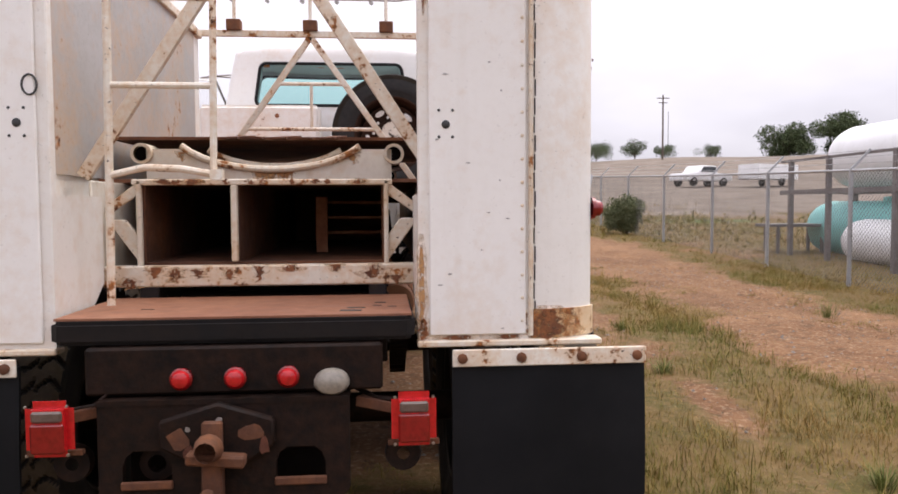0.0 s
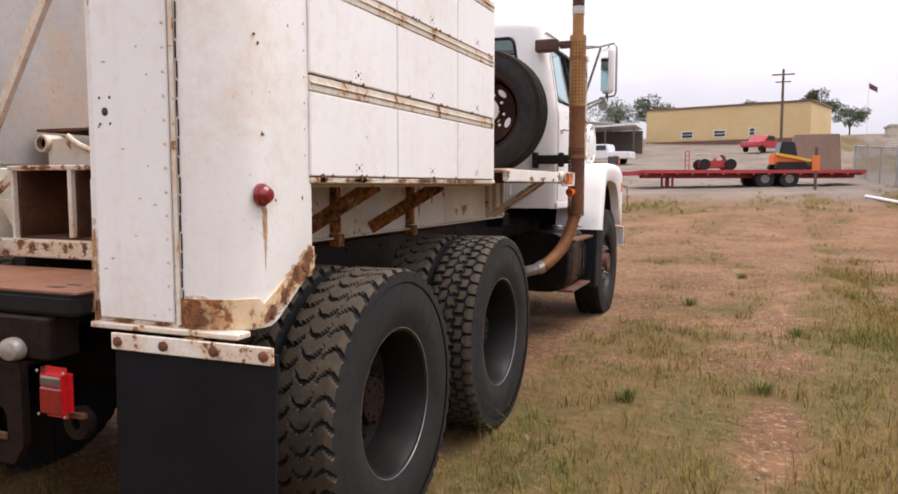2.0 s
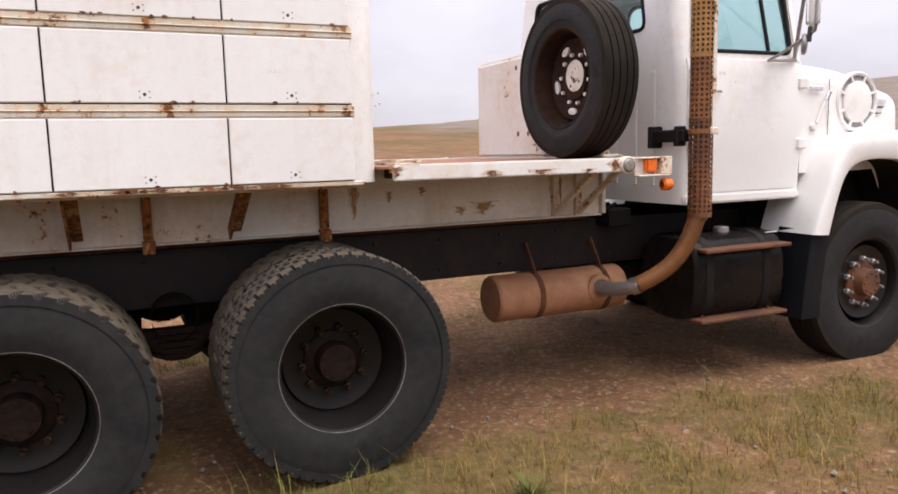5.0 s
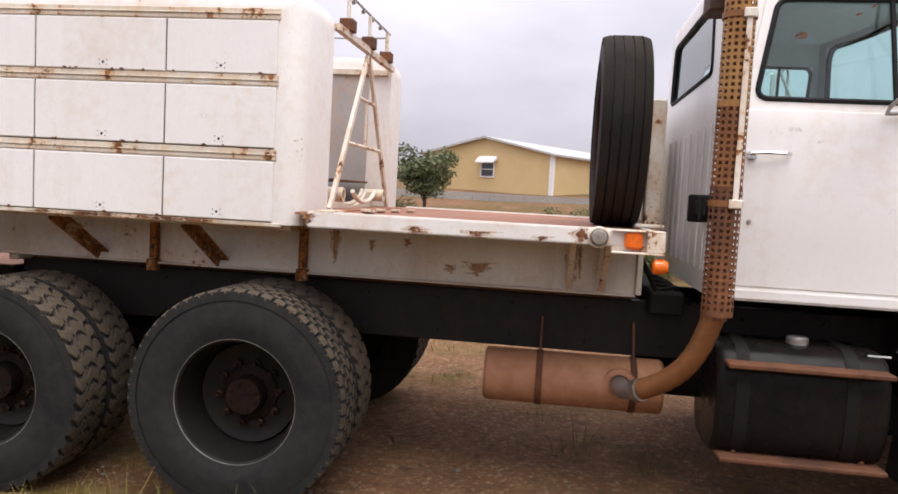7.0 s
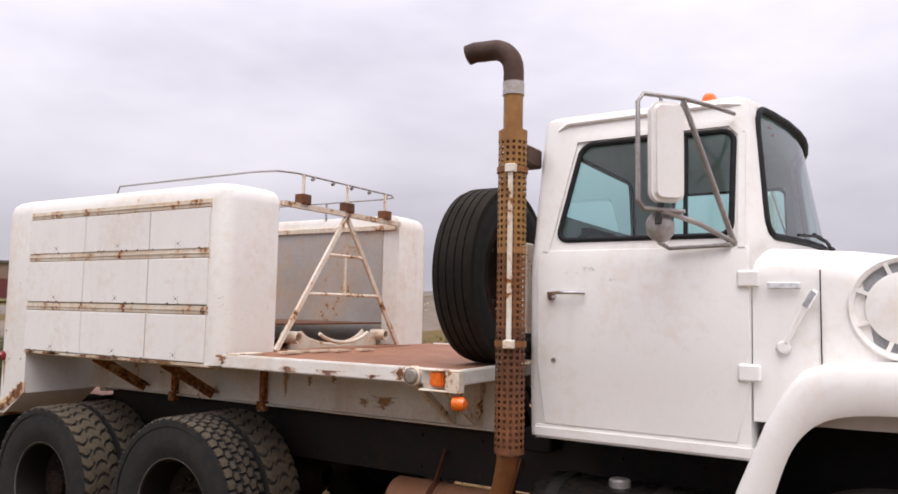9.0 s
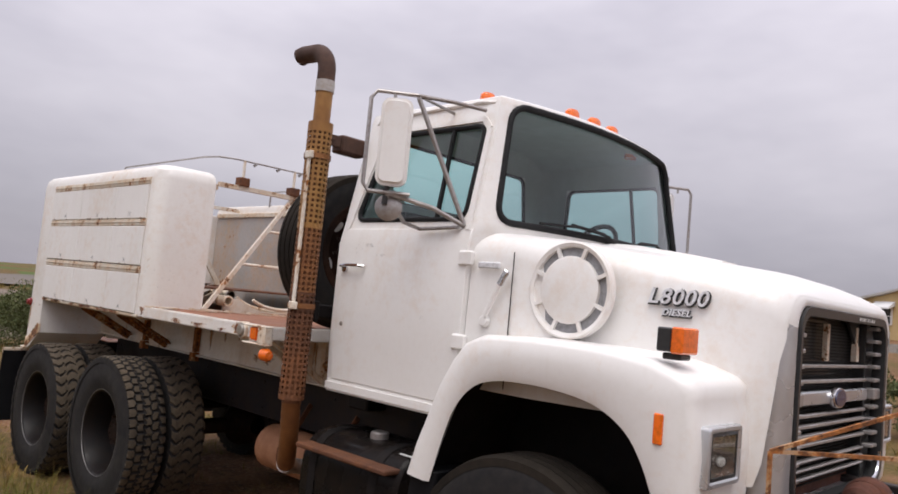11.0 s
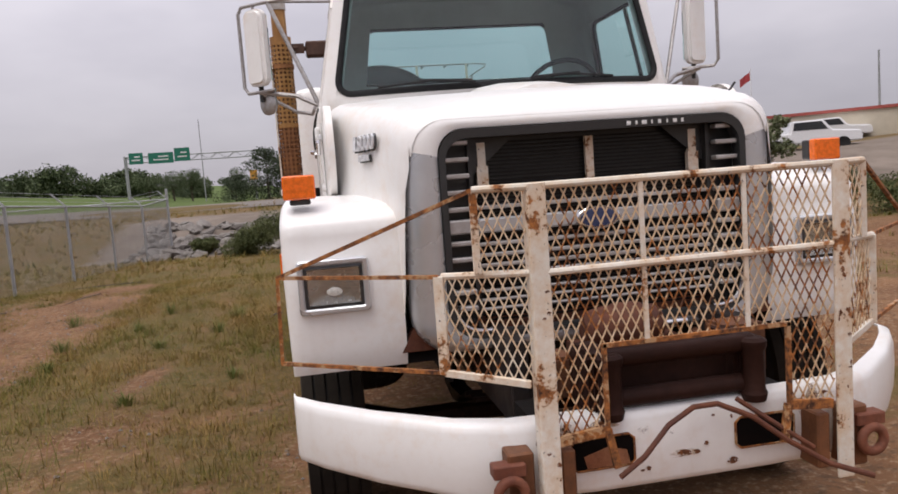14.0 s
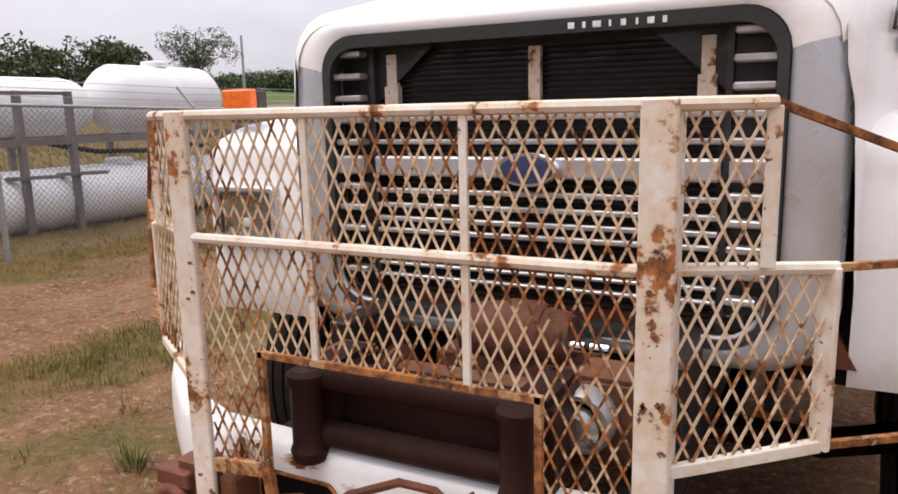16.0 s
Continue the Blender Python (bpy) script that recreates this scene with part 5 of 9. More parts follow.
part("old_paint", b, M_PATCH, spare)
for k in range(10):
    a = 2 * math.pi * k / 10
    b = B()
    lathe(b, [(-0.016, 0.013), (0.006, 0.012), (0.007, 0.0)], (0, 0.155 * math.cos(a), 0.155 * math.sin(a)), "x", 8)
    part("stud_hole", b, M_WHITEMARK, spare)

# muffler
b = B()
lathe(b, [(3.62, 0.0), (3.62, 0.137), (3.635, 0.147), (4.565, 0.147), (4.58, 0.137), (4.58, 0.0)], (0.55, 0, 0.577), "y", 32)
muf = part("muffler", b, M_MUFF, truck, "rust-orange horizontal muffler")
for y in (3.92, 4.42):
    b = B()
    lathe(b, [(y - 0.018, 0.148), (y - 0.018, 0.153), (y + 0.018, 0.153), (y + 0.018, 0.148)], (0.55, 0, 0.577), "y", 32)
    beam(b, (0.60, y, 0.71), (0.475, y, 0.90), 0.035, 0.012, (0, 1, 0))
    part("band", b, M_RUST, muf)
b = B()
lathe(b, [(0.655, 0.09), (0.70, 0.088), (0.706, 0.06)], (0, 4.345, 0.60), "x", 24)
part("flange", b, M_MUFF, muf)
# outlet pipe and stack
b = B()
tube(b, [(0.68, 4.345, 0.605), (0.84, 4.355, 0.612), (0.93, 4.385, 0.635), (1.0, 4.425, 0.662)], 0.045, 18)
st = part("exhaust_stack", b, M_GREYMET, truck, "tall rusty exhaust stack behind a perforated heat guard")
b = B()
tube(b, [(0.955, 4.40, 0.645), (0.995, 4.424, 0.662)], 0.055, 18)
part("clamp", b, M_CLAMP, st)
b = B()
p0, p1 = Vector((0.99, 4.42, 0.66)), Vector((1.20, 4.70, 1.12))
pts = [p0.lerp(p1, t) + Vector((0.025, 0.045, -0.06)) * math.sin(math.pi * t) for t in np.linspace(0, 1, 22)]
tube(b, pts, [0.050 + 0.0022 * (i % 2) for i in range(22)], 18)
part("flex_pipe", b, M_STACK, st)
b = B()
tube(b, [(1.20, 4.70, 1.06), (1.20, 4.70, 2.74)], 0.046, 20)
part("inner_pipe", b, M_STACKLOW, st)
b = B()
tube(b, [(1.20, 4.70, 2.56), (1.20, 4.70, 2.785)], 0.0475, 20)
part("upper_pipe", b, M_GOLD, st, "yellowed upper pipe")


def perforated(b, c, r, z0, z1, cols, rows):
    """A round sheet with square holes, one in each cell."""
    zs, k = [], 0
    dz = (z1 - z0) / rows
    for i in range(rows):
        zs += [z0 + dz * i, z0 + dz * (i + 0.52)]
    zs.append(z1)
    an = []
    for j in range(cols):
        an += [2 * math.pi * j / cols, 2 * math.pi * (j + 0.5) / cols]
    grid = [[b.verts.new((c[0] + r * math.cos(a), c[1] + r * math.sin(a), z)) for a in an] for z in zs]
    n = len(an)
    for i in range(len(zs) - 1):
        for j in range(n):
            if i % 2 == 0 and j % 2 == 0 and 0 < i < len(zs) - 2:
                continue
            b.faces.new((grid[i][j], grid[i][(j + 1) % n], grid[i + 1][(j + 1) % n], grid[i + 1][j]))


b = B()
perforated(b, (1.20, 4.70), 0.070, 1.08, 1.66, 15, 20)
part("heat_guard", b, M_STACKLOW, st, "perforated heat guard, dark rust", fix=False)
b = B()
perforated(b, (1.20, 4.70), 0.068, 1.64, 2.02, 15, 13)
part("heat_guard", b, M_STACK, st, "perforated heat guard, rusty", fix=False)
b = B()
perforated(b, (1.20, 4.70), 0.0685, 2.01, 2.56, 15, 19)
for z0, z1 in ((2.545, 2.60),):
    tube(b, [(1.20, 4.70, z0), (1.20, 4.70, z1)], 0.0695, 30, caps=False)
part("heat_guard", b, M_GOLD, st, "perforated heat guard, yellowed and rusty", fix=False)
for z in (2.408, 1.585):
    b = B()
    lathe(b, [(z - 0.014, 0.0715), (z - 0.014, 0.075), (z + 0.014, 0.075), (z + 0.014, 0.0715)], (1.20, 4.70, 0), "z", 24)
    part("clamp", b, M_STACK, st)
    b = B()
    box(b, 1.262, 1.287, 4.70, 4.755, z - 0.02, z + 0.02)
    bevel(b, 0.004, 1)
    part("clamp_pad", b, M_GUARD, st)
b = B()
box(b, 1.268, 1.277, 4.715, 4.738, 1.60, 2.393)
part("clamp_strip", b, M_GUARD, st)
b = B()
tube(b, [(1.20, 4.70, 2.775), (1.20, 4.70, 2.84)], 0.053, 20)
part("clamp", b, M_CLAMP, st)
b = B()
bend = [(1.20, 4.70, 2.82), (1.20, 4.70, 2.90)] + [tuple(p) for p in arc((1.20, 4.58, 2.90), 0.12, 15, 90, 7, ((0, 1, 0), (0, 0, 1)))] + [(1.205, 4.535, 3.02), (1.21, 4.49, 3.022), (1.215, 4.45, 3.012)]
tube(b, bend, 0.050, 20, caps=False)
tube(b, [(x, y, z) for x, y, z in bend[-4:]], 0.043, 20, caps=False)
part("elbow", b, M_STACKDK, st, "dark rusted elbow", fix=False)
b = B()
box(b, 0.85, 1.04, 4.60, 4.70, 2.475, 2.575)
bevel(b, 0.01, 1)
tube(b, [(1.02, 4.66, 2.53), (1.16, 4.70, 2.535)], 0.016, 8)
box(b, 1.05, 1.14, 4.665, 4.695, 2.50, 2.56)
part("stay", b, M_STACKDK, st)
b = B()
box(b, 0.86, 1.14, 4.62, 4.675, 1.525, 1.60)
box(b, 0.835, 0.87, 4.60, 4.70, 1.49, 1.625)
box(b, 1.06, 1.10, 4.61, 4.685, 1.50, 1.62)
bevel(b, 0.008, 1)
part("stay", b, M_BLACK, st)

# fuel tanks with steps
for s in (1, -1):
    b = B()
    oval = []
    for i in range(36):
        a = 2 * math.pi * i / 36
        ex = 0.62
        oval.append((s * 0.87 + 0.265 * math.copysign(abs(math.cos(a)) ** ex, math.cos(a)), 0.665 + 0.275 * math.copysign(abs(math.sin(a)) ** ex, math.sin(a))))
    loft(b, [[(s * 0.87 + (x - s * 0.87) * k, y, 0.665 + (z - 0.665) * k) for x, z in oval] for y, k in ((4.745, 0.93), (4.76, 0.985), (4.775, 1.0), (5.475, 1.0), (5.49, 0.985), (5.505, 0.93))])
    tk = part("fuel_tank", b, M_TANKBLK, truck, "black fuel tank with rusty steps")
    b = B()
    for y in (4.86,):
        loft(b, [[(s * 0.87 + (x - s * 0.87) * 1.015, yy, 0.665 + (z - 0.665) * 1.015) for x, z in oval] for yy in (y - 0.03, y + 0.03)], caps=False)
    sp0 = part("strap", b, M_BLACK, tk)
    sp1 = new("strap", sp0.data)
    sp1.parent = tk
    sp1.location = (0, 0.48, 0)
    b = B()
    lathe(b, [(0.935, 0.05), (0.965, 0.05), (0.972, 0.042), (0.972, 0)], (s * 0.93, 5.14, 0), "z", 20)
    part("cap", b, M_GREYMET, tk)
    b = B()
    box(b, *sorted((s * 1.06, s * 1.195)), 4.775, 5.49, 0.843, 0.868)
    beam(b, (s * 1.10, 4.85, 0.855), (s * 0.95, 4.85, 0.865), 0.04, 0.02)
    beam(b, (s * 1.10, 5.42, 0.855), (s * 0.95, 5.42, 0.865), 0.04, 0.02)
    bevel(b, 0.006, 1)
    part("step", b, M_RUST, tk)
    b = B()
    box(b, *sorted((s * 1.02, s * 1.17)), 4.77, 5.50, 0.398, 0.422)
    for y in (4.85, 5.42):
        beam(b, (s * 1.08, y, 0.41), (s * 0.98, y, 0.48), 0.05, 0.02, (0, 1, 0))
    bevel(b, 0.006, 1)
    part("step", b, M_RUST, tk)
    b = B()
    box(b, *sorted((s * 0.47, s * 0.62)), 4.95, 5.35, 0.72, 0.86)
    part("tank_bracket", b, M_BLACK, tk)
b = B()
box(b, 1.03, 1.045, 5.42, 5.52, 0.92, 0.925)
part("decal", b, M_WHITEMARK, truck)
# air tanks and battery box behind the cab
b = B()
lathe(b, [(4.45, 0.0), (4.45, 0.10), (4.47, 0.12), (5.2, 0.12), (5.22, 0.10), (5.22, 0)], (0.30, 0, 0.60), "y", 20)
part("air_tank", b, M_BLACK, truck)
for k in range(4):
    b = B()
    tube(b, [(0.2 + 0.1 * k, 4.42, 1.30), (0.22 + 0.1 * k, 4.52, 1.16 - 0.02 * k), (0.25 + 0.08 * k, 4.62, 1.12), (0.3 + 0.05 * k, 4.72, 1.02)], 0.014, 8)
    part("air_hose", b, M_BLACK, truck)
b = B()
box(b, -0.4, 0.62, 4.48, 4.66, 0.98, 1.10)
bevel(b, 0.01, 1)
part("hose_bracket", b, M_BLACK, truck)
# engine block and gearbox seen through the grille and under the bonnet
b = B()
box(b, -0.28, 0.28, 5.5, 6.7, 0.62, 1.35)
box(b, -0.18, 0.18, 4.6, 5.5, 0.55, 0.9)
bevel(b, 0.03, 2)
part("engine", b, M_GREASE, truck)


# ==== cab, bonnet and front ====
def half_width(z):
    if z <= 1.95:
        return 1.02 - 0.012 * max(0.0, 1.45 - z) / 0.3
    if z <= 2.085:
        return 1.02 - 0.03 * (z - 1.95) / 0.135
    return 0.99 - 0.098 * (z - 2.085) / 0.485


def screen_y(x, z):
    f = min(1.0, max(0.0, (z - 2.085) / 0.565))
    return 5.785 - 0.055 * f + (0.17 - 0.05 * f) * (1 - (x / 0.92) ** 2)


REAR_X = (-0.86, -0.71, -0.4, 0.0, 0.4, 0.71, 0.86)
SIDE_Y = (4.80, 4.845, 5.10, 5.30, 5.50, 5.655, 5.73)
FRONT_X = (0.93, 0.90, 0.70, 0.45, 0.2, 0.0, -0.2, -0.45, -0.70, -0.90, -0.93)


NS_END = len(SIDE_Y) - 1


def cab_loop(z, inset=0.0):
    """The cab's plan at a height: rear, right corner, right side, front, left side."""
    hw = half_width(min(z, 2.69)) - inset
    yr = 4.70 + inset
    rise = (max(0.0, z - 2.70) / 0.115) ** 2.2
    hw -= 0.48 * rise
    yr += 0.05 * rise
    k = hw / 1.02
    lp = [(x * (hw - 0.07) / 0.86 if abs(x) > 0.8 else x * min(1, k * 1.03), yr) for x in REAR_X]
    for i in range(1, 4):
        a = math.pi / 2 * i / 4
        lp.append((hw - 0.07 + 0.07 * math.sin(a), yr + 0.07 * (1 - math.cos(a))))
    y_end = (screen_y(0.93, z) if z > 2.02 else 5.745) - inset - 0.40 * rise
    lp += [(hw, min(max(y + 0.19 * max(0.0, z - 2.085) * (1 if 4.84 < y < 5.0 else 0), yr + 0.075), y_end - 0.012 - 0.05 * (NS_END - i) * (rise > 0.2))) for i, y in enumerate(SIDE_Y)]
    for x in FRONT_X:
        xx = x * (hw - 0.045) / 0.93
        y = screen_y(x, z) if z > 2.02 else 5.745
        lp.append((xx, y - inset - 0.40 * rise))
    lp += [(-x, y) for x, y in lp[len(REAR_X) + 3: len(REAR_X) + 3 + len(SIDE_Y)][::-1]]
    lp += [(-x, y) for x, y in lp[len(REAR_X): len(REAR_X) + 3][::-1]]
    return [(x, y, z) for x, y in lp]


NR, NS, NF = len(REAR_X), len(SIDE_Y), len(FRONT_X)
I_SIDE = NR + 3
I_FRONT = I_SIDE + NS
I_LEFT = I_FRONT + NF
LEVELS = (1.14, 1.20, 1.45, 1.95, 2.03, 2.085, 2.25, 2.33, 2.57, 2.625, 2.69, 2.72, 2.75, 2.78, 2.80, 2.815)


def open_faces(z0, z1, k):
    """Whether a face of the shell lies in a window opening."""
    if z0 >= 2.24 and z1 <= 2.63 and 1 <= k < 5:
        return True
    if z0 >= 2.08 and z1 <= 2.58:
        if I_SIDE + 1 <= k < I_SIDE + 5:
            return True
        if I_LEFT + 1 <= k < I_LEFT + 5:
            return True
    return z0 >= 2.08 and z1 <= 2.695 and I_FRONT + 1 <= k < I_FRONT + NF - 2


def cab_skin(inset, mat, name, label, levels, parent):
    b = B()
    rows = [[b.verts.new(p) for p in cab_loop(z, inset)] for z in levels]
    n = len(rows[0])
    for i in range(len(levels) - 1):
        for k in range(n):
            if not open_faces(levels[i], levels[i + 1], k):
                b.faces.new((rows[i][k], rows[i][(k + 1) % n], rows[i + 1][(k + 1) % n], rows[i + 1][k]))
    b.faces.new(rows[-1])
    b.faces.new(rows[0][::-1])
    return part(name, b, mat, parent, label, sharp=40)


cab_body = cab_skin(0.0, M_CAB, "cab", "white truck cab", LEVELS, truck)
cab_skin(0.035, M_LINER, "cab_lining", "grey cab lining", LEVELS[:-2] + (2.788,), cab_body)


def pane(name, pts, mat, parent, thick=0.006):
    """A sheet of glass from rows of points."""
    b = B()
    rows = [[b.verts.new(p) for p in r] for r in pts]
    fs = []
    for r0, r1 in zip(rows, rows[1:]):
        for k in range(len(r0) - 1):
            fs.append(b.faces.new((r0[k], r0[k + 1], r1[k + 1], r1[k])))
    ob = part(name, b, mat, parent, fix=False)
    ob.visible_shadow = False
    return ob


def edge_of(k0, k1, z0, z1, inset, zs):
    lp = {z: cab_loop(z, inset) for z in zs}
    rows = [[lp[z][k % len(lp[z])] for k in range(k0, k1 + 1)] for z in zs]
    rim = rows[0] + [r[-1] for r in rows[1:]] + rows[-1][-2::-1] + [r[0] for r in rows[-2:0:-1]]
    return rows, rim


SIDE_Z, SCREEN_Z, REAR_Z = (2.085, 2.33, 2.57), (2.085, 2.33, 2.57, 2.69), (2.25, 2.33, 2.57, 2.625)
for nm, k0, k1, zs, g in (("rear_window", 1, 5, REAR_Z, M_GLASS), ("side_window", I_SIDE + 1, I_SIDE + 5, SIDE_Z, M_GLASS), ("side_window", I_LEFT + 1, I_LEFT + 5, SIDE_Z, M_GLASS), ("windscreen", I_FRONT + 1, I_FRONT + NF - 2, SCREEN_Z, M_WSGLASS)):
    rows, rim = edge_of(k0, k1, zs[0], zs[-1], 0.012, zs)
    pn = pane(nm, rows, g, cab_body)
    rows, rim = edge_of(k0, k1, zs[0], zs[-1], 0.002, zs)
    # rounded corners: a white web in each corner, and the seal running round it
    n0, n1 = len(rows[0]) - 1, len(rows) - 1
    heads = {0, n0, n0 + n1, 2 * n0 + n1}
    rad = 0.055 if nm != "windscreen" else 0.085
    line = []
    for i, c in enumerate(rim):
        C = Vector(c)
        if i not in heads:
            line.append(C)
            continue
        da, dc = (Vector(rim[i - 1]) - C).normalized(), (Vector(rim[(i + 1) % len(rim)]) - C).normalized()
        q = [C + da * rad * (1 - math.sin(a)) + dc * rad * (1 - math.cos(a)) for a in [math.pi / 2 * k / 5 for k in range(6)]]
        line += q
        b = B()
        face = b.faces.new([b.verts.new(p) for p in [C] + q])
        up = bmesh.ops.extrude_face_region(b, geom=[face])
        nrm = da.cross(dc).normalized()
        for v in up["geom"]:
            if isinstance(v, bmesh.types.BMVert):
                v.co += nrm * 0.01
        part("corner_web", b, M_CAB, cab_body, smooth=False)
    b = B()
    tube(b, line, 0.014 if nm != "windscreen" else 0.018, 8, closed=True)
    part("window_seal", b, M_SEAL, cab_body)
# quarter-light bars
for s in (1, -1):
    b = B()
    beam(b, (s * 0.985, 5.46, 2.085), (s * 0.89, 5.44, 2.57), 0.02, 0.016, (0, 1, 0))
    part("quarter_bar", b, M_SEAL, cab_body)

# doors
for s in (1, -1):
    b = B()
    zs = (1.205, 1.30, 1.42, 1.50, 1.95, 2.035)
    rows = []
    for z in zs:
        y1 = 5.675 + 0.055 * min(1.0, (z - 1.205) / 0.25)
        y0 = 4.795 - 0.035 * min(1.0, (z - 1.205) / 0.3)
        rows.append([(s * (half_width(z) + 0.007 + (0.004 if 1.43 < z < 1.96 else 0)), y, z) for y in (y0, 5.1, 5.4, y1)])
    back = [[(s * (half_width(z) - 0.01), p[1], p[2]) for p in r] for z, r in zip(zs, rows)]
    loops = [r + q[::-1] for r, q in zip(rows, back)]
    loft(b, loops)
    bevel(b, 0.003, 1, 50)
    dr = part("cab_door", b, M_CAB, truck, "white cab door with scuffs under the window")
    b = B()
    fr = [(4.79, 2.03), (4.80, 2.06), (4.90, 2.60), (5.64, 2.605), (5.69, 2.55), (5.70, 2.03)]
    for a, c in zip(fr, fr[1:]):
        xa, xc = (half_width(a[1]) + 0.006, half_width(c[1]) + 0.006)
        beam(b, (s * xa, a[0], a[1]), (s * xc, c[0], c[1]), 0.03, 0.012, (s, 0, 0.2))
    part("window_frame", b, M_CAB, dr)
    b = B()
    xh = s * 1.031
    tube(b, [(xh, 4.82, 1.825), (xh + s * 0.03, 4.83, 1.825), (xh + s * 0.034, 4.88, 1.83), (xh + s * 0.034, 4.98, 1.83), (xh + s * 0.012, 5.005, 1.828)], 0.009, 8)
    lathe(b, [(xh, 0.022), (xh + s * 0.012, 0.02), (xh + s * 0.014, 0)], (0, 4.838, 1.812), "x", 14)
    part("handle", b, M_CHROME, dr, "chrome pull handle")
    b = B()
    lathe(b, [(xh, 0.011), (xh + s * 0.004, 0.011), (xh + s * 0.005, 0)], (0, 4.848, 1.509), "x", 12)
    part("key_lock", b, M_CLAMP, dr)
    for z in (1.893, 1.50):
        b = B()
        box(b, *sorted((s * 1.022, s * 1.045)), 5.685, 5.775, z - 0.036, z + 0.036)
        bevel(b, 0.008, 1)
        part("hinge", b, M_CAB, dr)
# sill under the door, and gutters
for s in (1, -1):
    b = B()
    box(b, *sorted((s * 0.95, s * 1.025)), 4.74, 5.74, 1.135, 1.198)
    bevel(b, 0.012, 2)
    part("door_sill", b, M_CAB, truck)
    b = B()
    tube(b, [(s * 0.868, 4.80, 2.66), (s * 0.876, 4.85, 2.69), (s * 0.872, 5.60, 2.70), (s * 0.862, 5.68, 2.69)], 0.010, 6)
    part("gutter", b, M_CAB, cab_body)
    # rear wall ribs
for x in (-0.6, -0.4, -0.2, 0.0, 0.2, 0.4, 0.6, 0.78):
    b = B()
    box(b, x - 0.02, x + 0.02, 4.688, 4.702, 1.25, 1.98)
    bevel(b, 0.006, 1)
    part("wall_rib", b, M_CAB, cab_body)
# interior
b = B()
for s in (-1, 1):
    box(b, s * 0.48 - 0.26, s * 0.48 + 0.26, 4.85, 5.30, 1.45, 1.72)
    box(b, s * 0.48 - 0.25, s * 0.48 + 0.25, 4.80, 4.95, 1.70, 2.18)
bevel(b, 0.05, 3)
part("seat", b, M_DARK, cab_body)
b = B()
box(b, -0.92, 0.92, 5.52, 5.72, 1.75, 2.06)
bevel(b, 0.03, 2)
part("dashboard", b, M_DARK, cab_body)
b = B()
tube(b, [tuple(p) for p in arc((-0.46, 5.42, 2.05), 0.24, 0, 345, 23, ((1, 0, 0), (0, 0.55, 0.83)))], 0.015, 8, closed=True)
tube(b, [(-0.46, 5.42, 2.05), (-0.46, 5.62, 1.92)], 0.03, 8)
beam(b, (-0.69, 5.42, 2.05), (-0.23, 5.42, 2.05), 0.03, 0.012)
part("steering_wheel", b, M_DARK, cab_body)
# roof lamps
for x, y in ((0.748, 5.52), (0.237, 5.70), (0.032, 5.71), (-0.176, 5.70), (-0.72, 5.52)):
    b = B()
    z = 2.785 if abs(x) < 0.5 else 2.762
    loft(b, [[(x + 0.055 * k * math.cos(a), y + 0.035 * k * math.sin(a), zz) for a in [2 * math.pi * i / 16 for i in range(16)]] for zz, k in ((z - 0.02, 1.0), (z + 0.010, 0.95), (z + 0.024, 0.7), (z + 0.029, 0.3))])
    part("roof_lamp", b, M_AMBER, truck, "small amber roof lamp")
# wipers
for s in (1, -1):
    b = B()
    x0 = 0.10 * s + 0.05
    tube(b, [(x0, 5.985, 2.075), (x0 + s * 0.10, 5.97, 2.11), (x0 + s * 0.34, 5.935, 2.125)], 0.009, 6)
    tube(b, [(x0 + s * 0.05, 5.98, 2.10), (x0 + s * 0.28, 5.955, 2.12), (x0 + s * 0.55, 5.89, 2.105)], 0.007, 6)
    part("wiper", b, M_SEAL, cab_body)

# bonnet
def bonnet_section(y, w, top, edge, low):
    """Half profile mirrored: sides up, round shoulder, crowned top."""
    r = 0.13
    half = [(w + 0.012, low), (w + 0.006, (low + edge) / 2), (w, edge - r)]
    for i in range(1, 6):
        a = math.pi / 2 * i / 5
        half.append((w - r * (1 - math.cos(a)), edge - r + r * math.sin(a)))
    half += [(w * 0.6, edge + (top - edge) * 0.65), (w * 0.3, edge + (top - edge) * 0.93)]
    lp = half + [(0, top)] + [(-x, z) for x, z in half[::-1]]
    return [(x, y, z) for x, z in lp]


b = B()
loft(b, [bonnet_section(*a) for a in ((5.74, 1.00, 2.055, 2.035, 1.30), (5.95, 1.0, 2.05, 2.025, 1.30), (6.15, 0.992, 2.03, 2.005, 1.30), (6.40, 0.945, 2.005, 1.975, 1.30), (6.65, 0.868, 1.98, 1.94, 1.30), (6.86, 0.80, 1.952, 1.908, 1.10), (6.965, 0.778, 1.924, 1.888, 1.10), (7.02, 0.770, 1.900, 1.877, 1.11), (7.045, 0.764, 1.884, 1.868, 1.20), (7.065, 0.753, 1.868, 1.859, 1.40), (7.08, 0.740, 1.852, 1.848, 1.58), (7.093, 0.722, 1.834, 1.834, 1.66))], caps=False, ring=False)
bonnet = part("bonnet", b, M_CAB, truck, "white bonnet", sharp=50)
b = B()
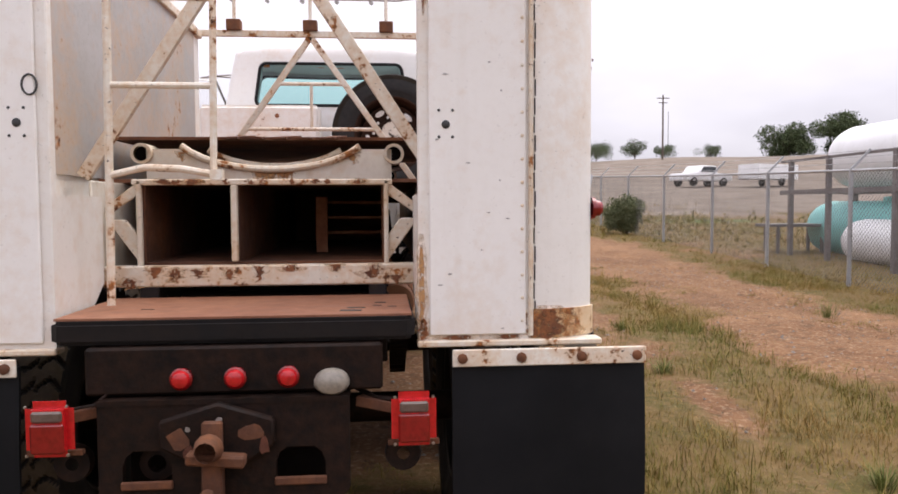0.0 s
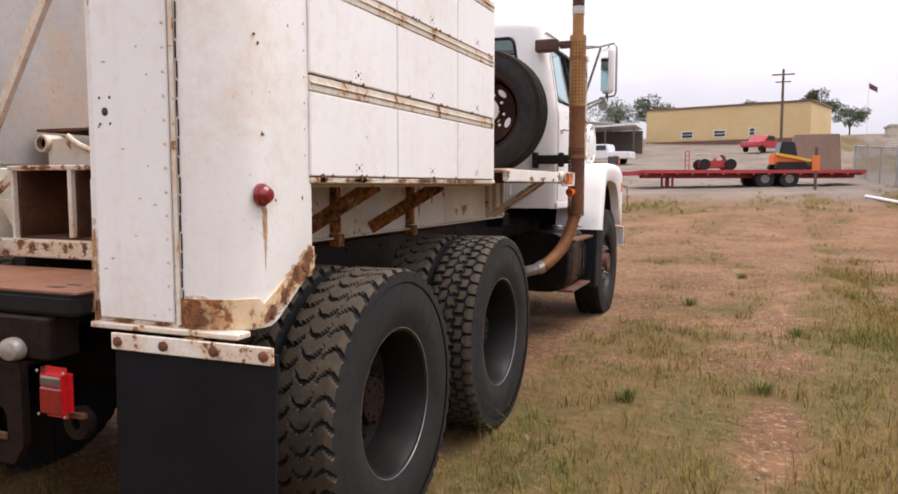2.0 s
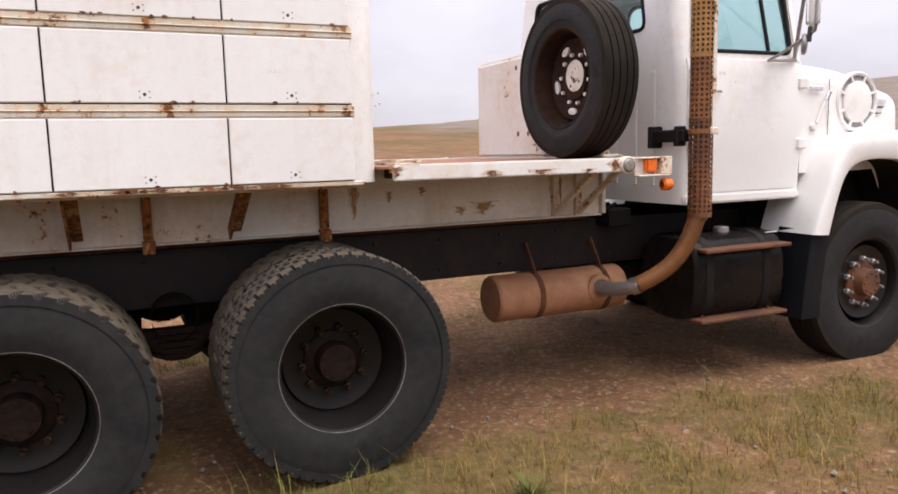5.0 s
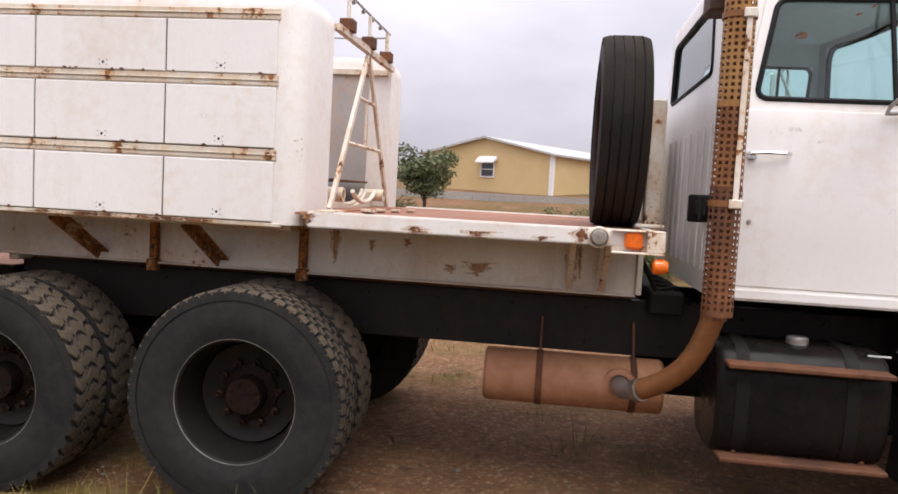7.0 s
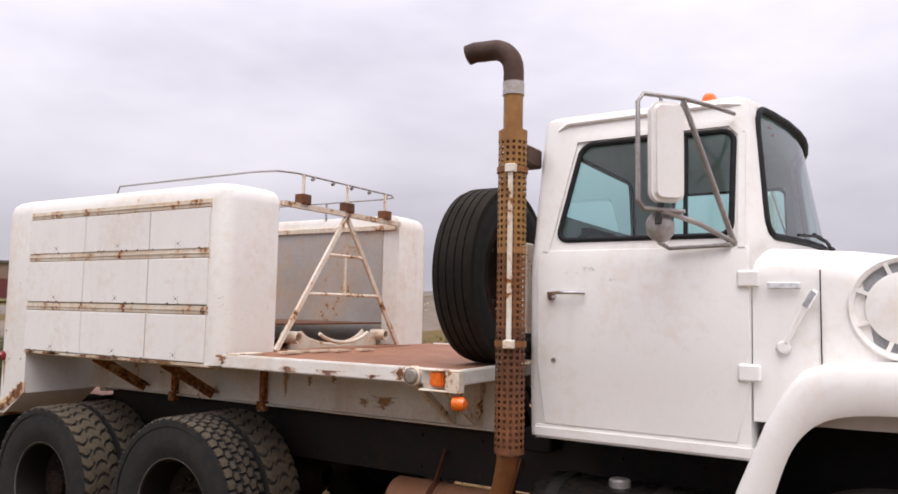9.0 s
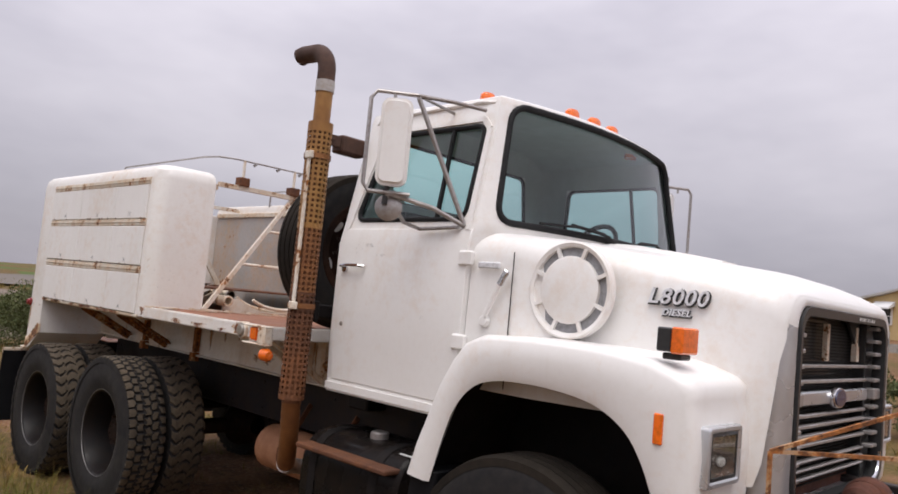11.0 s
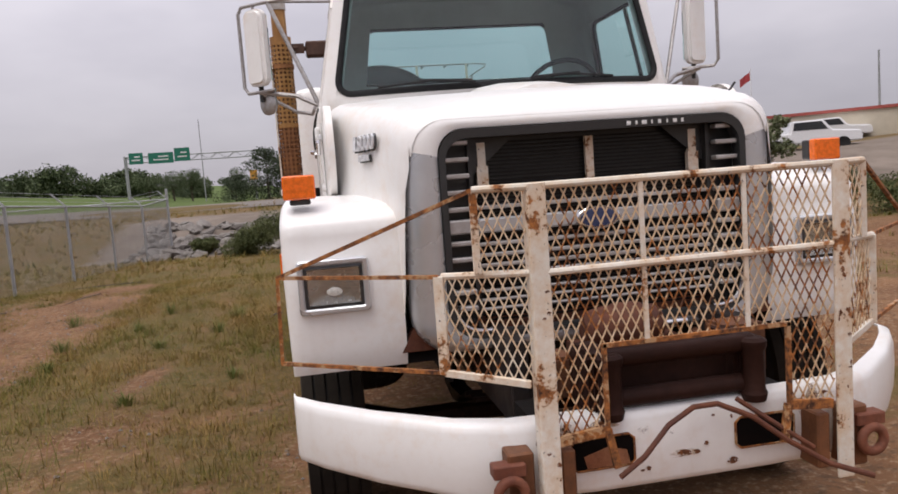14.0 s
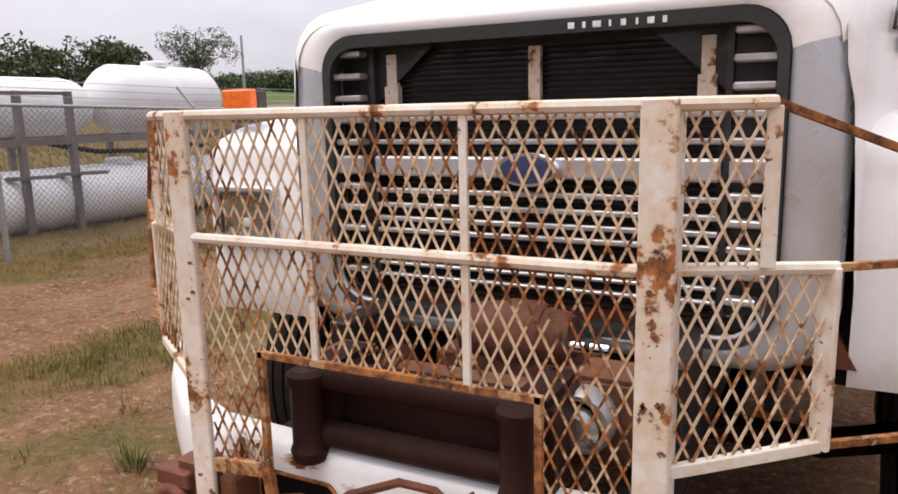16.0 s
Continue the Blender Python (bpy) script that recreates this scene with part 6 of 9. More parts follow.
loft(b, [[(x * k, y, z) for x, z in ((-0.26, z0 - 0.02), (-0.2, z0 + 0.015), (-0.1, z0 + 0.03), (0.1, z0 + 0.03), (0.2, z0 + 0.015), (0.26, z0 - 0.02))] for y, z0, k in ((5.80, 2.06, 1.0), (6.1, 2.04, 1.0), (6.4, 2.0, 0.85), (6.55, 1.975, 0.7))], caps=True)
part("bonnet_bulge", b, M_CAB, bonnet)
# air intake ring on each side of the bonnet
for s in (1, -1):
    b = B()
    c = Vector((s * 0.995, 6.30, 1.778))
    lathe(b, [(s * 0.975, 0.207), (s * 1.004, 0.207), (s * 1.011, 0.199), (s * 1.006, 0.183), (s * 0.985, 0.178)], (0, 6.30, 1.778), "x", 40)
    lathe(b, [(s * 0.975, 0.143), (s * 1.008, 0.143), (s * 1.014, 0.130), (s * 1.016, 0.0)], (0, 6.30, 1.778), "x", 40)
    for k in range(8):
        a = 2 * math.pi * (k + 0.5) / 8
        d = Vector((0, math.cos(a), math.sin(a)))
        beam(b, Vector((s * 1.002, 6.30, 1.778)) + d * 0.138, Vector((s * 1.002, 6.30, 1.778)) + d * 0.188, 0.016, 0.014, (1, 0, 0))
    iv = part("air_intake", b, M_CAB, truck, "round white air intake with eight slots")
    b = B()
    lathe(b, [(s * 0.992, 0.184), (s * 0.992, 0.14)], (0, 6.30, 1.778), "x", 40)
    part("slot_backing", b, M_SLOT, iv)
    b = B()
    beam(b, (s * 1.03, 5.87, 1.63), (s * 1.035, 5.955, 1.80), 0.022, 0.014, (1, 0, 0))
    lathe(b, [(s * 1.01, 0.03), (s * 1.03, 0.025), (s * 1.032, 0)], (0, 5.86, 1.61), "x", 10)
    bevel(b, 0.004, 1)
    ht = part("bonnet_latch", b, M_CAB, truck, "bonnet latch with a chrome end")
    b = B()
    beam(b, (s * 1.036, 5.945, 1.775), (s * 1.036, 5.985, 1.845), 0.03, 0.02, (1, 0, 0))
    bevel(b, 0.006, 1)
    part("catch", b, M_CHROME, ht)
    b = B()
    box(b, *sorted((s * 1.015, s * 1.028)), 5.80, 5.93, 1.85, 1.88)
    bevel(b, 0.005, 1)
    part("cowl_badge", b, M_LETTER, truck)
    # name plate
    ang = math.atan2(0.868 - 0.945, 0.25)

    pl = thing("model_badge", "", "")
    pl.parent = truck
    ux = Vector((-math.sin(radians(17)), s * math.cos(radians(17)), 0))
    uz = ux.cross(Vector((0, 0, 1)))
    pl.matrix_basis = Matrix.Translation((s * 0.853, 6.71, 1.755)) @ Matrix(((ux.x, 0, uz.x, 0), (ux.y, 0, uz.y, 0), (0, 1, 0, 0), (0, 0, 0, 1)))
    for txt, size, dz, mm, fat in (("L8000", 0.085, 0.0, M_LETTER, 0.0), ("DIESEL", 0.034, -0.045, M_LETTER, 0.0), ("L8000", 0.085, 0.0, M_INK, 0.004), ("DIESEL", 0.034, -0.045, M_INK, 0.003)):
        cu = bpy.data.curves.new("lettering", "FONT")
        cu.body, cu.size, cu.align_x = txt, size, "CENTER"
        cu.extrude, cu.bevel_depth, cu.shear = 0.003 if fat else 0.008, 0.0012, 0.25
        cu.space_character = 1.1
        cu.offset = fat
        lt = new("lettering", cu)
        dg = bpy.context.evaluated_depsgraph_get()
        me = bpy.data.meshes.new_from_object(lt.evaluated_get(dg))
        bpy.data.objects.remove(lt)
        me.materials.clear()
        me.materials.append(mm)
        lo = new("lettering", me)
        lo.parent = pl
        lo.matrix_basis = Matrix.Translation((0.003 if fat else 0, dz - (0.003 if fat else 0), 0.008 if fat else 0.012))

def turn_in(b, s):
    """Turns a mirror towards the driver."""
    bmesh.ops.rotate(b, cent=(s * 1.314, 5.50, 0), matrix=Matrix.Rotation(radians(-45 if s > 0 else 15), 3, "Z"), verts=b.verts)


# front wings
def smooth_line(pts, n):
    """A smooth curve through the points, cut into n even steps."""
    fine = []
    for i in range(len(pts) - 1):
        p0, p1, p2, p3 = (np.array(pts[max(0, min(len(pts) - 1, i + k))]) for k in (-1, 0, 1, 2))
        for t in np.arange(0, 1, 0.1):
            fine.append(0.5 * (2 * p1 + (p2 - p0) * t + (2 * p0 - 5 * p1 + 4 * p2 - p3) * t * t + (3 * p1 - p0 - 3 * p2 + p3) * t ** 3))
    fine = np.array(fine + [np.array(pts[-1])])
    d = np.concatenate(([0], np.cumsum(np.linalg.norm(np.diff(fine, axis=0), axis=1))))
    return [(float(np.interp(v, d, fine[:, 0])), float(np.interp(v, d, fine[:, 1]))) for v in np.linspace(0, d[-1], n + 1)]


for s in (1, -1):
    b = B()
    top = [(5.655, 0.905), (5.70, 1.05), (5.75, 1.17), (5.81, 1.32), (5.875, 1.44), (5.94, 1.525), (6.03, 1.56), (6.3, 1.572), (6.6, 1.568), (6.82, 1.545), (6.94, 1.505), (6.985, 1.465), (6.988, 1.448), (6.975, 1.43), (6.985, 1.38), (7.0, 1.25), (6.995, 1.05), (6.985, 0.95), (6.965, 0.90)]
    # skin from the arch out to the outline, with rounded shoulders towards the bonnet
    from itertools import accumulate
    seg = [0.0] + list(accumulate(math.dist(a, c) for a, c in zip(top, top[1:])))

    def along(f):
        d = f * seg[-1]
        for k in range(len(seg) - 1):
            if d <= seg[k + 1] + 1e-9:
                t = (d - seg[k]) / (seg[k + 1] - seg[k])
                return (top[k][0] + (top[k + 1][0] - top[k][0]) * t, top[k][1] + (top[k + 1][1] - top[k][1]) * t)
        return top[-1]

    N = 48
    arch_d = smooth_line([(5.80, 0.895), (5.865, 1.12), (5.92, 1.25), (6.0, 1.335), (6.11, 1.374), (6.28, 1.385), (6.45, 1.377), (6.60, 1.350), (6.72, 1.285), (6.795, 1.19), (6.85, 1.07), (6.905, 0.96), (6.945, 0.895)], N)
    rim = [along(i / N) for i in range(N + 1)]
    rows = []
    for x, mode in ((1.12, "in"), (1.218, "a0"), (1.232, "a1"), (1.236, "m"), (1.232, "e0"), (1.220, "e1"), (1.198, "e3"), (1.165, "e2"), (0.78, "e2")):
        r = []
        for (ya, za), (yo, zo) in zip(arch_d, rim):
            cy, cz = 6.35, 1.15
            k = {"in": 0.0, "a0": 0.0, "a1": 0.16, "m": 0.55, "e0": 0.86, "e1": 0.95, "e3": 0.985, "e2": 1.0}[mode]
            if mode == "in":
                k = 0.55 * max(0.0, min(1.0, (6.25 - ya) / 0.3))
            xx = x
            if mode in ("a0", "a1", "m", "e0", "e1", "e3"):
                xx = x - 0.05 * max(0.0, (za - 1.2)) - 0.06 * max(0.0, (ya - 6.7))
            r.append((s * xx, ya + (yo - ya) * k, za + (zo - za) * k))
        rows.append(r)
    loft(b, rows, caps=False, ring=False)
    wing = part("front_wing", b, M_CAB, truck, "white front wing over the wheel", sharp=60)
    b = B()
    well = [(r[1], r[2]) for r in rows[0]]
    loft(b, [[(s * 1.12, y, z) for y, z in well], [(s * 0.62, y, z) for y, z in well]], caps=False, ring=False)
    box(b, *sorted((s * 0.60, s * 0.62)), 5.70, 6.95, 0.80, 1.45)
    part("wheel_well", b, M_BLACK, wing)
    b = B()
    box(b, *sorted((s * 1.21, s * 1.238)), 6.845, 6.88, 1.265, 1.37)
    bevel(b, 0.004, 1)
    part("side_reflector", b, M_AMBER, wing)
    # turn lamp on a foot
    b = B()
    box(b, *sorted((s * 1.078, s * 1.203)), 6.87, 6.915, 1.575, 1.668)
    bevel(b, 0.006, 1)
    tl = part("turn_lamp", b, M_AMBER, truck, "orange box turn lamp on the wing")
    b = B()
    box(b, *sorted((s * 1.082, s * 1.199)), 6.815, 6.869, 1.58, 1.664)
    box(b, *sorted((s * 1.10, s * 1.18)), 6.83, 6.90, 1.553, 1.576)
    bevel(b, 0.005, 1)
    part("lamp_back", b, M_INK, tl)
    # headlamp: one pressed frame, a dark rim, a shallow reflector with its bulb
    hx, hz = s * 1.042, 1.2425
    def rounded(w, h, r, y):
        pts = []
        for cx, cz, a0 in ((w - r, h - r, 0), (r - w, h - r, 90), (r - w, r - h, 180), (w - r, r - h, 270)):
            pts += [(hx + cx + r * math.cos(radians(a0 + 22.5 * i)), y, hz + cz + r * math.sin(radians(a0 + 22.5 * i))) for i in range(5)]
        return pts
    b = B()
    loft(b, [rounded(0.134, 0.103, 0.014, 6.960), rounded(0.134, 0.103, 0.014, 7.004), rounded(0.129, 0.098, 0.012, 7.010), rounded(0.117, 0.087, 0.009, 7.010), rounded(0.111, 0.081, 0.007, 7.004), rounded(0.111, 0.081, 0.007, 6.960)], caps=False)
    hl = part("headlamp", b, M_SHELL, truck, "square headlamp in a silver frame")
    hl.location.y = 0.012
    b = B()
    loft(b, [rounded(0.1108, 0.0808, 0.007, 6.960), rounded(0.1108, 0.0808, 0.007, 7.003), rounded(0.100, 0.070, 0.005, 7.006), rounded(0.098, 0.068, 0.005, 6.960)], caps=False)
    part("lamp_rim", b, M_INK, hl)
    b = B()
    loft(b, [rounded(0.0982, 0.0682, 0.006, 7.001), rounded(0.090, 0.060, 0.010, 6.9985), rounded(0.068, 0.046, 0.016, 6.996), rounded(0.040, 0.030, 0.018, 6.9945), rounded(0.012, 0.010, 0.008, 6.994)], caps=False)
    b.verts.ensure_lookup_table()
    b.faces.new(b.verts[-20:])
    part("reflector", b, M_REFLECT, hl)
    b = B()
    lathe(b, [(-0.002, 0.030), (0.0035, 0.029), (0.005, 0.024), (0.0058, 0.0)], (hx, 6.9955, hz - 0.022), "y", 20)
    bmesh.ops.scale(b, vec=(1.0, 1, 0.55), verts=b.verts, space=Matrix.Translation((0, 0, -(hz - 0.022))))
    part("bulb", b, M_WHITEMARK, hl, "pale bulb cap in the headlamp")
    b = B()
    box(b, hx - 0.098, hx + 0.098, 7.0022, 7.0042, hz - 0.068, hz + 0.068)
    part("lens", b, M_LENS, hl).visible_shadow = False
    # wing mirror on its tube frame
    b = B()
    outline = []
    for cx, cz, a0 in ((1.344, 2.57, 0), (1.284, 2.57, 90), (1.284, 2.24, 180), (1.344, 2.24, 270)):
        outline += [(s * (cx + 0.045 * math.cos(radians(a0 + 18 * i))), cz + 0.045 * math.sin(radians(a0 + 18 * i))) for i in range(6)]
    prism(b, outline, "y", 5.47, 5.535)
    bevel(b, 0.018, 3, 60)
    turn_in(b, s)
    mr = part("wing_mirror", b, M_CAB, truck, "tall white mirror on a tube frame")
    mr.location.y = -0.04 if s > 0 else 0.0
    b = B()
    box(b, *sorted((s * 1.255, s * 1.373)), 5.464, 5.4698, 2.225, 2.585)
    turn_in(b, s)
    part("mirror_glass", b, M_MIRROR, mr)
    b = B()
    ou = Vector((1.409, 5.413, 0)) if s > 0 else Vector((-1.388, 5.64, 0))
    iu = Vector((1.235, 5.555, 0)) if s > 0 else Vector((-1.215, 5.52, 0))
    at_h = lambda p, z: (p.x, p.y, z)
    mid = ou.lerp(iu, 0.5)
    tube(b, [at_h(iu, 2.165), at_h(ou.lerp(iu, 0.12), 2.165), at_h(ou, 2.20), at_h(ou, 2.61), at_h(ou.lerp(iu, 0.12), 2.645), at_h(iu, 2.645)], 0.010, 8)
    tube(b, [at_h(iu, 2.645), (s * 1.05, 5.63, 2.65), (s * 0.91, 5.70, 2.64)], 0.010, 8)
    tube(b, [at_h(iu, 2.645), (s * 0.88, 5.45, 2.66)], 0.008, 8)
    tube(b, [at_h(iu, 2.635), (s * 1.005, 5.71, 2.05)], 0.012, 8)
    tube(b, [at_h(mid, 2.165), (s * 1.12, 5.60, 2.12), (s * 1.005, 5.71, 2.05)], 0.012, 8)
    tube(b, [at_h(mid, 2.16), (s * 1.13, 5.42, 2.05), (s * 1.04, 5.44, 2.03), (s * 1.03, 5.70, 2.04)], 0.010, 8)
    tube(b, [at_h(mid, 2.645), at_h(mid, 2.61)], 0.008, 8)
    part("mirror_frame", b, M_GREYMET, mr)
    b = B()
    lathe(b, [(-0.012, 0.0), (-0.012, 0.062), (0.004, 0.066), (0.014, 0.05), (0.022, 0)], (s * 1.314, 5.455, 2.10), "y", 24)
    turn_in(b, s)
    part("round_mirror", b, M_GREYMET, mr)
    b = B()
    tube(b, [(s * 1.315, 5.47, 2.11), (s * 1.315, 5.48, 2.20)], 0.014, 8)
    part("pivot", b, M_INK, mr)

# grille shell
def round_rect(w, z0, z1, r_top, r_bot, y, n=6):
    lp = []
    for cx, cz, r, a0 in ((w - r_top, z1 - r_top, r_top, 0), (-(w - r_top), z1 - r_top, r_top, 90), (-(w - r_bot), z0 + r_bot, r_bot, 180), (w - r_bot, z0 + r_bot, r_bot, 270)):
        for i in range(n + 1):
            a = radians(a0 + 90 * i / n)
            lp.append((cx + r * math.cos(a), y, cz + r * math.sin(a)))
    return lp


b = B()
loft(b, [round_rect(0.762, 0.945, 1.868, 0.13, 0.16, 6.98), round_rect(0.755, 0.95, 1.864, 0.13, 0.16, 7.08), round_rect(0.73, 0.96, 1.85, 0.12, 0.15, 7.125), round_rect(0.66, 0.985, 1.825, 0.11, 0.14, 7.145), round_rect(0.625, 1.005, 1.805, 0.10, 0.13, 7.135), round_rect(0.618, 1.01, 1.80, 0.10, 0.13, 7.0)], caps=False)
shell_f = part("grille_shell", b, M_SHELL, truck, "dull silver grille surround", sharp=60)
shell_f.location = (0.0, -0.04, -0.008)
shell_f.data.materials.append(M_CAB)
for q in shell_f.data.polygons:
    if q.center.z > 1.60 + 0.9 * (7.13 - q.center.y):
        q.material_index = 1
b = B()
loft(b, [round_rect(0.622, 1.008, 1.802, 0.10, 0.13, 7.132), round_rect(0.622, 1.008, 1.802, 0.10, 0.13, 7.15), round_rect(0.598, 1.03, 1.768, 0.085, 0.11, 7.148), round_rect(0.598, 1.03, 1.768, 0.085, 0.11, 7.09), round_rect(0.622, 1.008, 1.802, 0.10, 0.13, 7.132)], caps=False)
part("black_surround", b, M_INK, shell_f)
b = B()
box(b, -0.62, 0.62, 7.0, 7.02, 1.0, 1.80)
box(b, -0.62, -0.49, 6.95, 7.05, 1.03, 1.78)
box(b, 0.49, 0.62, 6.95, 7.05, 1.03, 1.78)
box(b, -0.50, -0.485, 6.95, 7.085, 1.03, 1.78)
box(b, 0.485, 0.50, 6.95, 7.085, 1.03, 1.78)
prism(b, [(-0.485, 1.775), (-0.485, 1.62), (-0.30, 1.775)], "y", 7.042, 7.056)
prism(b, [(0.485, 1.775), (0.485, 1.62), (0.30, 1.775)], "y", 7.042, 7.056)
part("grille_back", b, M_INK, shell_f)
b = B()
for z in np.arange(1.05, 1.76, 0.0145):
    box(b, -0.46, 0.46, 7.022, 7.036, z, z + 0.006)
part("radiator", b, M_RAD, shell_f, "black radiator core")
for x in (-0.44, 0.0, 0.44):
    b = B()
    box(b, x - 0.016, x + 0.016, 7.04, 7.06, 1.585, 1.75)
    if x:
        box(b, x - 0.022, x + 0.022, 7.04, 7.065, 1.585, 1.66)
    part("radiator_strap", b, M_GUARD, shell_f)
for s in (1, -1):
    for k, z in enumerate((1.123, 1.186, 1.248, 1.311, 1.373, 1.502, 1.566, 1.628, 1.690, 1.753)):
        b = B()
        box(b, *sorted((s * 0.505, s * (0.598 - (0.02 if k in (0, 9) else 0)))), 7.085, 7.13, z - 0.009, z + 0.009)
        bevel(b, 0.004, 1)
        part("side_slat", b, M_SLAT, shell_f)
    b = B()
    box(b, *sorted((s * 0.505, s * 0.605)), 7.085, 7.132, 1.409, 1.463)
    bevel(b, 0.006, 1)
    part("wide_slat", b, M_SLAT, shell_f)
    b = B()
    tube(b, [(s * 0.598, 7.14, 1.16)] + [(s * (0.498 + 0.1 * math.cos(radians(a))), 7.14, 1.135 - 0.1 * math.sin(radians(a))) for a in (0, 22, 45, 67, 90)] + [(s * 0.46, 7.14, 1.035)], 0.010, 8)
    part("chrome_hook", b, M_CHROME, shell_f)
for k, z in enumerate((1.108, 1.143, 1.178, 1.243, 1.278, 1.318, 1.361, 1.502, 1.566)):
    b = B()
    h = 0.007 if k > 2 else 0.005
    box(b, -0.483, 0.483, 7.075, 7.10, z - h, z + h)
    bevel(b, 0.003, 1)
    part("centre_slat", b, M_SLAT, shell_f)
b = B()
box(b, -0.483, 0.483, 7.07, 7.105, 1.405, 1.461)
bevel(b, 0.006, 1)
part("wide_slat", b, M_SHELL, shell_f)
b = B()
loft(b, [[(0.085 * k * math.cos(a), y, 1.43 + 0.042 * k * math.sin(a)) for a in [2 * math.pi * i / 28 for i in range(28)]] for y, k in ((7.10, 1.08), (7.118, 1.08), (7.122, 1.0), (7.122, 0.9))])
em = part("emblem", b, M_CHROME, shell_f)
b = B()
loft(b, [[(0.085 * k * math.cos(a), y, 1.43 + 0.042 * k * math.sin(a)) for a in [2 * math.pi * i / 28 for i in range(28)]] for y, k in ((7.12, 0.9), (7.1255, 0.86), (7.127, 0.4))])
part("emblem_face", b, M_BLUE, em)
for k, w in enumerate((0.016, 0.008, 0.02, 0.006, 0.012, 0.006, 0.016, 0.01)):
    b = B()
    x = -0.13 - 0.032 * k
    box(b, x - w / 2, x + w / 2, 7.1505, 7.152, 1.777, 1.792)
    part("paint_mark", b, M_WHITEMARK, shell_f)
# lower front pan under the grille
b = B()
prism(b, [(-0.80, 0.95), (0.80, 0.95), (0.74, 1.06), (-0.74, 1.06)], "y", 6.93, 6.99)
part("front_pan", b, M_WMOTOR, truck)
b = B()
lathe(b, [(-0.17, 0.0), (-0.17, 0.06), (-0.15, 0.072), (-0.06, 0.08), (0.06, 0.08), (0.12, 0.065), (0.135, 0.045), (0.135, 0)], (0.0, 7.20, 1.01), "x", 24)
lathe(b, [(-0.10, 0.0), (-0.10, 0.082), (-0.08, 0.09), (0.0, 0.09), (0.02, 0.082), (0.02, 0.0)], (0.0, 7.20, 1.01), "x", 24)
box(b, -0.24, 0.18, 7.13, 7.27, 0.90, 0.96)
wm = part("winch_motor", b, M_WMOTOR, truck, "rust-red winch motor")
for x in (-0.21, -0.27):
    b = B()
    lathe(b, [(x, 0.0), (x, 0.018), (x + 0.045, 0.018), (x + 0.045, 0.0)], (0, 7.23, 1.005), "x", 12)
    part("fitting", b, M_CHROME, wm)

# bumper
def bumper_section(x, y, z0, z1):
    return [(x, y, z0), (x, y + 0.016, z0 + 0.008), (x, y + 0.024, z0 + 0.028), (x, y + 0.030, (z0 + z1) / 2), (x, y + 0.026, z1 - 0.03), (x, y + 0.016, z1 - 0.008), (x, y, z1), (x, y - 0.05, z1), (x, y - 0.05, z1 - 0.008), (x, y - 0.008, z1 - 0.012), (x, y - 0.008, z0 + 0.012), (x, y - 0.05, z0 + 0.008), (x, y - 0.05, z0)]


b = B()
plan = [(-1.225, 7.10), (-1.215, 7.15), (-1.13, 7.26), (-0.95, 7.44), (-0.72, 7.62), (-0.56, 7.685), (-0.3, 7.70), (0.0, 7.70), (0.3, 7.70), (0.56, 7.685), (0.72, 7.62), (0.95, 7.44), (1.13, 7.26), (1.215, 7.15), (1.225, 7.10)]
loft(b, [bumper_section(x, y, 0.61 + 0.04 * max(0, abs(x) - 0.5), 0.862) for x, y in plan])
bmp = part("bumper", b, M_CAB, truck, "white swept-back steel bumper", sharp=50)
# tow openings: uncut bumper, the shade inside painted as flat near-black plates
for x in (-0.263, 0.287):
    b = B()
    prism(b, [(x - 0.103, 0.712), (x - 0.085, 0.697), (x + 0.085, 0.697), (x + 0.103, 0.712), (x + 0.103, 0.782), (x + 0.085, 0.797), (x - 0.085, 0.797), (x - 0.103, 0.782)], "y", 7.72, 7.7355)
    part("tow_opening_shade", b, M_HOLESHADE, bmp, "near-black plate painted as the shade of a tow opening with a rusty rim")
    b = B()
    rim = [(x - 0.103, 0.712), (x - 0.085, 0.697), (x + 0.085, 0.697), (x + 0.103, 0.712), (x + 0.103, 0.782), (x + 0.085, 0.797), (x - 0.085, 0.797), (x - 0.103, 0.782)]
    tube(b, [(u, 7.734, v) for u, v in rim], 0.004, 6, closed=True)
    part("opening_rim", b, M_ROD, bmp)
b = B()
prism(b, [(0.20, 0.702), (0.34, 0.702), (0.35, 0.742), (0.27, 0.764), (0.21, 0.747)], "y", 7.72, 7.7365)
part("rusted_hook", b, M_RUSTBAR, bmp)
for k, (u, v, w, tall) in enumerate(((0.445, 0.855, 0.03, 0.13), (0.47, 0.80, 0.025, 0.14), (-0.445, 0.855, 0.03, 0.15), (-0.42, 0.79, 0.03, 0.12), (0.40, 0.85, 0.02, 0.05), (-0.47, 0.72, 0.025, 0.08))):
    stain(bmp, "y+", 7.7225, u, v, w, tall, 1900 + k, M_STAIN if k % 2 else M_BLOTCH, k % 2 == 1)
for k in range(7):
    r = random.Random(1100 + k)
    stain(bmp, "y+", 7.7335, r.uniform(-0.3, 0.3), r.uniform(0.66, 0.82), r.uniform(0.006, 0.02), r.uniform(0.005, 0.014), 1150 + k, M_RUST, False, "chip")
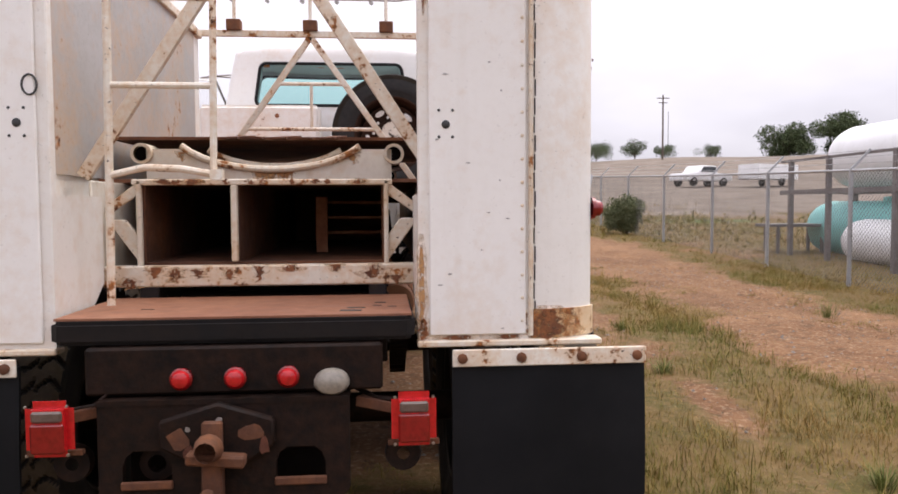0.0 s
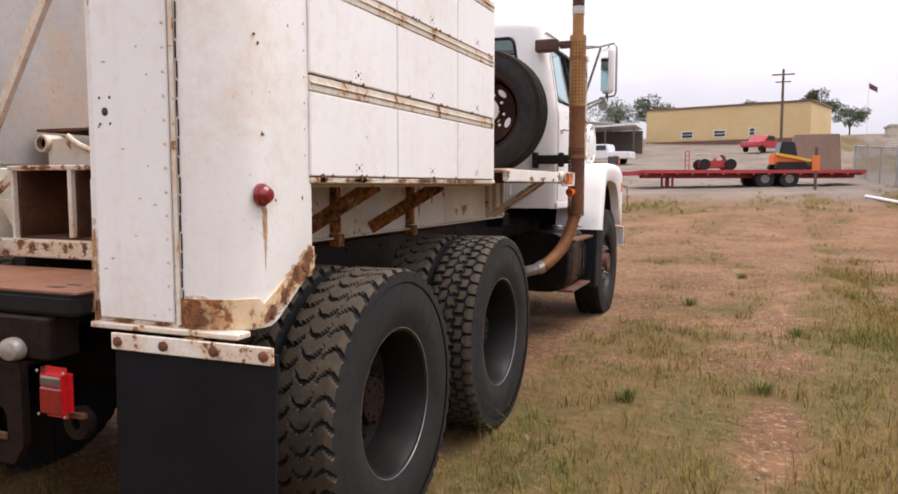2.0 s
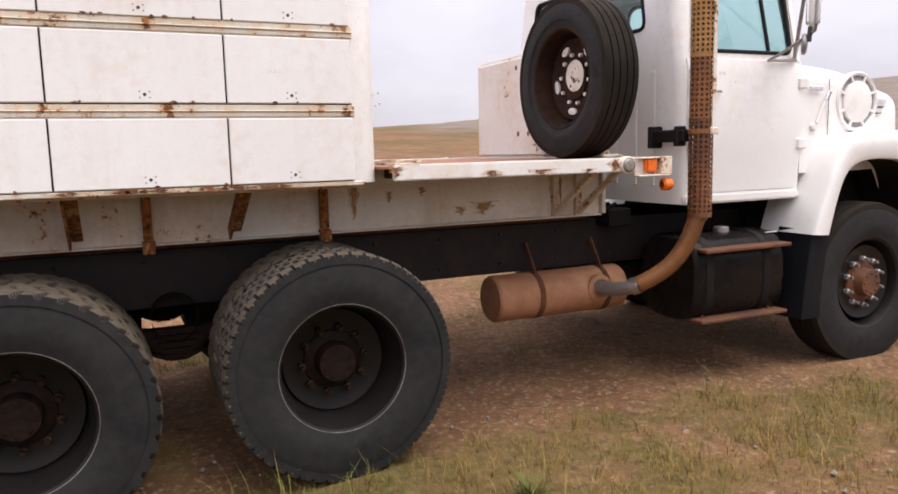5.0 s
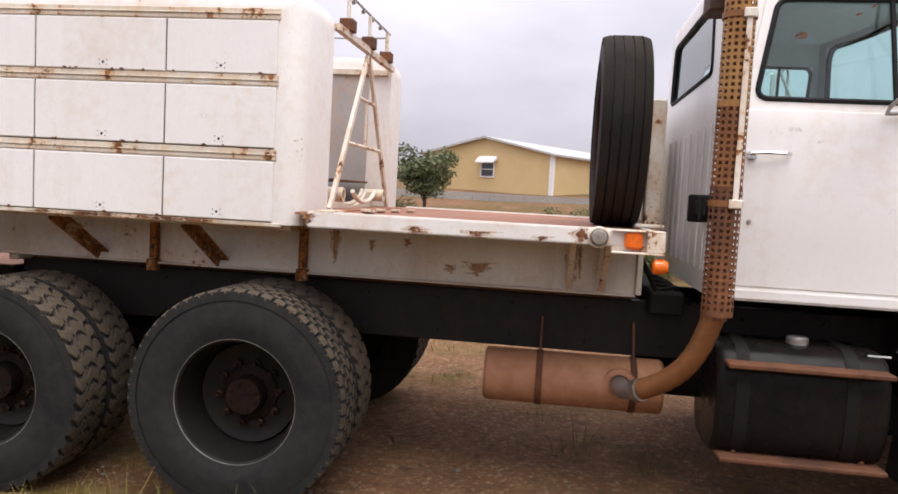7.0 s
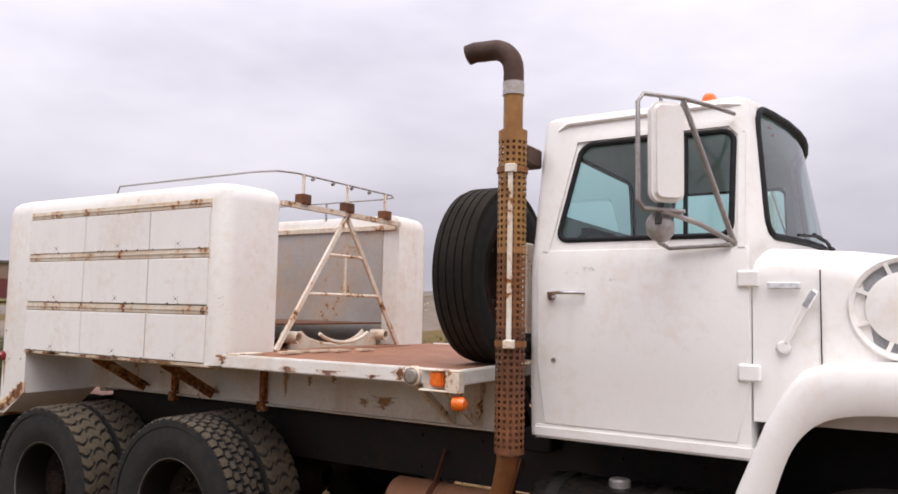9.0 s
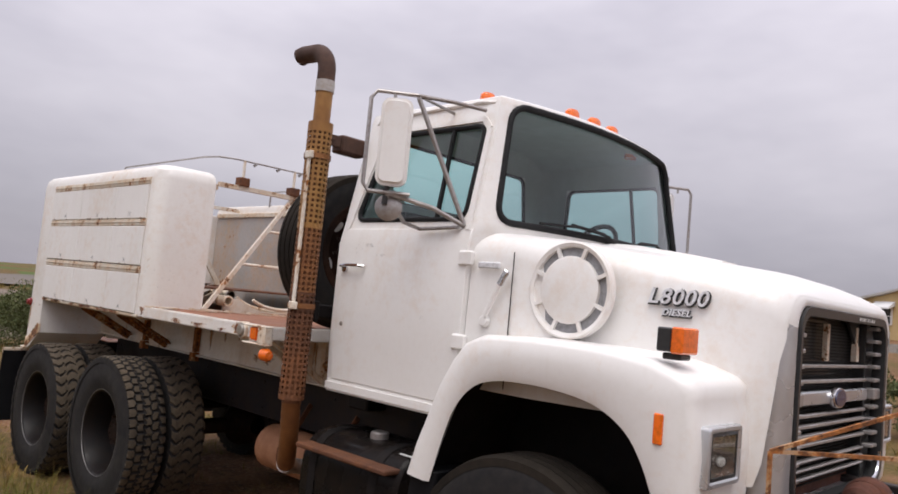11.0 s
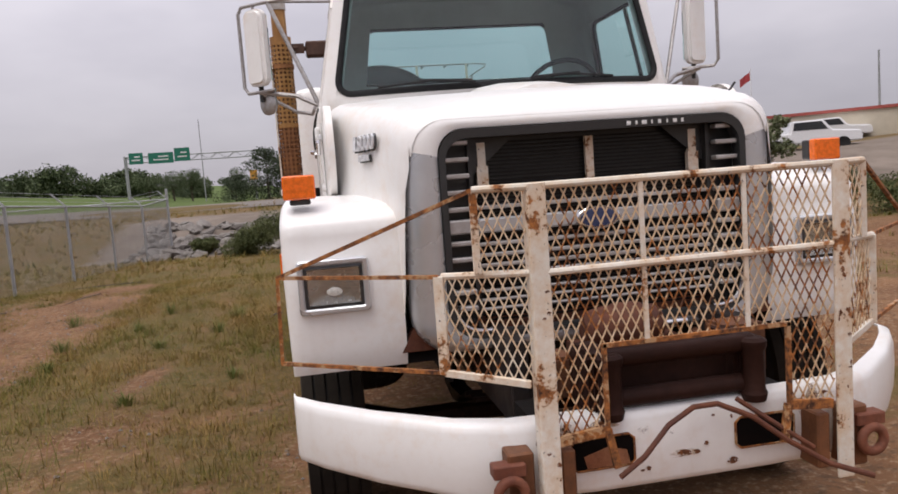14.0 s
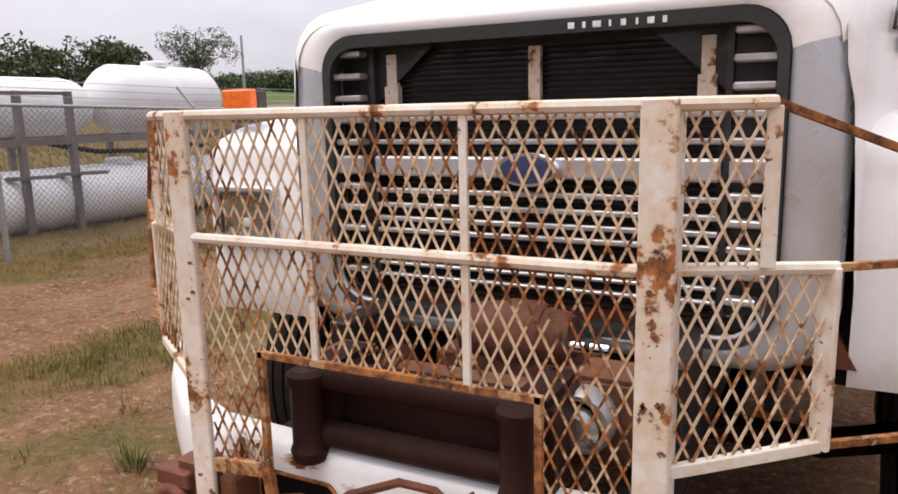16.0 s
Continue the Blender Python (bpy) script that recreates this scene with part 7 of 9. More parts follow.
for s in (1, -1):
    b = B()
    box(b, *sorted((s * 0.36, s * 0.46)), 7.2, 7.68, 0.70, 0.82)
    part("bumper_arm", b, M_BLACK, bmp)

M_FAIR = rough_mat("fairlead_iron", (0.030, 0.013, 0.010), (0.055, 0.024, 0.017), 10, 0.55, 0.1, 0.4, c=(0.018, 0.010, 0.008))
# winch behind the opening of the guard
b = B()
box(b, -0.19, 0.205, 7.60, 7.64, 0.86, 1.03)
fl = part("fairlead", b, M_FAIR, truck, "dark brown roller fairlead")
for x in (-0.24, 0.255):
    b = B()
    box(b, x - 0.05, x + 0.05, 7.50, 7.70, 0.84, 1.045)
    bevel(b, 0.015, 2)
    part("cheek_plate", b, M_FAIR, fl)
for z, r in ((1.03, 0.03), (0.90, 0.03)):
    b = B()
    tube(b, [(-0.24, 7.70, z), (0.25, 7.70, z)], r, 14)
    part("roller", b, M_FAIR, fl)
for x in (-0.235, 0.25):
    b = B()
    lathe(b, [(0.845, 0.0), (0.845, 0.036), (0.87, 0.042), (0.885, 0.036), (1.01, 0.036), (1.022, 0.043), (1.04, 0.043), (1.05, 0.03), (1.05, 0.0)], (x, 7.725, 0), "z", 16)
    part("roller", b, M_FAIR, fl)
b = B()
lathe(b, [(-0.20, 0.10), (-0.19, 0.10), (-0.185, 0.06), (0.185, 0.06), (0.19, 0.10), (0.20, 0.10)], (0, 7.45, 0.93), "x", 24)
box(b, -0.42, -0.26, 7.38, 7.52, 0.86, 1.04)
box(b, 0.28, 0.40, 7.38, 7.52, 0.86, 1.0)
bevel(b, 0.02, 2, 60)
part("winch", b, M_RUST, truck, "rusty winch drum")
b = B()
lathe(b, [(-0.07, 0.0), (-0.07, 0.05), (-0.05, 0.068), (0.02, 0.068), (0.035, 0.06), (0.035, 0.05), (0.01, 0.047)], (-0.30, 7.54, 0.96), "y", 20)
wl_body = part("work_lamp", b, M_GREYMET, truck, "round grey work lamp by the winch")
b = B()
lathe(b, [(0.0, 0.045), (0.02, 0.045), (0.03, 0.03), (0.03, 0)], (-0.30, 7.565, 0.952), "y", 16)
part("lens", b, M_REFLECT, wl_body)
b = B()
tube(b, [(0.27, 7.82, 0.70), (0.20, 7.84, 0.76), (0.10, 7.80, 0.83), (0.0, 7.77, 0.865), (-0.08, 7.77, 0.865), (-0.18, 7.80, 0.82), (-0.28, 7.82, 0.74), (-0.40, 7.86, 0.66), (-0.52, 7.90, 0.62)], 0.009, 8)
tube(b, [(-0.15, 7.76, 0.87), (-0.24, 7.80, 0.80), (-0.36, 7.84, 0.71)], 0.008, 8)
part("winch_cable", b, M_WMOTOR, truck, "rusty winch cable slung over the bumper")

# ---- brush guard ----
GY = 7.806
guard = thing("brush_guard", "", "")
guard.parent = truck
tagged(guard, "welded brush guard of chipped white bars and expanded mesh")
for s in (1, -1):
    b = B()
    box(b, *sorted((s * 0.456 - 0.008, s * 0.512 - 0.008)), GY, GY + 0.012, 0.585, 1.592)
    box(b, *sorted((s * 0.504 - 0.008, s * 0.512 - 0.008)), GY - 0.05, GY, 0.585, 1.592)
    bevel(b, 0.003, 1)
    part("post", b, M_GUARD, guard)
    for k in range(14 if s < 0 else 8):
        r = random.Random(900 + k + 50 * s)
        z = r.triangular(0.65, 1.45, 1.15) if s < 0 else r.uniform(0.62, 1.5)
        stain(guard, "y+", GY + 0.012, s * r.uniform(0.461, 0.507) - 0.008, z, r.uniform(0.004, 0.018), r.uniform(0.004, 0.02), 950 + k, M_BLOTCH, False, "chip")
    b = B()
    box(b, *sorted((s * 0.40, s * 0.445)), 7.70, GY, 0.62, 0.80)
    box(b, *sorted((s * 0.52, s * 0.60)), 7.70, 7.78, 0.60, 0.80)
    bevel(b, 0.006, 1)
    part("post_foot", b, M_STACKLOW, guard)
    b = B()
    tube(b, [tuple(p) for p in arc((s * 0.60, 7.80, 0.69), 0.04, 0, 345, 16, ((1, 0, 0), (0, 0, 1)))], 0.017, 8, closed=True)
    box(b, *sorted((s * 0.55, s * 0.65)), 7.745, 7.80, 0.735, 0.775)
    bevel(b, 0.004, 1)
    part("tow_shackle", b, M_HOOK, guard)
b = B()
tube(b, [(-0.640, 7.725, 1.582), (-0.515, GY, 1.582), (0.505, GY, 1.582), (0.640, 7.725, 1.582)], 0.011, 8)
part("top_bar", b, M_TRIMRUST, guard)
b = B()
tube(b, [(-0.735, 7.65, 1.328), (-0.515, GY - 0.03, 1.333), (-0.45, GY + 0.004, 1.333), (0.45, GY + 0.004, 1.333), (0.515, GY - 0.03, 1.333), (0.735, 7.65, 1.328)], 0.011, 8)
part("middle_bar", b, M_GUARD, guard)
for x in (-0.171, 0.158):
    b = B()
    box(b, x - 0.007, x + 0.007, GY - 0.004, GY + 0.004, 1.10, 1.578)
    part("upright", b, M_GUARD, guard)
b = B()
beam(b, (-0.309, GY, 1.10), (0.301, GY, 1.10), 0.014, 0.013)
for s in (1, -1):
    beam(b, (s * 0.300 - 0.004, GY, 1.106), (s * 0.300 - 0.004, GY, 0.84), 0.013, 0.014, (0, 1, 0))
    beam(b, (s * 0.30, GY, 0.845), (s * 0.45, GY, 0.83), 0.018, 0.03)
    beam(b, (s * 0.298, GY + 0.002, 0.85), (s * 0.275, GY + 0.01, 0.73), 0.022, 0.016, (0, 1, 0))
part("opening_frame", b, M_ROD, guard)
for s in (1, -1):
    b = B()
    a, c = Vector((s * 0.640, 7.725, 0)), Vector((s * 0.736 + 0.01, 7.652, 0))
    beam(b, (a.x, a.y, 1.335), (a.x, a.y, 1.578), 0.022, 0.014, (0, 1, 0))
    beam(b, (c.x, c.y, 1.028), (c.x, c.y, 1.330), 0.034, 0.012, (0.55, 0.75, 0))
    beam(b, (s * 0.515, GY - 0.02, 1.005), (c.x, c.y, 1.034), 0.016, 0.022)
    bevel(b, 0.002, 1)
    part("wing_frame", b, M_GUARD, guard)
    R1, R2 = (s * 1.236, 7.238, 1.32), (s * 1.245, 7.244, 1.023)
    for p, q in (((s * 0.640, 7.725, 1.582), R1), (R1, R2), (R2, (c.x, c.y, 1.034)), (R1, (c.x, c.y, 1.328))):
        b = B()
        beam(b, p, q, 0.012, 0.012)
        part("side_rod", b, M_ROD, guard)


def expanded(b, P, ux, uz, w, h, dw=0.031, dh=0.062, cut=None, wire=0.0042):
    """Expanded metal: two families of slanted strands, kept inside a rectangle w by h (less the cut)."""
    P, ux, uz = Vector(P), Vector(ux).normalized(), Vector(uz).normalized()
    up = ux.cross(uz)
    k = dh / dw
    for sg in (1, -1):
        c = -h / k - dw if sg > 0 else 0.0
        while c < w + h / k + dw:
            # the strand x = c + sg * z / k
            steps = []
            z0, z1 = 0.0, h
            xa, xb = c, c + sg * h / k
            lo, hi = 0.0, 1.0
            if xb != xa:
                t0, t1 = sorted(((0 - xa) / (xb - xa), (w - xa) / (xb - xa)))
                lo, hi = max(lo, t0), min(hi, t1)
            parts = [(lo, hi)]
            if cut and hi > lo:
                cx0, cx1, cz1 = cut
                t0, t1 = sorted(((cx0 - xa) / (xb - xa), (cx1 - xa) / (xb - xa)))
                t1 = min(t1, cz1 / h)
                t0 = max(t0, 0.0)
                if t1 > t0:
                    parts = [(lo, min(hi, t0)), (max(lo, t1), hi)]
            for a, e in parts:
                if e - a > 0.004:
                    pa = P + ux * (xa + (xb - xa) * a) + uz * (h * a)
                    pb = P + ux * (xa + (xb - xa) * e) + uz * (h * e)
                    beam(b, pa + up * (0.001 * sg), pb + up * (0.001 * sg), wire, 0.003, up)
            c += dw


b = B()
expanded(b, (-0.464, GY - 0.004, 0.845), (1, 0, 0), (0, 0, 1), 0.912, 0.735, cut=(0.16, 0.762, 0.25))
part("expanded_mesh", b, M_MESHRUST, guard, "diamond expanded metal with flaking paint", smooth=False)
for s in (1, -1):
    o = Vector((s * 0.512 - 0.008, GY - 0.02, 1.34))
    d = Vector((s * 0.640, 7.725, 1.34)) - o
    b = B()
    expanded(b, o, d, (0, 0, 1), d.length, 0.235)
    o2 = Vector((s * 0.512 - 0.008, GY - 0.02, 1.02))
    d2 = Vector((s * 0.736 + 0.01, 7.652, 1.02)) - o2
    expanded(b, o2, d2, (0, 0, 1), d2.length, 0.305)
    part("expanded_mesh", b, M_MESH, guard, smooth=False)
# black rubber flaps that hang from the wings' rear edges
for s in (1, -1):
    b = B()
    loft(b, [[(s * 0.93, y0, z), (s * 1.20, y0 + 0.01, z), (s * 1.21, y1 + 0.01, z), (s * 1.20, y1 + 0.03, z), (s * 0.93, y1 + 0.02, z)] for z, y0, y1 in ((0.94, 5.66, 5.80), (0.75, 5.635, 5.775), (0.50, 5.60, 5.745), (0.34, 5.585, 5.735))])
    bevel(b, 0.006, 1)
    part("wing_flap", b, M_FLAP, truck, "black rubber flap below the front wing")
    b = B()
    box(b, *sorted((s * 1.0125, s * 1.0145)), 5.998, 6.003, 1.32, 1.93)
    part("bonnet_seam", b, M_GREASE, truck)
# aerial on the bonnet
b = B()
tube(b, [(-0.9, 6.5, 1.9), (-0.95, 6.52, 1.97)], 0.006, 6)
part("aerial_stub", b, M_INK, truck)
# scuffs and small marks on the door, wing and bumper
for k, (u, v, w, tall) in enumerate(((5.0, 1.955, 0.16, 0.04), (4.93, 1.93, 0.07, 0.03), (5.12, 1.90, 0.08, 0.015), (5.47, 1.60, 0.04, 0.035))):
    stain(truck, "x", 1.031, u, v, w, tall, 1700 + k, M_SCUFF, False, "scuff")
for k in range(10):
    r = random.Random(1800 + k)
    u = r.uniform(-0.55, 0.55)
    stain(bmp, "y+", 7.7305, u, r.uniform(0.66, 0.85), r.uniform(0.02, 0.06), r.uniform(0.008, 0.03), 1820 + k, M_BLOTCH if k % 3 == 0 else M_SCUFF, False, "scuff")


# ==== surroundings ====
M_GRASS, nt, p = node_mat("grass_blades")
geo = nt.nodes.new("ShaderNodeNewGeometry")
gr = nt.nodes.new("ShaderNodeValToRGB")
gr.color_ramp.elements[0].position, gr.color_ramp.elements[0].color = 0.0, (0.080, 0.105, 0.020, 1)
gr.color_ramp.elements[1].position, gr.color_ramp.elements[1].color = 1.0, (0.345, 0.215, 0.080, 1)
for pos, c in ((0.3, (0.135, 0.130, 0.026, 1)), (0.6, (0.215, 0.150, 0.040, 1))):
    e = gr.color_ramp.elements.new(pos)
    e.color = c
patch = ramp(nt, tex(nt, 0.7, 3), 0.36, 0.62)
nt.links.new(math_node(nt, "ADD", math_node(nt, "MULTIPLY", geo.outputs["Random Per Island"], 0.55), math_node(nt, "MULTIPLY", patch, 0.45)), gr.inputs["Fac"])
nt.links.new(gr.outputs["Color"], p.inputs["Base Color"])
p.inputs["Roughness"].default_value = 0.8
p.inputs["Specular IOR Level"].default_value = 0.2


def leaf_mat(name, a, b):
    m, nt, p = node_mat(name)
    g = nt.nodes.new("ShaderNodeNewGeometry")
    c = mix(nt, g.outputs["Random Per Island"], a, b)
    c = mix(nt, math_node(nt, "MULTIPLY", ramp(nt, tex(nt, 0.8, 3), 0.4, 0.65), 0.5), c, tuple(v * 0.5 for v in a))
    nt.links.new(c, p.inputs["Base Color"])
    p.inputs["Roughness"].default_value = 0.75
    p.inputs["Specular IOR Level"].default_value = 0.25
    return m


M_LEAF = leaf_mat("broad_leaves", (0.045, 0.070, 0.028), (0.12, 0.145, 0.065))
M_YOUNG = leaf_mat("young_leaves", (0.085, 0.105, 0.045), (0.19, 0.20, 0.105))
M_PINE = leaf_mat("pine_foliage", (0.032, 0.046, 0.024), (0.075, 0.095, 0.048))
M_BUSH = leaf_mat("shrub_leaves", (0.060, 0.080, 0.026), (0.15, 0.155, 0.060))
M_LITTER = leaf_mat("straw_litter", (0.07, 0.042, 0.024), (0.25, 0.175, 0.10))
M_WEED = leaf_mat("weed_leaves", (0.085, 0.115, 0.026), (0.19, 0.20, 0.055))
M_BARK = rough_mat("bark", (0.07, 0.05, 0.035), (0.13, 0.10, 0.075), 6, 0.9, 0, 0.6, c=(0.04, 0.03, 0.02))
M_GALVPOST = rough_mat("galvanised_pipe", (0.34, 0.35, 0.36), (0.45, 0.46, 0.47), 9, 0.5, 0.5, 0.1, c=(0.25, 0.24, 0.23))
M_TANKW = rough_mat("white_tank", (0.74, 0.75, 0.76), (0.82, 0.82, 0.82), 1.2, 0.5, 0, 0.05, c=(0.62, 0.62, 0.60))
M_TANKC = rough_mat("turquoise_tank", (0.16, 0.46, 0.43), (0.24, 0.54, 0.50), 1.5, 0.5, 0, 0.05, c=(0.12, 0.36, 0.34))
M_STAND = rough_mat("grey_stand_steel", (0.16, 0.15, 0.15), (0.24, 0.23, 0.22), 5, 0.7, 0.2, 0.2, c=(0.12, 0.08, 0.06))
M_YELLOW = rough_mat("yellow_cladding", (0.56, 0.41, 0.20), (0.62, 0.47, 0.24), 0.5, 0.75, 0, 0.1, c=(0.52, 0.38, 0.18))
M_YBASE = rough_mat("brown_base_band", (0.14, 0.075, 0.055), (0.19, 0.10, 0.07), 2, 0.8, 0, 0.2)
M_ROOFL = rough_mat("pale_roof", (0.45, 0.44, 0.42), (0.55, 0.54, 0.52), 1, 0.6, 0.2, 0.1)
M_WIN = plastic("dark_window", (0.03, 0.035, 0.04), 0.1)
M_REDT = rough_mat("red_trailer_paint", (0.34, 0.03, 0.035), (0.45, 0.05, 0.05), 3, 0.5, 0, 0.2, c=(0.24, 0.03, 0.03))
M_REDCAR = plastic("red_car_paint", (0.42, 0.02, 0.03), 0.2)
M_WHCAR = plastic("white_car_paint", (0.78, 0.78, 0.78), 0.2)
M_CATY = rough_mat("machine_yellow", (0.60, 0.36, 0.03), (0.68, 0.42, 0.05), 4, 0.5, 0, 0.1)
M_BRICK = rough_mat("brown_container", (0.23, 0.15, 0.11), (0.29, 0.19, 0.14), 2, 0.8, 0, 0.2, c=(0.19, 0.12, 0.09))
M_BLOCK = rough_mat("concrete_block", (0.30, 0.28, 0.26), (0.38, 0.36, 0.33), 2, 0.9, 0, 0.3, c=(0.24, 0.22, 0.2))
M_ROCK = rough_mat("rubble_rock", (0.17, 0.15, 0.13), (0.27, 0.25, 0.23), 2.2, 0.9, 0, 0.6, c=(0.11, 0.09, 0.075), dist=0.05)
M_ROAD = rough_mat("road_surface", (0.13, 0.108, 0.09), (0.17, 0.145, 0.122), 0.4, 0.95, 0, 0.2, c=(0.11, 0.092, 0.078))
M_GREENSIGN = plastic("green_sign", (0.0, 0.16, 0.095), 0.4)
M_BROWNSIGN = plastic("maroon_sign", (0.13, 0.025, 0.022), 0.4)
M_BLUESIGN = plastic("blue_sign", (0.02, 0.12, 0.42), 0.4)
M_YSIGN = plastic("amber_sign", (0.55, 0.25, 0.02), 0.4)
M_WOOD = rough_mat("pole_wood", (0.10, 0.075, 0.055), (0.16, 0.12, 0.09), 4, 0.9, 0, 0.4, c=(0.07, 0.05, 0.04))
M_ORANGE = plastic("cone_orange", (0.75, 0.16, 0.02), 0.5)
M_HOUSE = rough_mat("cream_wall", (0.52, 0.46, 0.36), (0.58, 0.52, 0.41), 1, 0.8, 0, 0.1, c=(0.45, 0.40, 0.31))
M_TANROOF = rough_mat("dark_roof", (0.10, 0.085, 0.075), (0.14, 0.12, 0.105), 2, 0.8, 0, 0.2)
M_REDROOF = rough_mat("red_roof", (0.30, 0.06, 0.05), (0.36, 0.09, 0.07), 2, 0.8, 0, 0.2)


def G(x, y):
    return ground_z(x, y)


# ---- grass, as stuff ----
rng = np.random.default_rng(5)


def blades(name, n, x0, x1, y0, y1, hmin, hmax, label, width=0.006, thr=0.35, keep=None):
    vs, fs = [], []
    tries = 0
    made = 0
    while made < n and tries < n * 8:
        tries += 1
        x, y = rng.uniform(x0, x1), rng.uniform(y0, y1)
        if keep and keep[0] < x < keep[1] and keep[2] < y < keep[3]:
            continue
        g = grassy(x, y)
        if g < thr + rng.uniform(-0.15, 0.25):
            continue
        if abs(x) < 1.28 and -0.1 < y < 7.4 and rng.uniform() < 0.50:
            continue
        tuft = rng.uniform(0.55, 1.15) * (2.0 if rng.uniform() < 0.06 else 1.0)
        for _ in range(int(rng.integers(5, 12))):
            bx, by = x + rng.normal(0, 0.03), y + rng.normal(0, 0.03)
            z = G(bx, by) - 0.03
            h = rng.uniform(hmin, hmax) * (0.45 + 0.75 * g) * tuft
            a, le = rng.uniform(0, 6.283), rng.uniform(0.15, 1.15) * h
            dx, dy = math.cos(a), math.sin(a)
            wx, wy = -dy * width * 0.5, dx * width * 0.5
            i = len(vs)
            vs += [(bx - wx, by - wy, z), (bx + wx, by + wy, z), (bx + wx * 0.8 + dx * le * 0.35, by + wy * 0.8 + dy * le * 0.35, z + h * 0.6), (bx - wx * 0.8 + dx * le * 0.35, by - wy * 0.8 + dy * le * 0.35, z + h * 0.6), (bx + dx * le, by + dy * le, z + h)]
            fs += [(i, i + 1, i + 2, i + 3), (i + 3, i + 2, i + 4)]
            made += 1
    tagged(new(name, mesh_from(name, vs, fs, M_GRASS)), label, "grass", kind="stuff")


blades("grass", 260000, -2.5, 8.0, -6.0, 12.0, 0.02, 0.10, "dry and green grass tufts on the dirt", 0.0036, 0.30)
blades("weeds", 150000, -9, 14, -16, 30, 0.04, 0.17, "longer yellow grass along the fence", 0.005, 0.36)
blades("far_grass", 50000, -25, 40, -40, 45, 0.08, 0.24, "rough grass further off", 0.018, 0.45, (-4, 10, -9, 16))

blades("dry_stalks", 230, 1.25, 1.9, 0.0, 3.9, 0.10, 0.27, "tall dry stalks growing beside the wheels", 0.003, -1.0)

# small stones on the track, as stuff
vs, fs = [], []
for k in range(2600):
    x, y = rng.uniform(0.5, 7.5), rng.uniform(-4, 13)
    if grassy(x, y) > 0.45:
        continue
    r = rng.uniform(0.006, 0.022)
    z = G(x, y) + 0.045 * noise.noise((x * 0.8, y * 0.8, 0)) + 0.004
    i = len(vs)
    a = rng.uniform(0, 6.28)
    for q in range(4):
        vs.append((x + r * math.cos(a + q * 1.57), y + r * rng.uniform(0.6, 1) * math.sin(a + q * 1.57), z))
    vs.append((x, y, z + r * 0.7))
    fs += [(i, i + 1, i + 4), (i + 1, i + 2, i + 4), (i + 2, i + 3, i + 4), (i + 3, i, i + 4)]
tagged(new("pebbles", mesh_from("pebbles", vs, fs, M_ROCK)), "small pale pebbles on bare dirt", "pebbles", kind="stuff")
# dry litter: bits of straw and leaf lying flat
vs, fs = [], []
for k in range(40000):
    x, y = rng.uniform(0.9, 8.5), rng.uniform(-5, 13)
    l, w, a = rng.uniform(0.004, 0.020), rng.uniform(0.0012, 0.0035), rng.uniform(0, 6.28)
    z = G(x, y) + 0.045 * noise.noise((x * 0.8, y * 0.8, 0)) + 0.02 * noise.noise((x * 2.6, y * 2.6, 5)) + 0.012
    c, s = math.cos(a), math.sin(a)
    t0, t1 = rng.uniform(-0.006, 0.008), rng.uniform(-0.006, 0.008)
    i = len(vs)
    vs += [(x - c * l + s * w, y - s * l - c * w, z + t0), (x - c * l - s * w, y - s * l + c * w, z + t0), (x + c * l - s * w, y + s * l + c * w, z + t1), (x + c * l + s * w, y + s * l - c * w, z + t1)]
    fs.append((i, i + 1, i + 2, i + 3))
tagged(new("litter", mesh_from("litter", vs, fs, M_LITTER)), "bits of straw and dry leaf on the dirt", "litter", kind="stuff")
# a few dry sticks
for x, y, a, l in ((6.0, -3.0, 20, 1.5), (5.0, -4.6, 75, 1.1), (1.6, -0.35, 60, 0.3), (4.7, -6.5, 10, 1.3)):
    b = B()
    d = Vector((math.cos(radians(a)), math.sin(radians(a)), 0))
    tube(b, [Vector((0, 0, 0.02)), d * l * 0.5 + Vector((0.02, 0.03, 0.035)), d * l + Vector((0, 0, 0.02))], [0.012, 0.010, 0.005], 6)
    solid("stick", b, M_WOOD, "dry grey stick lying on the grass", "stick", at=(x, y, G(x, y) + 0.01))


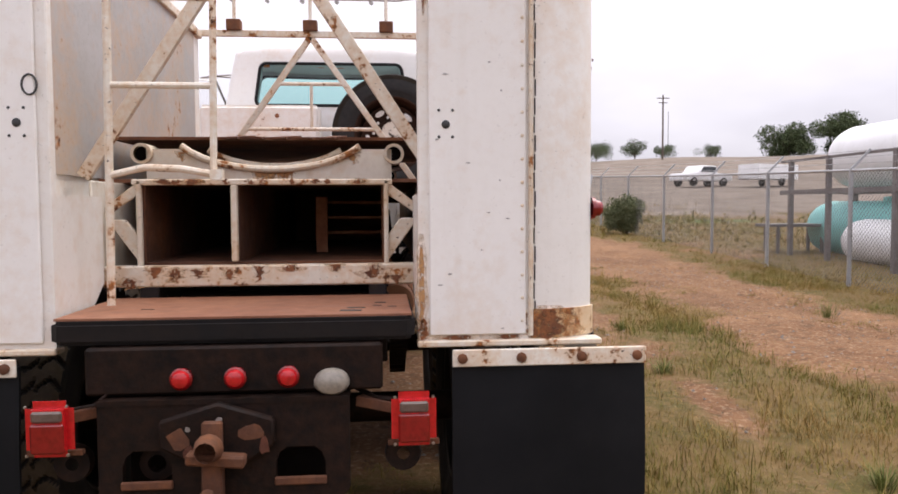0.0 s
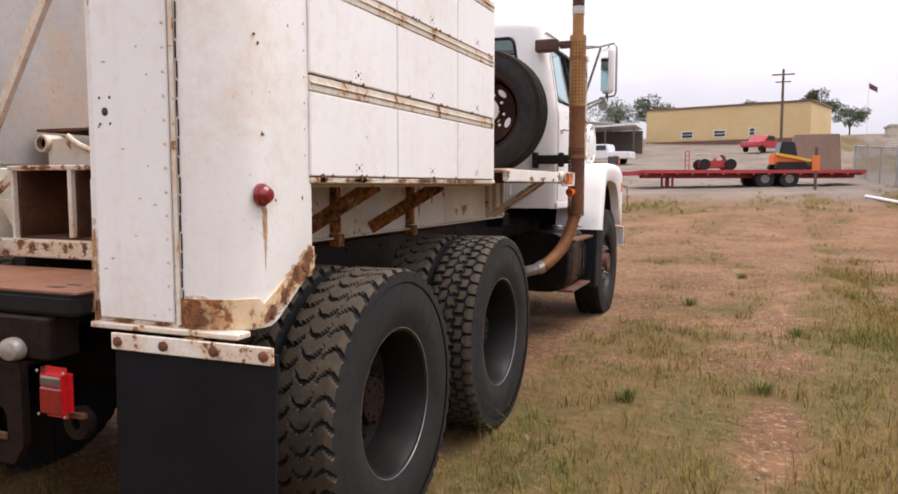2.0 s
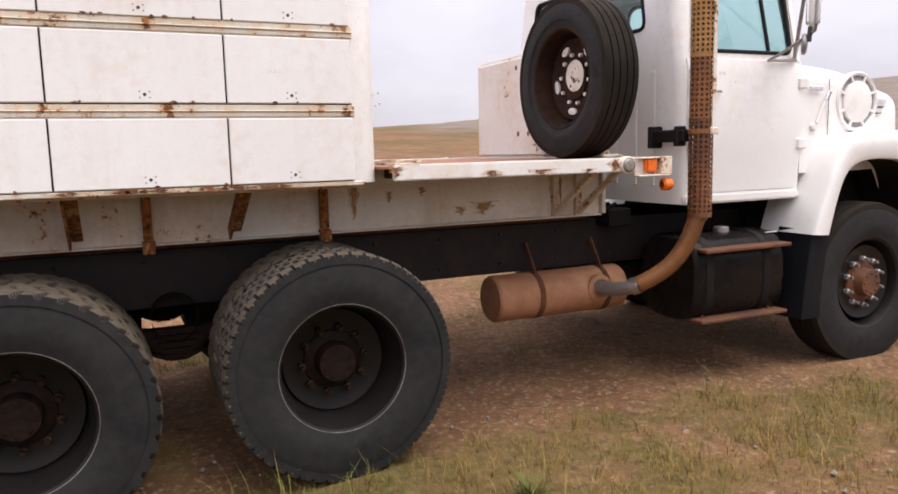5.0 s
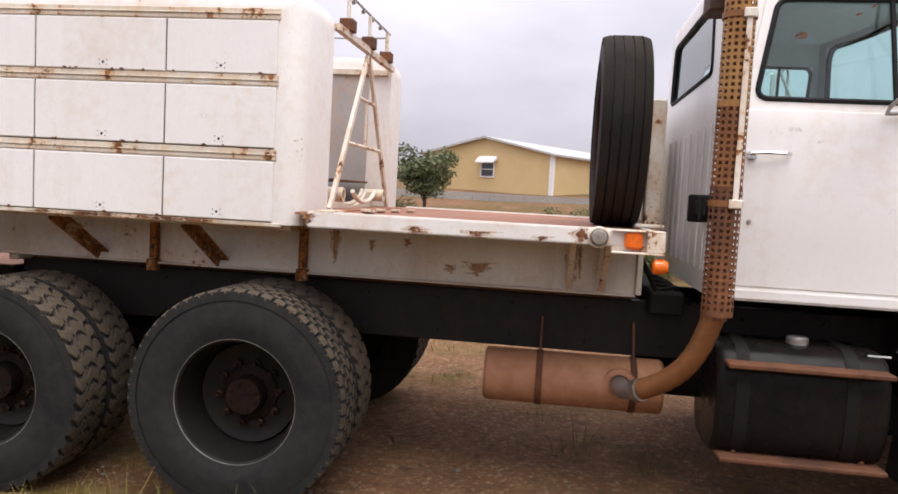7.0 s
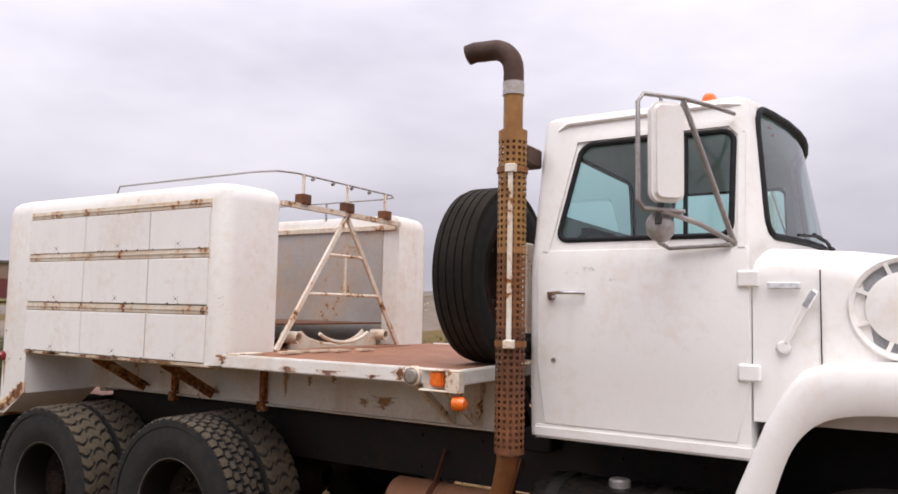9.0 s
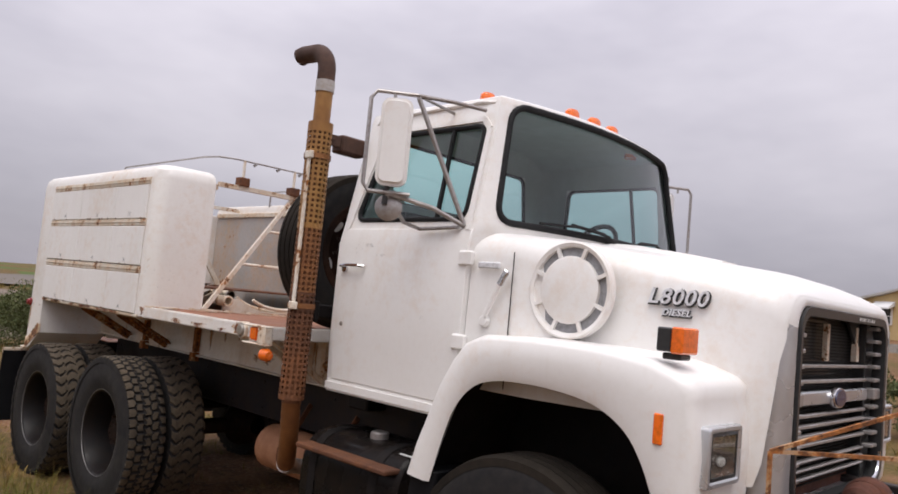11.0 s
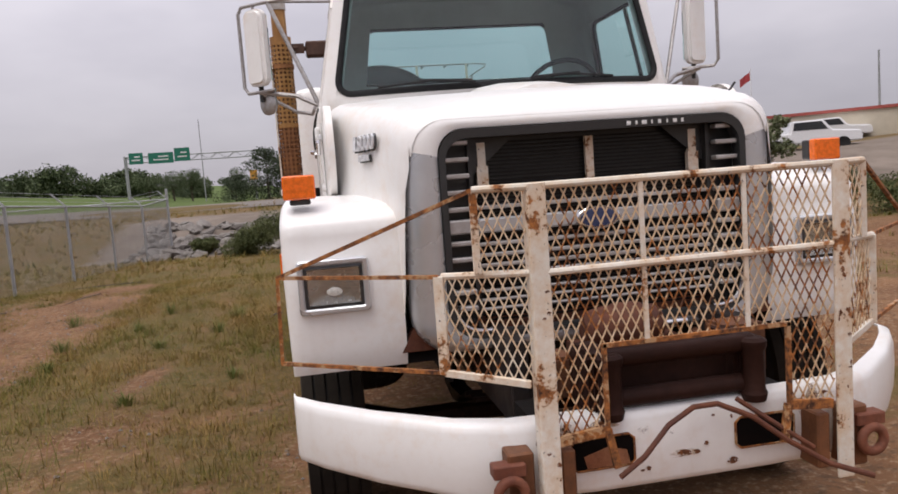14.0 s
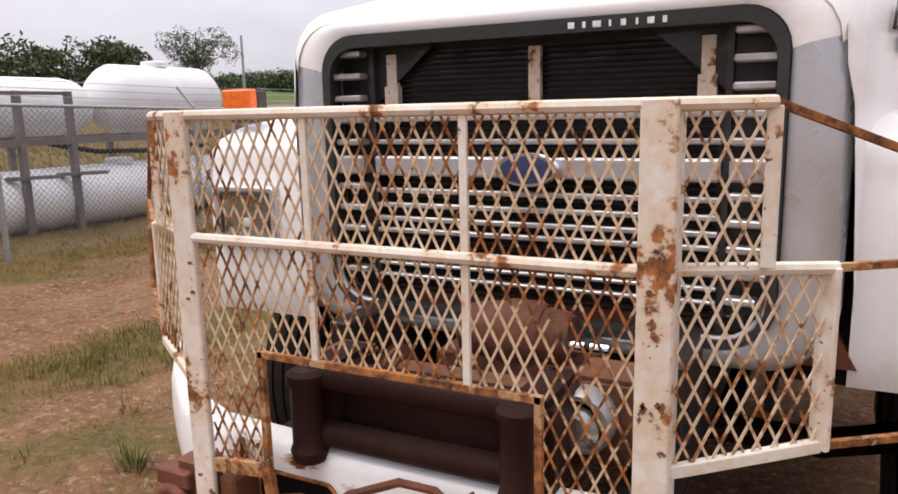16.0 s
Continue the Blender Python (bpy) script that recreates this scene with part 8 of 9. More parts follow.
# ---- foliage ----
def clumps(centres, per, size, leaf, seed):
    """Leaf quads scattered in loose balls."""
    r = np.random.default_rng(seed)
    out = []
    for (cx, cy, cz, rad, flat) in centres:
        v = r.normal(size=(per, 3))
        v /= np.linalg.norm(v, axis=1)[:, None]
        lump = 0.82 + 0.22 * np.sin(3.1 * v[:, 0] + cx * 5 + seed) * np.cos(2.7 * v[:, 1] + cz * 3) + 0.12 * np.sin(7 * v[:, 2] + cy)
        c = np.array((cx, cy, cz)) + v * (rad * r.uniform(0.35, 1.0, per) ** 0.6 * lump)[:, None] * np.array((1, 1, flat))
        u = r.normal(size=(per, 3))
        u /= np.linalg.norm(u, axis=1)[:, None]
        w = np.cross(u, r.normal(size=(per, 3)))
        w /= np.linalg.norm(w, axis=1)[:, None] + 1e-9
        sz = (leaf * r.uniform(0.6, 1.3, per))[:, None]
        out.append(np.stack((c - u * sz, c + w * sz * 0.45, c + u * sz, c - w * sz * 0.45), axis=1).reshape(-1, 3))
    vs = np.concatenate(out)
    return vs.tolist(), [(i, i + 1, i + 2, i + 3) for i in range(0, len(vs), 4)]


def tree(x, y, ztop, spread, kind, seed, label, mat=None):
    r = np.random.default_rng(seed)
    z0 = G(x, y) - 0.1
    h = ztop - z0
    t = thing("tree", label, "tree", (x, y, z0))
    b = B()
    tr = max(0.06, h * 0.022)
    tube(b, [(0, 0, 0), (0.05 * h * 0.1, 0, h * 0.35), (0, 0.02 * h, h * 0.65), (0, 0, h * 0.93)], [tr * 1.3, tr, tr * 0.6, tr * 0.15], 8)
    cs = []
    if kind == "pine":
        n = int(9 + h)
        for k in range(n):
            f = 0.06 + 0.92 * k / n
            rad = spread * 0.58 * (1 - f) ** 0.6 + 0.14 * spread
            for j in range(3):
                a = r.uniform(0, 6.28)
                d = rad * r.uniform(0.25, 0.8)
                p = (d * math.cos(a), d * math.sin(a), h * f + r.uniform(-0.03, 0.03) * h)
                cs.append((*p, rad * r.uniform(0.4, 0.65), 0.55))
                if j == 0:
                    tube(b, [(0, 0, h * f * 0.95), p], [tr * 0.25, tr * 0.08], 5)
        vs, fs = clumps(cs, 190, 0.3, 0.012 * h + 0.05, seed)
        m = M_PINE
    else:
        for k in range(15 if kind == "leafy" else 26):
            a, f = r.uniform(0, 6.28), r.uniform(0.42 if kind == "leafy" else 0.12, 0.93)
            d = spread * 0.5 * r.uniform(0.2, 0.85) * (1.15 - abs(f - 0.62))
            p = (d * math.cos(a), d * math.sin(a), h * f)
            cs.append((*p, spread * r.uniform(0.17, 0.26), 0.8))
            tube(b, [(0, 0, h * 0.3 + h * 0.2 * (k % 3) / 3), (p[0] * 0.5, p[1] * 0.5, h * f * 0.85), p], [tr * 0.45, tr * 0.3, tr * 0.08], 5)
        cs.append((0, 0, h * 0.68, spread * 0.26, 0.9))
        vs, fs = clumps(cs, {"leafy": 420, "dense": 800, "hedge": 190}[kind], 0.3, 0.012 * h + {"leafy": 0.035, "dense": 0.09, "hedge": 0.24}[kind], seed)
        m = mat or M_LEAF
    part("trunk", b, M_BARK, t)
    c = new("crown", mesh_from("crown", vs, fs, m))
    c.parent = t
    return t


def bush(x, y, rad, h, seed, label="green shrub on the rough ground", mat=None, leaf=0.030, per=2300, name="bush"):
    r = np.random.default_rng(seed)
    z0 = G(x, y) - 0.05
    t = thing(name, label, "bush", (x, y, z0))
    cs, b = [], B()
    for k in range(7):
        a, d = r.uniform(0, 6.28), rad * r.uniform(0.1, 0.65)
        p = (d * math.cos(a), d * math.sin(a), h * r.uniform(0.16, 0.66))
        cs.append((*p, rad * r.uniform(0.42, 0.6), h / rad * 0.62))
        tube(b, [(0.02 * k, 0, 0), p], [0.02, 0.008], 5)
    vs, fs = clumps(cs, per, 0.3, leaf, seed)
    vs = [(v[0], v[1], max(v[2], 0.02)) for v in vs]
    part("stem", b, M_BARK, t)
    c = new("leaves", mesh_from("leaves", vs, fs, mat or M_BUSH))
    c.parent = t


# south: pines, hedge and shrubs
for k, (x, y, zt, sp) in enumerate(((5.2, -70, 5.6, 4.6), (1.5, -71, 5.9, 4.0), (-1.4, -70, 8.2, 5.0), (-3.6, -73, 6.2, 4.6), (-7.0, -70, 7.2, 5.0), (-10.5, -72, 6.6, 5.0), (8.5, -100 + 30, 3.0, 3.2))):
    tree(x, y, zt, sp * 1.3, "pine", 20 + k, "dark green pine beside the road")
for k, (x, y, zt, sp) in enumerate(((19.0, -112, 5.2, 6), (22.0, -114, 4.8, 6), (26.0, -116, 4.4, 5), (13.0, -113, 4.6, 5))):
    tree(x, y, zt, sp, "leafy", 40 + k, "leafy tree behind the sign gantry")
for k, (x, y, zt, sp) in enumerate(((70.5, -88, 12.6, 7.5), (59.5, -95.5, 11.9, 7.0), (69, -60.5, 12.0, 9.0), (76, -53, 9.6, 11), (82, -46, 9.6, 11))):
    tree(x, y, zt, sp, "leafy" if k < 3 else "hedge", 60 + k, "leafy tree on the grassy rise")
for k in range(34):
    a = radians(118 + 1.6 * k)
    d = 150 + 12 * math.sin(k * 2.3)
    x, y = d * math.sin(a), d * math.cos(a)
    tree(x, y, G(x, y) + 3.6 + 1.3 * math.sin(k * 1.7), 10.0, "hedge" if k % 4 else "pine", 80 + k, "distant tree on the far rise")
for k, (x, y, rd, h) in enumerate(((0.2, -12.4, 1.7, 1.6), (1.8, -13.0, 1.5, 1.6), (-1.3, -11.8, 1.7, 1.75), (-2.9, -12.0, 1.8, 1.9), (-4.6, -12.6, 1.8, 1.8), (-6.2, -12.9, 1.7, 1.7), (2.9, -14.2, 1.0, 1.2), (1.0, -14.0, 1.4, 1.7), (-0.6, -13.5, 1.5, 1.9), (4.6, -16.0, 0.6, 0.7))):
    bush(x, y, rd, h, 120 + k)
# west: hedge of shrubs and a small tree
for k in range(15):
    y = -17 + 1.75 * k
    x = -11.5 - 1.2 * math.sin(k * 1.9)
    bush(x, y, 1.15, 1.15 + 0.35 * math.sin(k * 2.7), 140 + k)
for k, (x, y, zt, sp) in enumerate(((-12.5, -2.6, 3.25, 2.1), (-20.0, -0.4, 3.0, 2.4), (-20.5, -3.2, 2.9, 2.4), (-17.5, -3.9, 2.6, 2.0), (-15.5, -15.5, 2.9, 2.0), (-49.8, 10.6, 6.4, 5.0))):
    tree(x, y, zt, sp, "leafy", 170 + k, "small leafy tree by the lane", M_YOUNG)
for k, (x, y, rd, h) in enumerate(((-15.3, 4.5, 0.75, 0.8), (-10.8, -1.6, 1.3, 1.3), (-13.8, -12.6, 1.6, 1.5), (-11.4, -6.6, 1.4, 1.35), (-12.6, -9.4, 1.5, 1.4))):
    bush(x, y, rd, h, 180 + k)
# north: trees beyond the buildings
for k, (x, y, zt, sp) in enumerate(((11.3, 123, 15.2, 6), (15.0, 121, 12.6, 5), (-18.5, 122, 14.6, 9), (-12.2, 122, 15.3, 7), (2.6, 124, 14.2, 5), (-1.5, 125, 13.6, 5), (28, 116, 12.2, 9), (33, 114, 11.2, 7), (-26, 122, 14.0, 8))):
    tree(x, y, zt, sp, "leafy", 190 + k, "leafy tree beyond the yard")
for k, (x, y, zt, sp) in enumerate(((74, 128, 15.2, 10), (82, 124, 17.0, 11), (46, 130, 13.2, 5), (40, 134, 12.6, 6), (52, 132, 12.5, 5), (60, 130, 12.3, 5))):
    tree(x, y, zt, sp, "dense" if k < 2 else "leafy", 205 + k, "dense tree on the far rise")
# shrubs along the fence
for k, (x, y, rd, h) in enumerate(((7.9, 20.3, 0.85, 1.45), (8.4, 6.0, 0.5, 0.45))):
    bush(x, y, rd, h, 220 + k, "green shrub grown into the wire fence", M_YOUNG, 0.032)
# weeds with broad leaves near the truck
for k, (x, y, rd, h) in enumerate(((2.35, 0.45, 0.16, 0.20), (2.9, 1.2, 0.13, 0.16), (3.2, -1.3, 0.2, 0.2), (2.2, -0.6, 0.16, 0.2), (2.7, 3.6, 0.15, 0.14), (1.9, 3.1, 0.12, 0.14), (3.9, 1.7, 0.16, 0.14), (3.0, 5.6, 0.16, 0.14), (4.4, -1.0, 0.22, 0.2), (5.2, 0.8, 0.2, 0.2), (3.4, -0.2, 0.15, 0.15), (4.1, 0.6, 0.18, 0.18), (2.0, 6.8, 0.15, 0.15), (4.9, 2.6, 0.2, 0.18), (2.5, 9.1, 0.14, 0.12), (5.6, 6.0, 0.2, 0.2))):
    r = np.random.default_rng(240 + k)
    vs, fs = [], []
    for q in range(110):
        a, o, l = r.uniform(0, 6.28), r.uniform(0, rd * 0.55), h * r.uniform(0.35, 1.0)
        dx, dy, ln = math.cos(a), math.sin(a), r.uniform(0.2, 0.9)
        n, e = len(vs), 0.0022
        for hh, out, ww in ((0.0, 0.0, 1.0), (0.6, 0.4, 0.9), (1.0, 1.0, 0.1)):
            cx, cy = dx * (o + ln * l * out), dy * (o + ln * l * out)
            vs += [(cx - dy * e * ww, cy + dx * e * ww, l * hh), (cx + dy * e * ww, cy - dx * e * ww, l * hh)]
        fs += [(n, n + 1, n + 3, n + 2), (n + 2, n + 3, n + 5, n + 4)]
    w = tagged(new("grass_tuft", mesh_from("grass_tuft", vs, fs, M_WEED)), "small green grass tuft in the dirt", "grass tuft", group="green tufts")
    w.location = (x, y, G(x, y) + 0.045 * noise.noise((x * 0.8, y * 0.8, 0)) - 0.01)


# ---- wire fence on the east side ----
def fence_x(y):
    pts = ((-18.2, 6.1), (-3.1, 7.2), (0.8, 7.6), (9.8, 7.55), (13.6, 8.0), (35.6, 8.35), (47, 7.6))
    for (a, xa), (c, xc) in zip(pts, pts[1:]):
        if a <= y <= c:
            return xa + (xc - xa) * (y - a) / (c - a)
    return pts[0][1] if y < pts[0][0] else pts[-1][1]


fence = thing("wire_fence", "galvanised chain-link fence with barbed wire on top", "fence", kind="structure")
FH = 1.80
py = [-18.2, -15.1, -12.1, -9.1, -6.1, -3.1, 0.8, 3.8, 6.0, 8.6, 11.4, 14.4, 17.5, 20.6, 23.7, 26.8, 29.9, 33.0, 36, 39.2, 42.4, 45.6]
for y in py:
    x, z = fence_x(y), G(fence_x(y), y)
    b = B()
    tube(b, [(x, y, z - 0.1), (x, y, z + FH + (0.35 if y < -18 else 0))], 0.045 if y < -18 else 0.034, 10)
    po = part("fence_post", b, M_GALVPOST, fence)
    b = B()
    beam(b, (x, y, z + FH), (x + 0.30, y, z + FH + 0.30), 0.035, 0.02, (0, 1, 0))
    part("wire_arm", b, M_GALVPOST, po)
b = B()
tube(b, [(fence_x(y), y, G(fence_x(y), y) + FH - 0.02) for y in py], 0.021, 8)
tube(b, [(6.1, -18.2, G(6.1, -18.2) + FH - 0.02), (16, -16.5, G(16, -16.5) + FH - 0.02), (40, -13, G(40, -13) + FH)], 0.021, 8)
part("top_rail", b, M_GALVPOST, fence)
b = B()
for k in range(3):
    o = 0.09 + 0.1 * k
    tube(b, [(fence_x(y) + o, y, G(fence_x(y), y) + FH + o) for y in py], 0.004, 4)
part("barbed_wire", b, M_GALVPOST, fence)
b = B()
for (ya, yb) in zip(py, py[1:]):
    o = Vector((fence_x(ya), ya, G(fence_x(ya), ya) + 0.03))
    e = Vector((fence_x(yb), yb, G(fence_x(yb), yb) + 0.03))
    d = e - o
    expanded(b, o, d, (0, 0, 1), d.length, FH - 0.06, 0.075, 0.075, None, 0.0038)
for (xa, ya), (xb, yb) in (((6.1, -18.2), (16, -16.5)),):
    o, e = Vector((xa, ya, G(xa, ya) + 0.03)), Vector((xb, yb, G(xb, yb) + 0.03))
    expanded(b, o, e - o, (0, 0, 1), (e - o).length, FH - 0.06, 0.10, 0.10, None, 0.0035)
tagged(part("chain_link", b, M_WIRE, fence, "chain-link wire", smooth=False), kind="stuff")
for k, (x, y) in enumerate(((16, -16.5), (28, -14.7), (40, -13))):
    b = B()
    tube(b, [(x, y, G(x, y) - 0.1), (x, y, G(x, y) + FH)], 0.034, 8)
    part("fence_post", b, M_GALVPOST, fence)
# pipes leaning on the fence
for k in range(6):
    y = 24.0 + 1.1 * k
    b = B()
    x = fence_x(y) - 0.12
    tube(b, [(x - 0.55, y - 0.3, G(x, y) + 0.03), (x, y + 0.5, G(x, y) + 1.85)], 0.05, 8)
    solid("steel_pipe", b, M_TANKW if k == 3 else M_GALVPOST, "long steel pipe leaning on the wire fence", "pipe", group="pipes on the fence")
b = B()
tube(b, [(7.3, 24, G(7.3, 24) + 0.06), (6.4, 29.5, G(6.4, 29.5) + 0.06)], 0.06, 8)
solid("steel_pipe", b, M_TANKW, "long white pipe lying along the fence foot", "pipe", group="pipes on the fence")
# leaning steel post to the south
b = B()
tube(b, [(0.75, -8.8, G(0.75, -8.8) - 0.1), (0.52, -8.8, G(0.5, -8.8) + 1.05)], 0.028, 8)
solid("steel_post", b, M_GALVPOST, "grey steel post leaning in the grass", "post")


# ---- tanks beyond the fence ----
def tank(x, y0, y1, z, r, mat, label, legs=True):
    zc = z + r
    t = thing("storage_tank", label, "tank", (x, (y0 + y1) / 2, G(x, (y0 + y1) / 2)), group="tanks beyond the fence")
    off = Vector(t.location)
    b = B()
    L = (y1 - y0) / 2
    prof = [(-L, 0), (-L + 0.02, r * 0.35), (-L + 0.1, r * 0.68), (-L + 0.28, r * 0.92), (-L + 0.5, r)]
    prof += [(L * f, r * (1.0 if i % 2 else 0.992)) for i, f in enumerate(np.linspace(-0.72, 0.72, 15))]
    prof += [(-h, q) for h, q in prof[4::-1]]
    prof = sorted(prof, key=lambda p: p[0])
    lathe(b, prof, (0, 0, zc - off.z), "y", 32)
    part("shell", b, mat, t)
    b = B()
    lathe(b, [(zc + r - 0.03 - off.z, 0.22), (zc + r + 0.06 - off.z, 0.22), (zc + r + 0.08 - off.z, 0.18), (zc + r + 0.08 - off.z, 0)], (0, 0, 0), "z", 18)
    part("lid", b, mat, t)
    return t


tank(10.2, -2.2, 0.45, 1.32, 0.575, M_TANKW, "white plastic tank on a steel stand")
tank(10.3, 0.5, 4.7, 1.32, 0.45, M_TANKW, "white plastic tank on a steel stand")
tank(9.95, -2.4, 2.9, -0.1, 0.475, M_TANKW, "white plastic tank lying on the ground")
tank(10.5, 4.9, 8.7, 1.38, 0.50, M_TANKW, "white plastic tank on a steel stand")
tank(11.0, 9.2, 14.0, 1.67, 0.70, M_TANKW, "white plastic tank on a steel stand")
tank(10.3, 7.6, 12.7, 0.12, 0.46, M_TANKW, "white plastic tank lying on the ground")
tank(11.0, 9.8, 14.9, 0.18, 0.62, M_TANKC, "turquoise plastic tank lying on the ground")
st = thing("tank_stand", "grey steel stand under the white tanks", "stand", (10.2, 5, G(10.2, 5)))
for y in (-2.1, -0.4, 1.45, 2.25, 4.4, 6.6, 8.4, 10.2, 12.2, 13.6):
    for dx in (-0.75, 0.75):
        b = B()
        zt = (1.32 if y < 4.8 else 1.38 if y < 9 else 1.67)
        beam(b, (dx, y - 5, G(10.2 + dx, y) - G(10.2, 5) - 0.05), (dx, y - 5, zt + (0.66 if dx < 0 and (y > 1 or y < -2) else -0.05) - G(10.2, 5)), 0.09, 0.09)
        part("leg", b, M_STAND, st)
for y0, y1, zt in ((-2.3, 4.7, 1.32), (4.8, 8.8, 1.38), (8.9, 14.0, 1.67)):
    b = B()
    for dx in (-0.75, 0.75):
        beam(b, (dx, y0 - 5, zt - 0.06 - G(10.2, 5)), (dx, y1 - 5, zt - 0.06 - G(10.2, 5)), 0.08, 0.1)
        if dx < 0:
            beam(b, (dx, max(y0, 1.42) - 5, zt + 0.63 - G(10.2, 5)), (dx, y1 - 5, zt + 0.63 - G(10.2, 5)), 0.05, 0.05)
    for y in np.linspace(y0, y1, 6):
        beam(b, (-0.75, y - 5, zt - 0.05 - G(10.2, 5)), (0.75, y - 5, zt - 0.05 - G(10.2, 5)), 0.08, 0.08)
    part("deck_frame", b, M_STAND, st)
# short shelf arms and the pipes slung under the deck
for y in (1.45, 2.25):
    b = B()
    beam(b, (-1.15, y - 5.25, 0.78), (-0.55, y - 4.85, 0.76), 0.12, 0.05)
    part("shelf_arm", b, M_STAND, st)
b = B()
tube(b, [(-0.4, -6.6, 1.02), (-0.4, -5.9, 1.12), (-0.4, -5.2, 1.02), (-0.42, -4.2, 1.06), (-0.4, -3.4, 1.22)], 0.04, 8)
part("hose", b, M_RUBBER, st)
wt = thing("work_table", "low grey steel table by the tanks", "table", (9.9, 14.3, G(9.9, 14.3)))
for x in (-0.5, 0.55):
    for y in (-0.28, 0.28):
        b = B()
        beam(b, (x, y, -0.05), (x, y, 0.60), 0.06, 0.06)
        part("leg", b, M_STAND, wt)
b = B()
box(b, -0.72, 0.72, -0.36, 0.36, 0.59, 0.66)
bevel(b, 0.01, 1)
part("tabletop", b, M_STAND, wt)


# ---- vehicles and machines far off ----
def pickup(x, y, rz, mat, label, long_bed=0.0, name="pickup_truck"):
    t = thing(name, label, "car", (x, y, G(x, y)), rz)
    b = B()
    L = 2.75
    prof = [(-L, 0.55), (-L, 1.05), (-0.95, 1.08), (-0.85, 1.70), (0.75, 1.72), (1.25, 1.15), (L - 0.1, 1.05), (L, 0.85), (L, 0.45), (-L, 0.45)]
    prism(b, prof, "x", -0.92, 0.92)
    bevel(b, 0.08, 3, 20)
    part("body", b, mat, t)
    b = B()
    prism(b, [(-0.78, 1.18), (-0.72, 1.60), (0.66, 1.62), (1.0, 1.18)], "x", -0.935, 0.935)
    part("window", b, M_WIN, t)
    b = B()
    box(b, -0.8, 0.8, -L + 0.08, -1.1, 1.02, 1.085)
    part("bed", b, M_WIN, t)
    for sx in (-1, 1):
        for y0 in (-1.65, 1.75):
            b = B()
            lathe(b, [(-0.12, 0.24), (-0.12, 0.36), (0.12, 0.36), (0.12, 0.24), (0.10, 0.2), (0.10, 0)], (sx * 0.85, y0, 0.36), "x", 20)
            part("wheel", b, M_RUBBER, t)
    return t


pickup(-9.8, 63.5, 80, M_WHCAR, "white pickup truck parked in the yard")
pickup(27.0, 58.3, 113, M_WHCAR, "white pickup truck with a box trailer behind it")
tv = thing("box_trailer", "low white box trailer hitched to a pickup", "trailer", (31.8, 56.3, G(31.8, 56.3)), 113)
b = B()
box(b, -1.0, 1.0, -2.4, 2.4, 0.5, 1.7)
bevel(b, 0.05, 2)
part("body", b, M_TANKW, tv)
for sx in (-1, 1):
    b = B()
    lathe(b, [(-0.1, 0.3), (0.1, 0.3), (0.1, 0)], (sx * 0.95, -0.4, 0.3), "x", 16)
    part("wheel", b, M_RUBBER, tv)
b = B()
beam(b, (0, 2.3, 0.5), (0, 3.4, 0.5), 0.1, 0.1)
part("drawbar", b, M_STAND, tv)
pickup(3.2, 83.4, 150, M_REDCAR, "red car by the yellow building", name="red_car")
pickup(-26, -27.5, 70, M_WHCAR, "white pickup truck on the lane")
pickup(-35.5, -38, 60, M_WHCAR, "white pickup truck parked by the low building")
pickup(-54.5, 11.3, 75, M_REDCAR, "red car behind the block wall", name="red_car")
pickup(22.5, 100, 100, M_REDCAR, "red car by the small house", name="red_car")

# red flatbed trailer with machines
tr = thing("flatbed_trailer", "long red flatbed trailer with small machines on it", "trailer", (2.5, 37.3, G(2.5, 37.3) - 0.06), -72.0)
b = B()
box(b, -1.25, 1.25, -5.4, 4.7, 0.68, 0.84)
for y in np.arange(-5.3, 4.6, 0.7):
    box(b, -1.27, 1.27, y, y + 0.10, 0.60, 0.70)
box(b, -0.5, -0.35, -5.3, 4.5, 0.46, 0.68)
box(b, 0.35, 0.5, -5.3, 4.5, 0.46, 0.68)
part("bed", b, M_REDT, tr)
b = B()
beam(b, (-0.4, -5.3, 0.7), (0, -6.8, 0.65), 0.16, 0.2)
beam(b, (0.4, -5.3, 0.7), (0, -6.8, 0.65), 0.16, 0.2)
part("drawbar", b, M_REDT, tr)
for sx in (-1, 1):
    for y in (0.2, 1.3):
        b = B()
        lathe(b, [(-0.2, 0.2), (-0.2, 0.42), (0.2, 0.42), (0.2, 0.2), (0.15, 0)], (sx * 0.95, y, 0.42), "x", 20)
        w = part("wheel", b, M_RUBBER, tr)
        b = B()
        lathe(b, [(sx * 0.202, 0.2), (sx * 0.204, 0)], (sx * 0.95, y, 0.42), "x", 16)
        part("rim", b, M_STAND, w)
b = B()
for sx in (-0.5, 0.5):
    b = B()
    for y in (-4.2, -3.9):
        beam(b, (sx, y, 0.0), (sx, y, 0.7), 0.09, 0.09)
    beam(b, (sx, -4.22, 0.05), (sx, -3.88, 0.05), 0.12, 0.04)
    part("landing_leg", b, M_REDT, tr)
M4 = tr.matrix_basis.copy()


def on_trailer(name, label, cat, y):
    t = thing(name, label, cat)
    t.matrix_basis = M4 @ Matrix.Translation((0, y, 0.84)) @ Matrix.Scale(0.76, 4)
    return t


sk = on_trailer("track_loader", "orange and yellow compact track loader on the trailer", "loader", 1.6)
b = B()
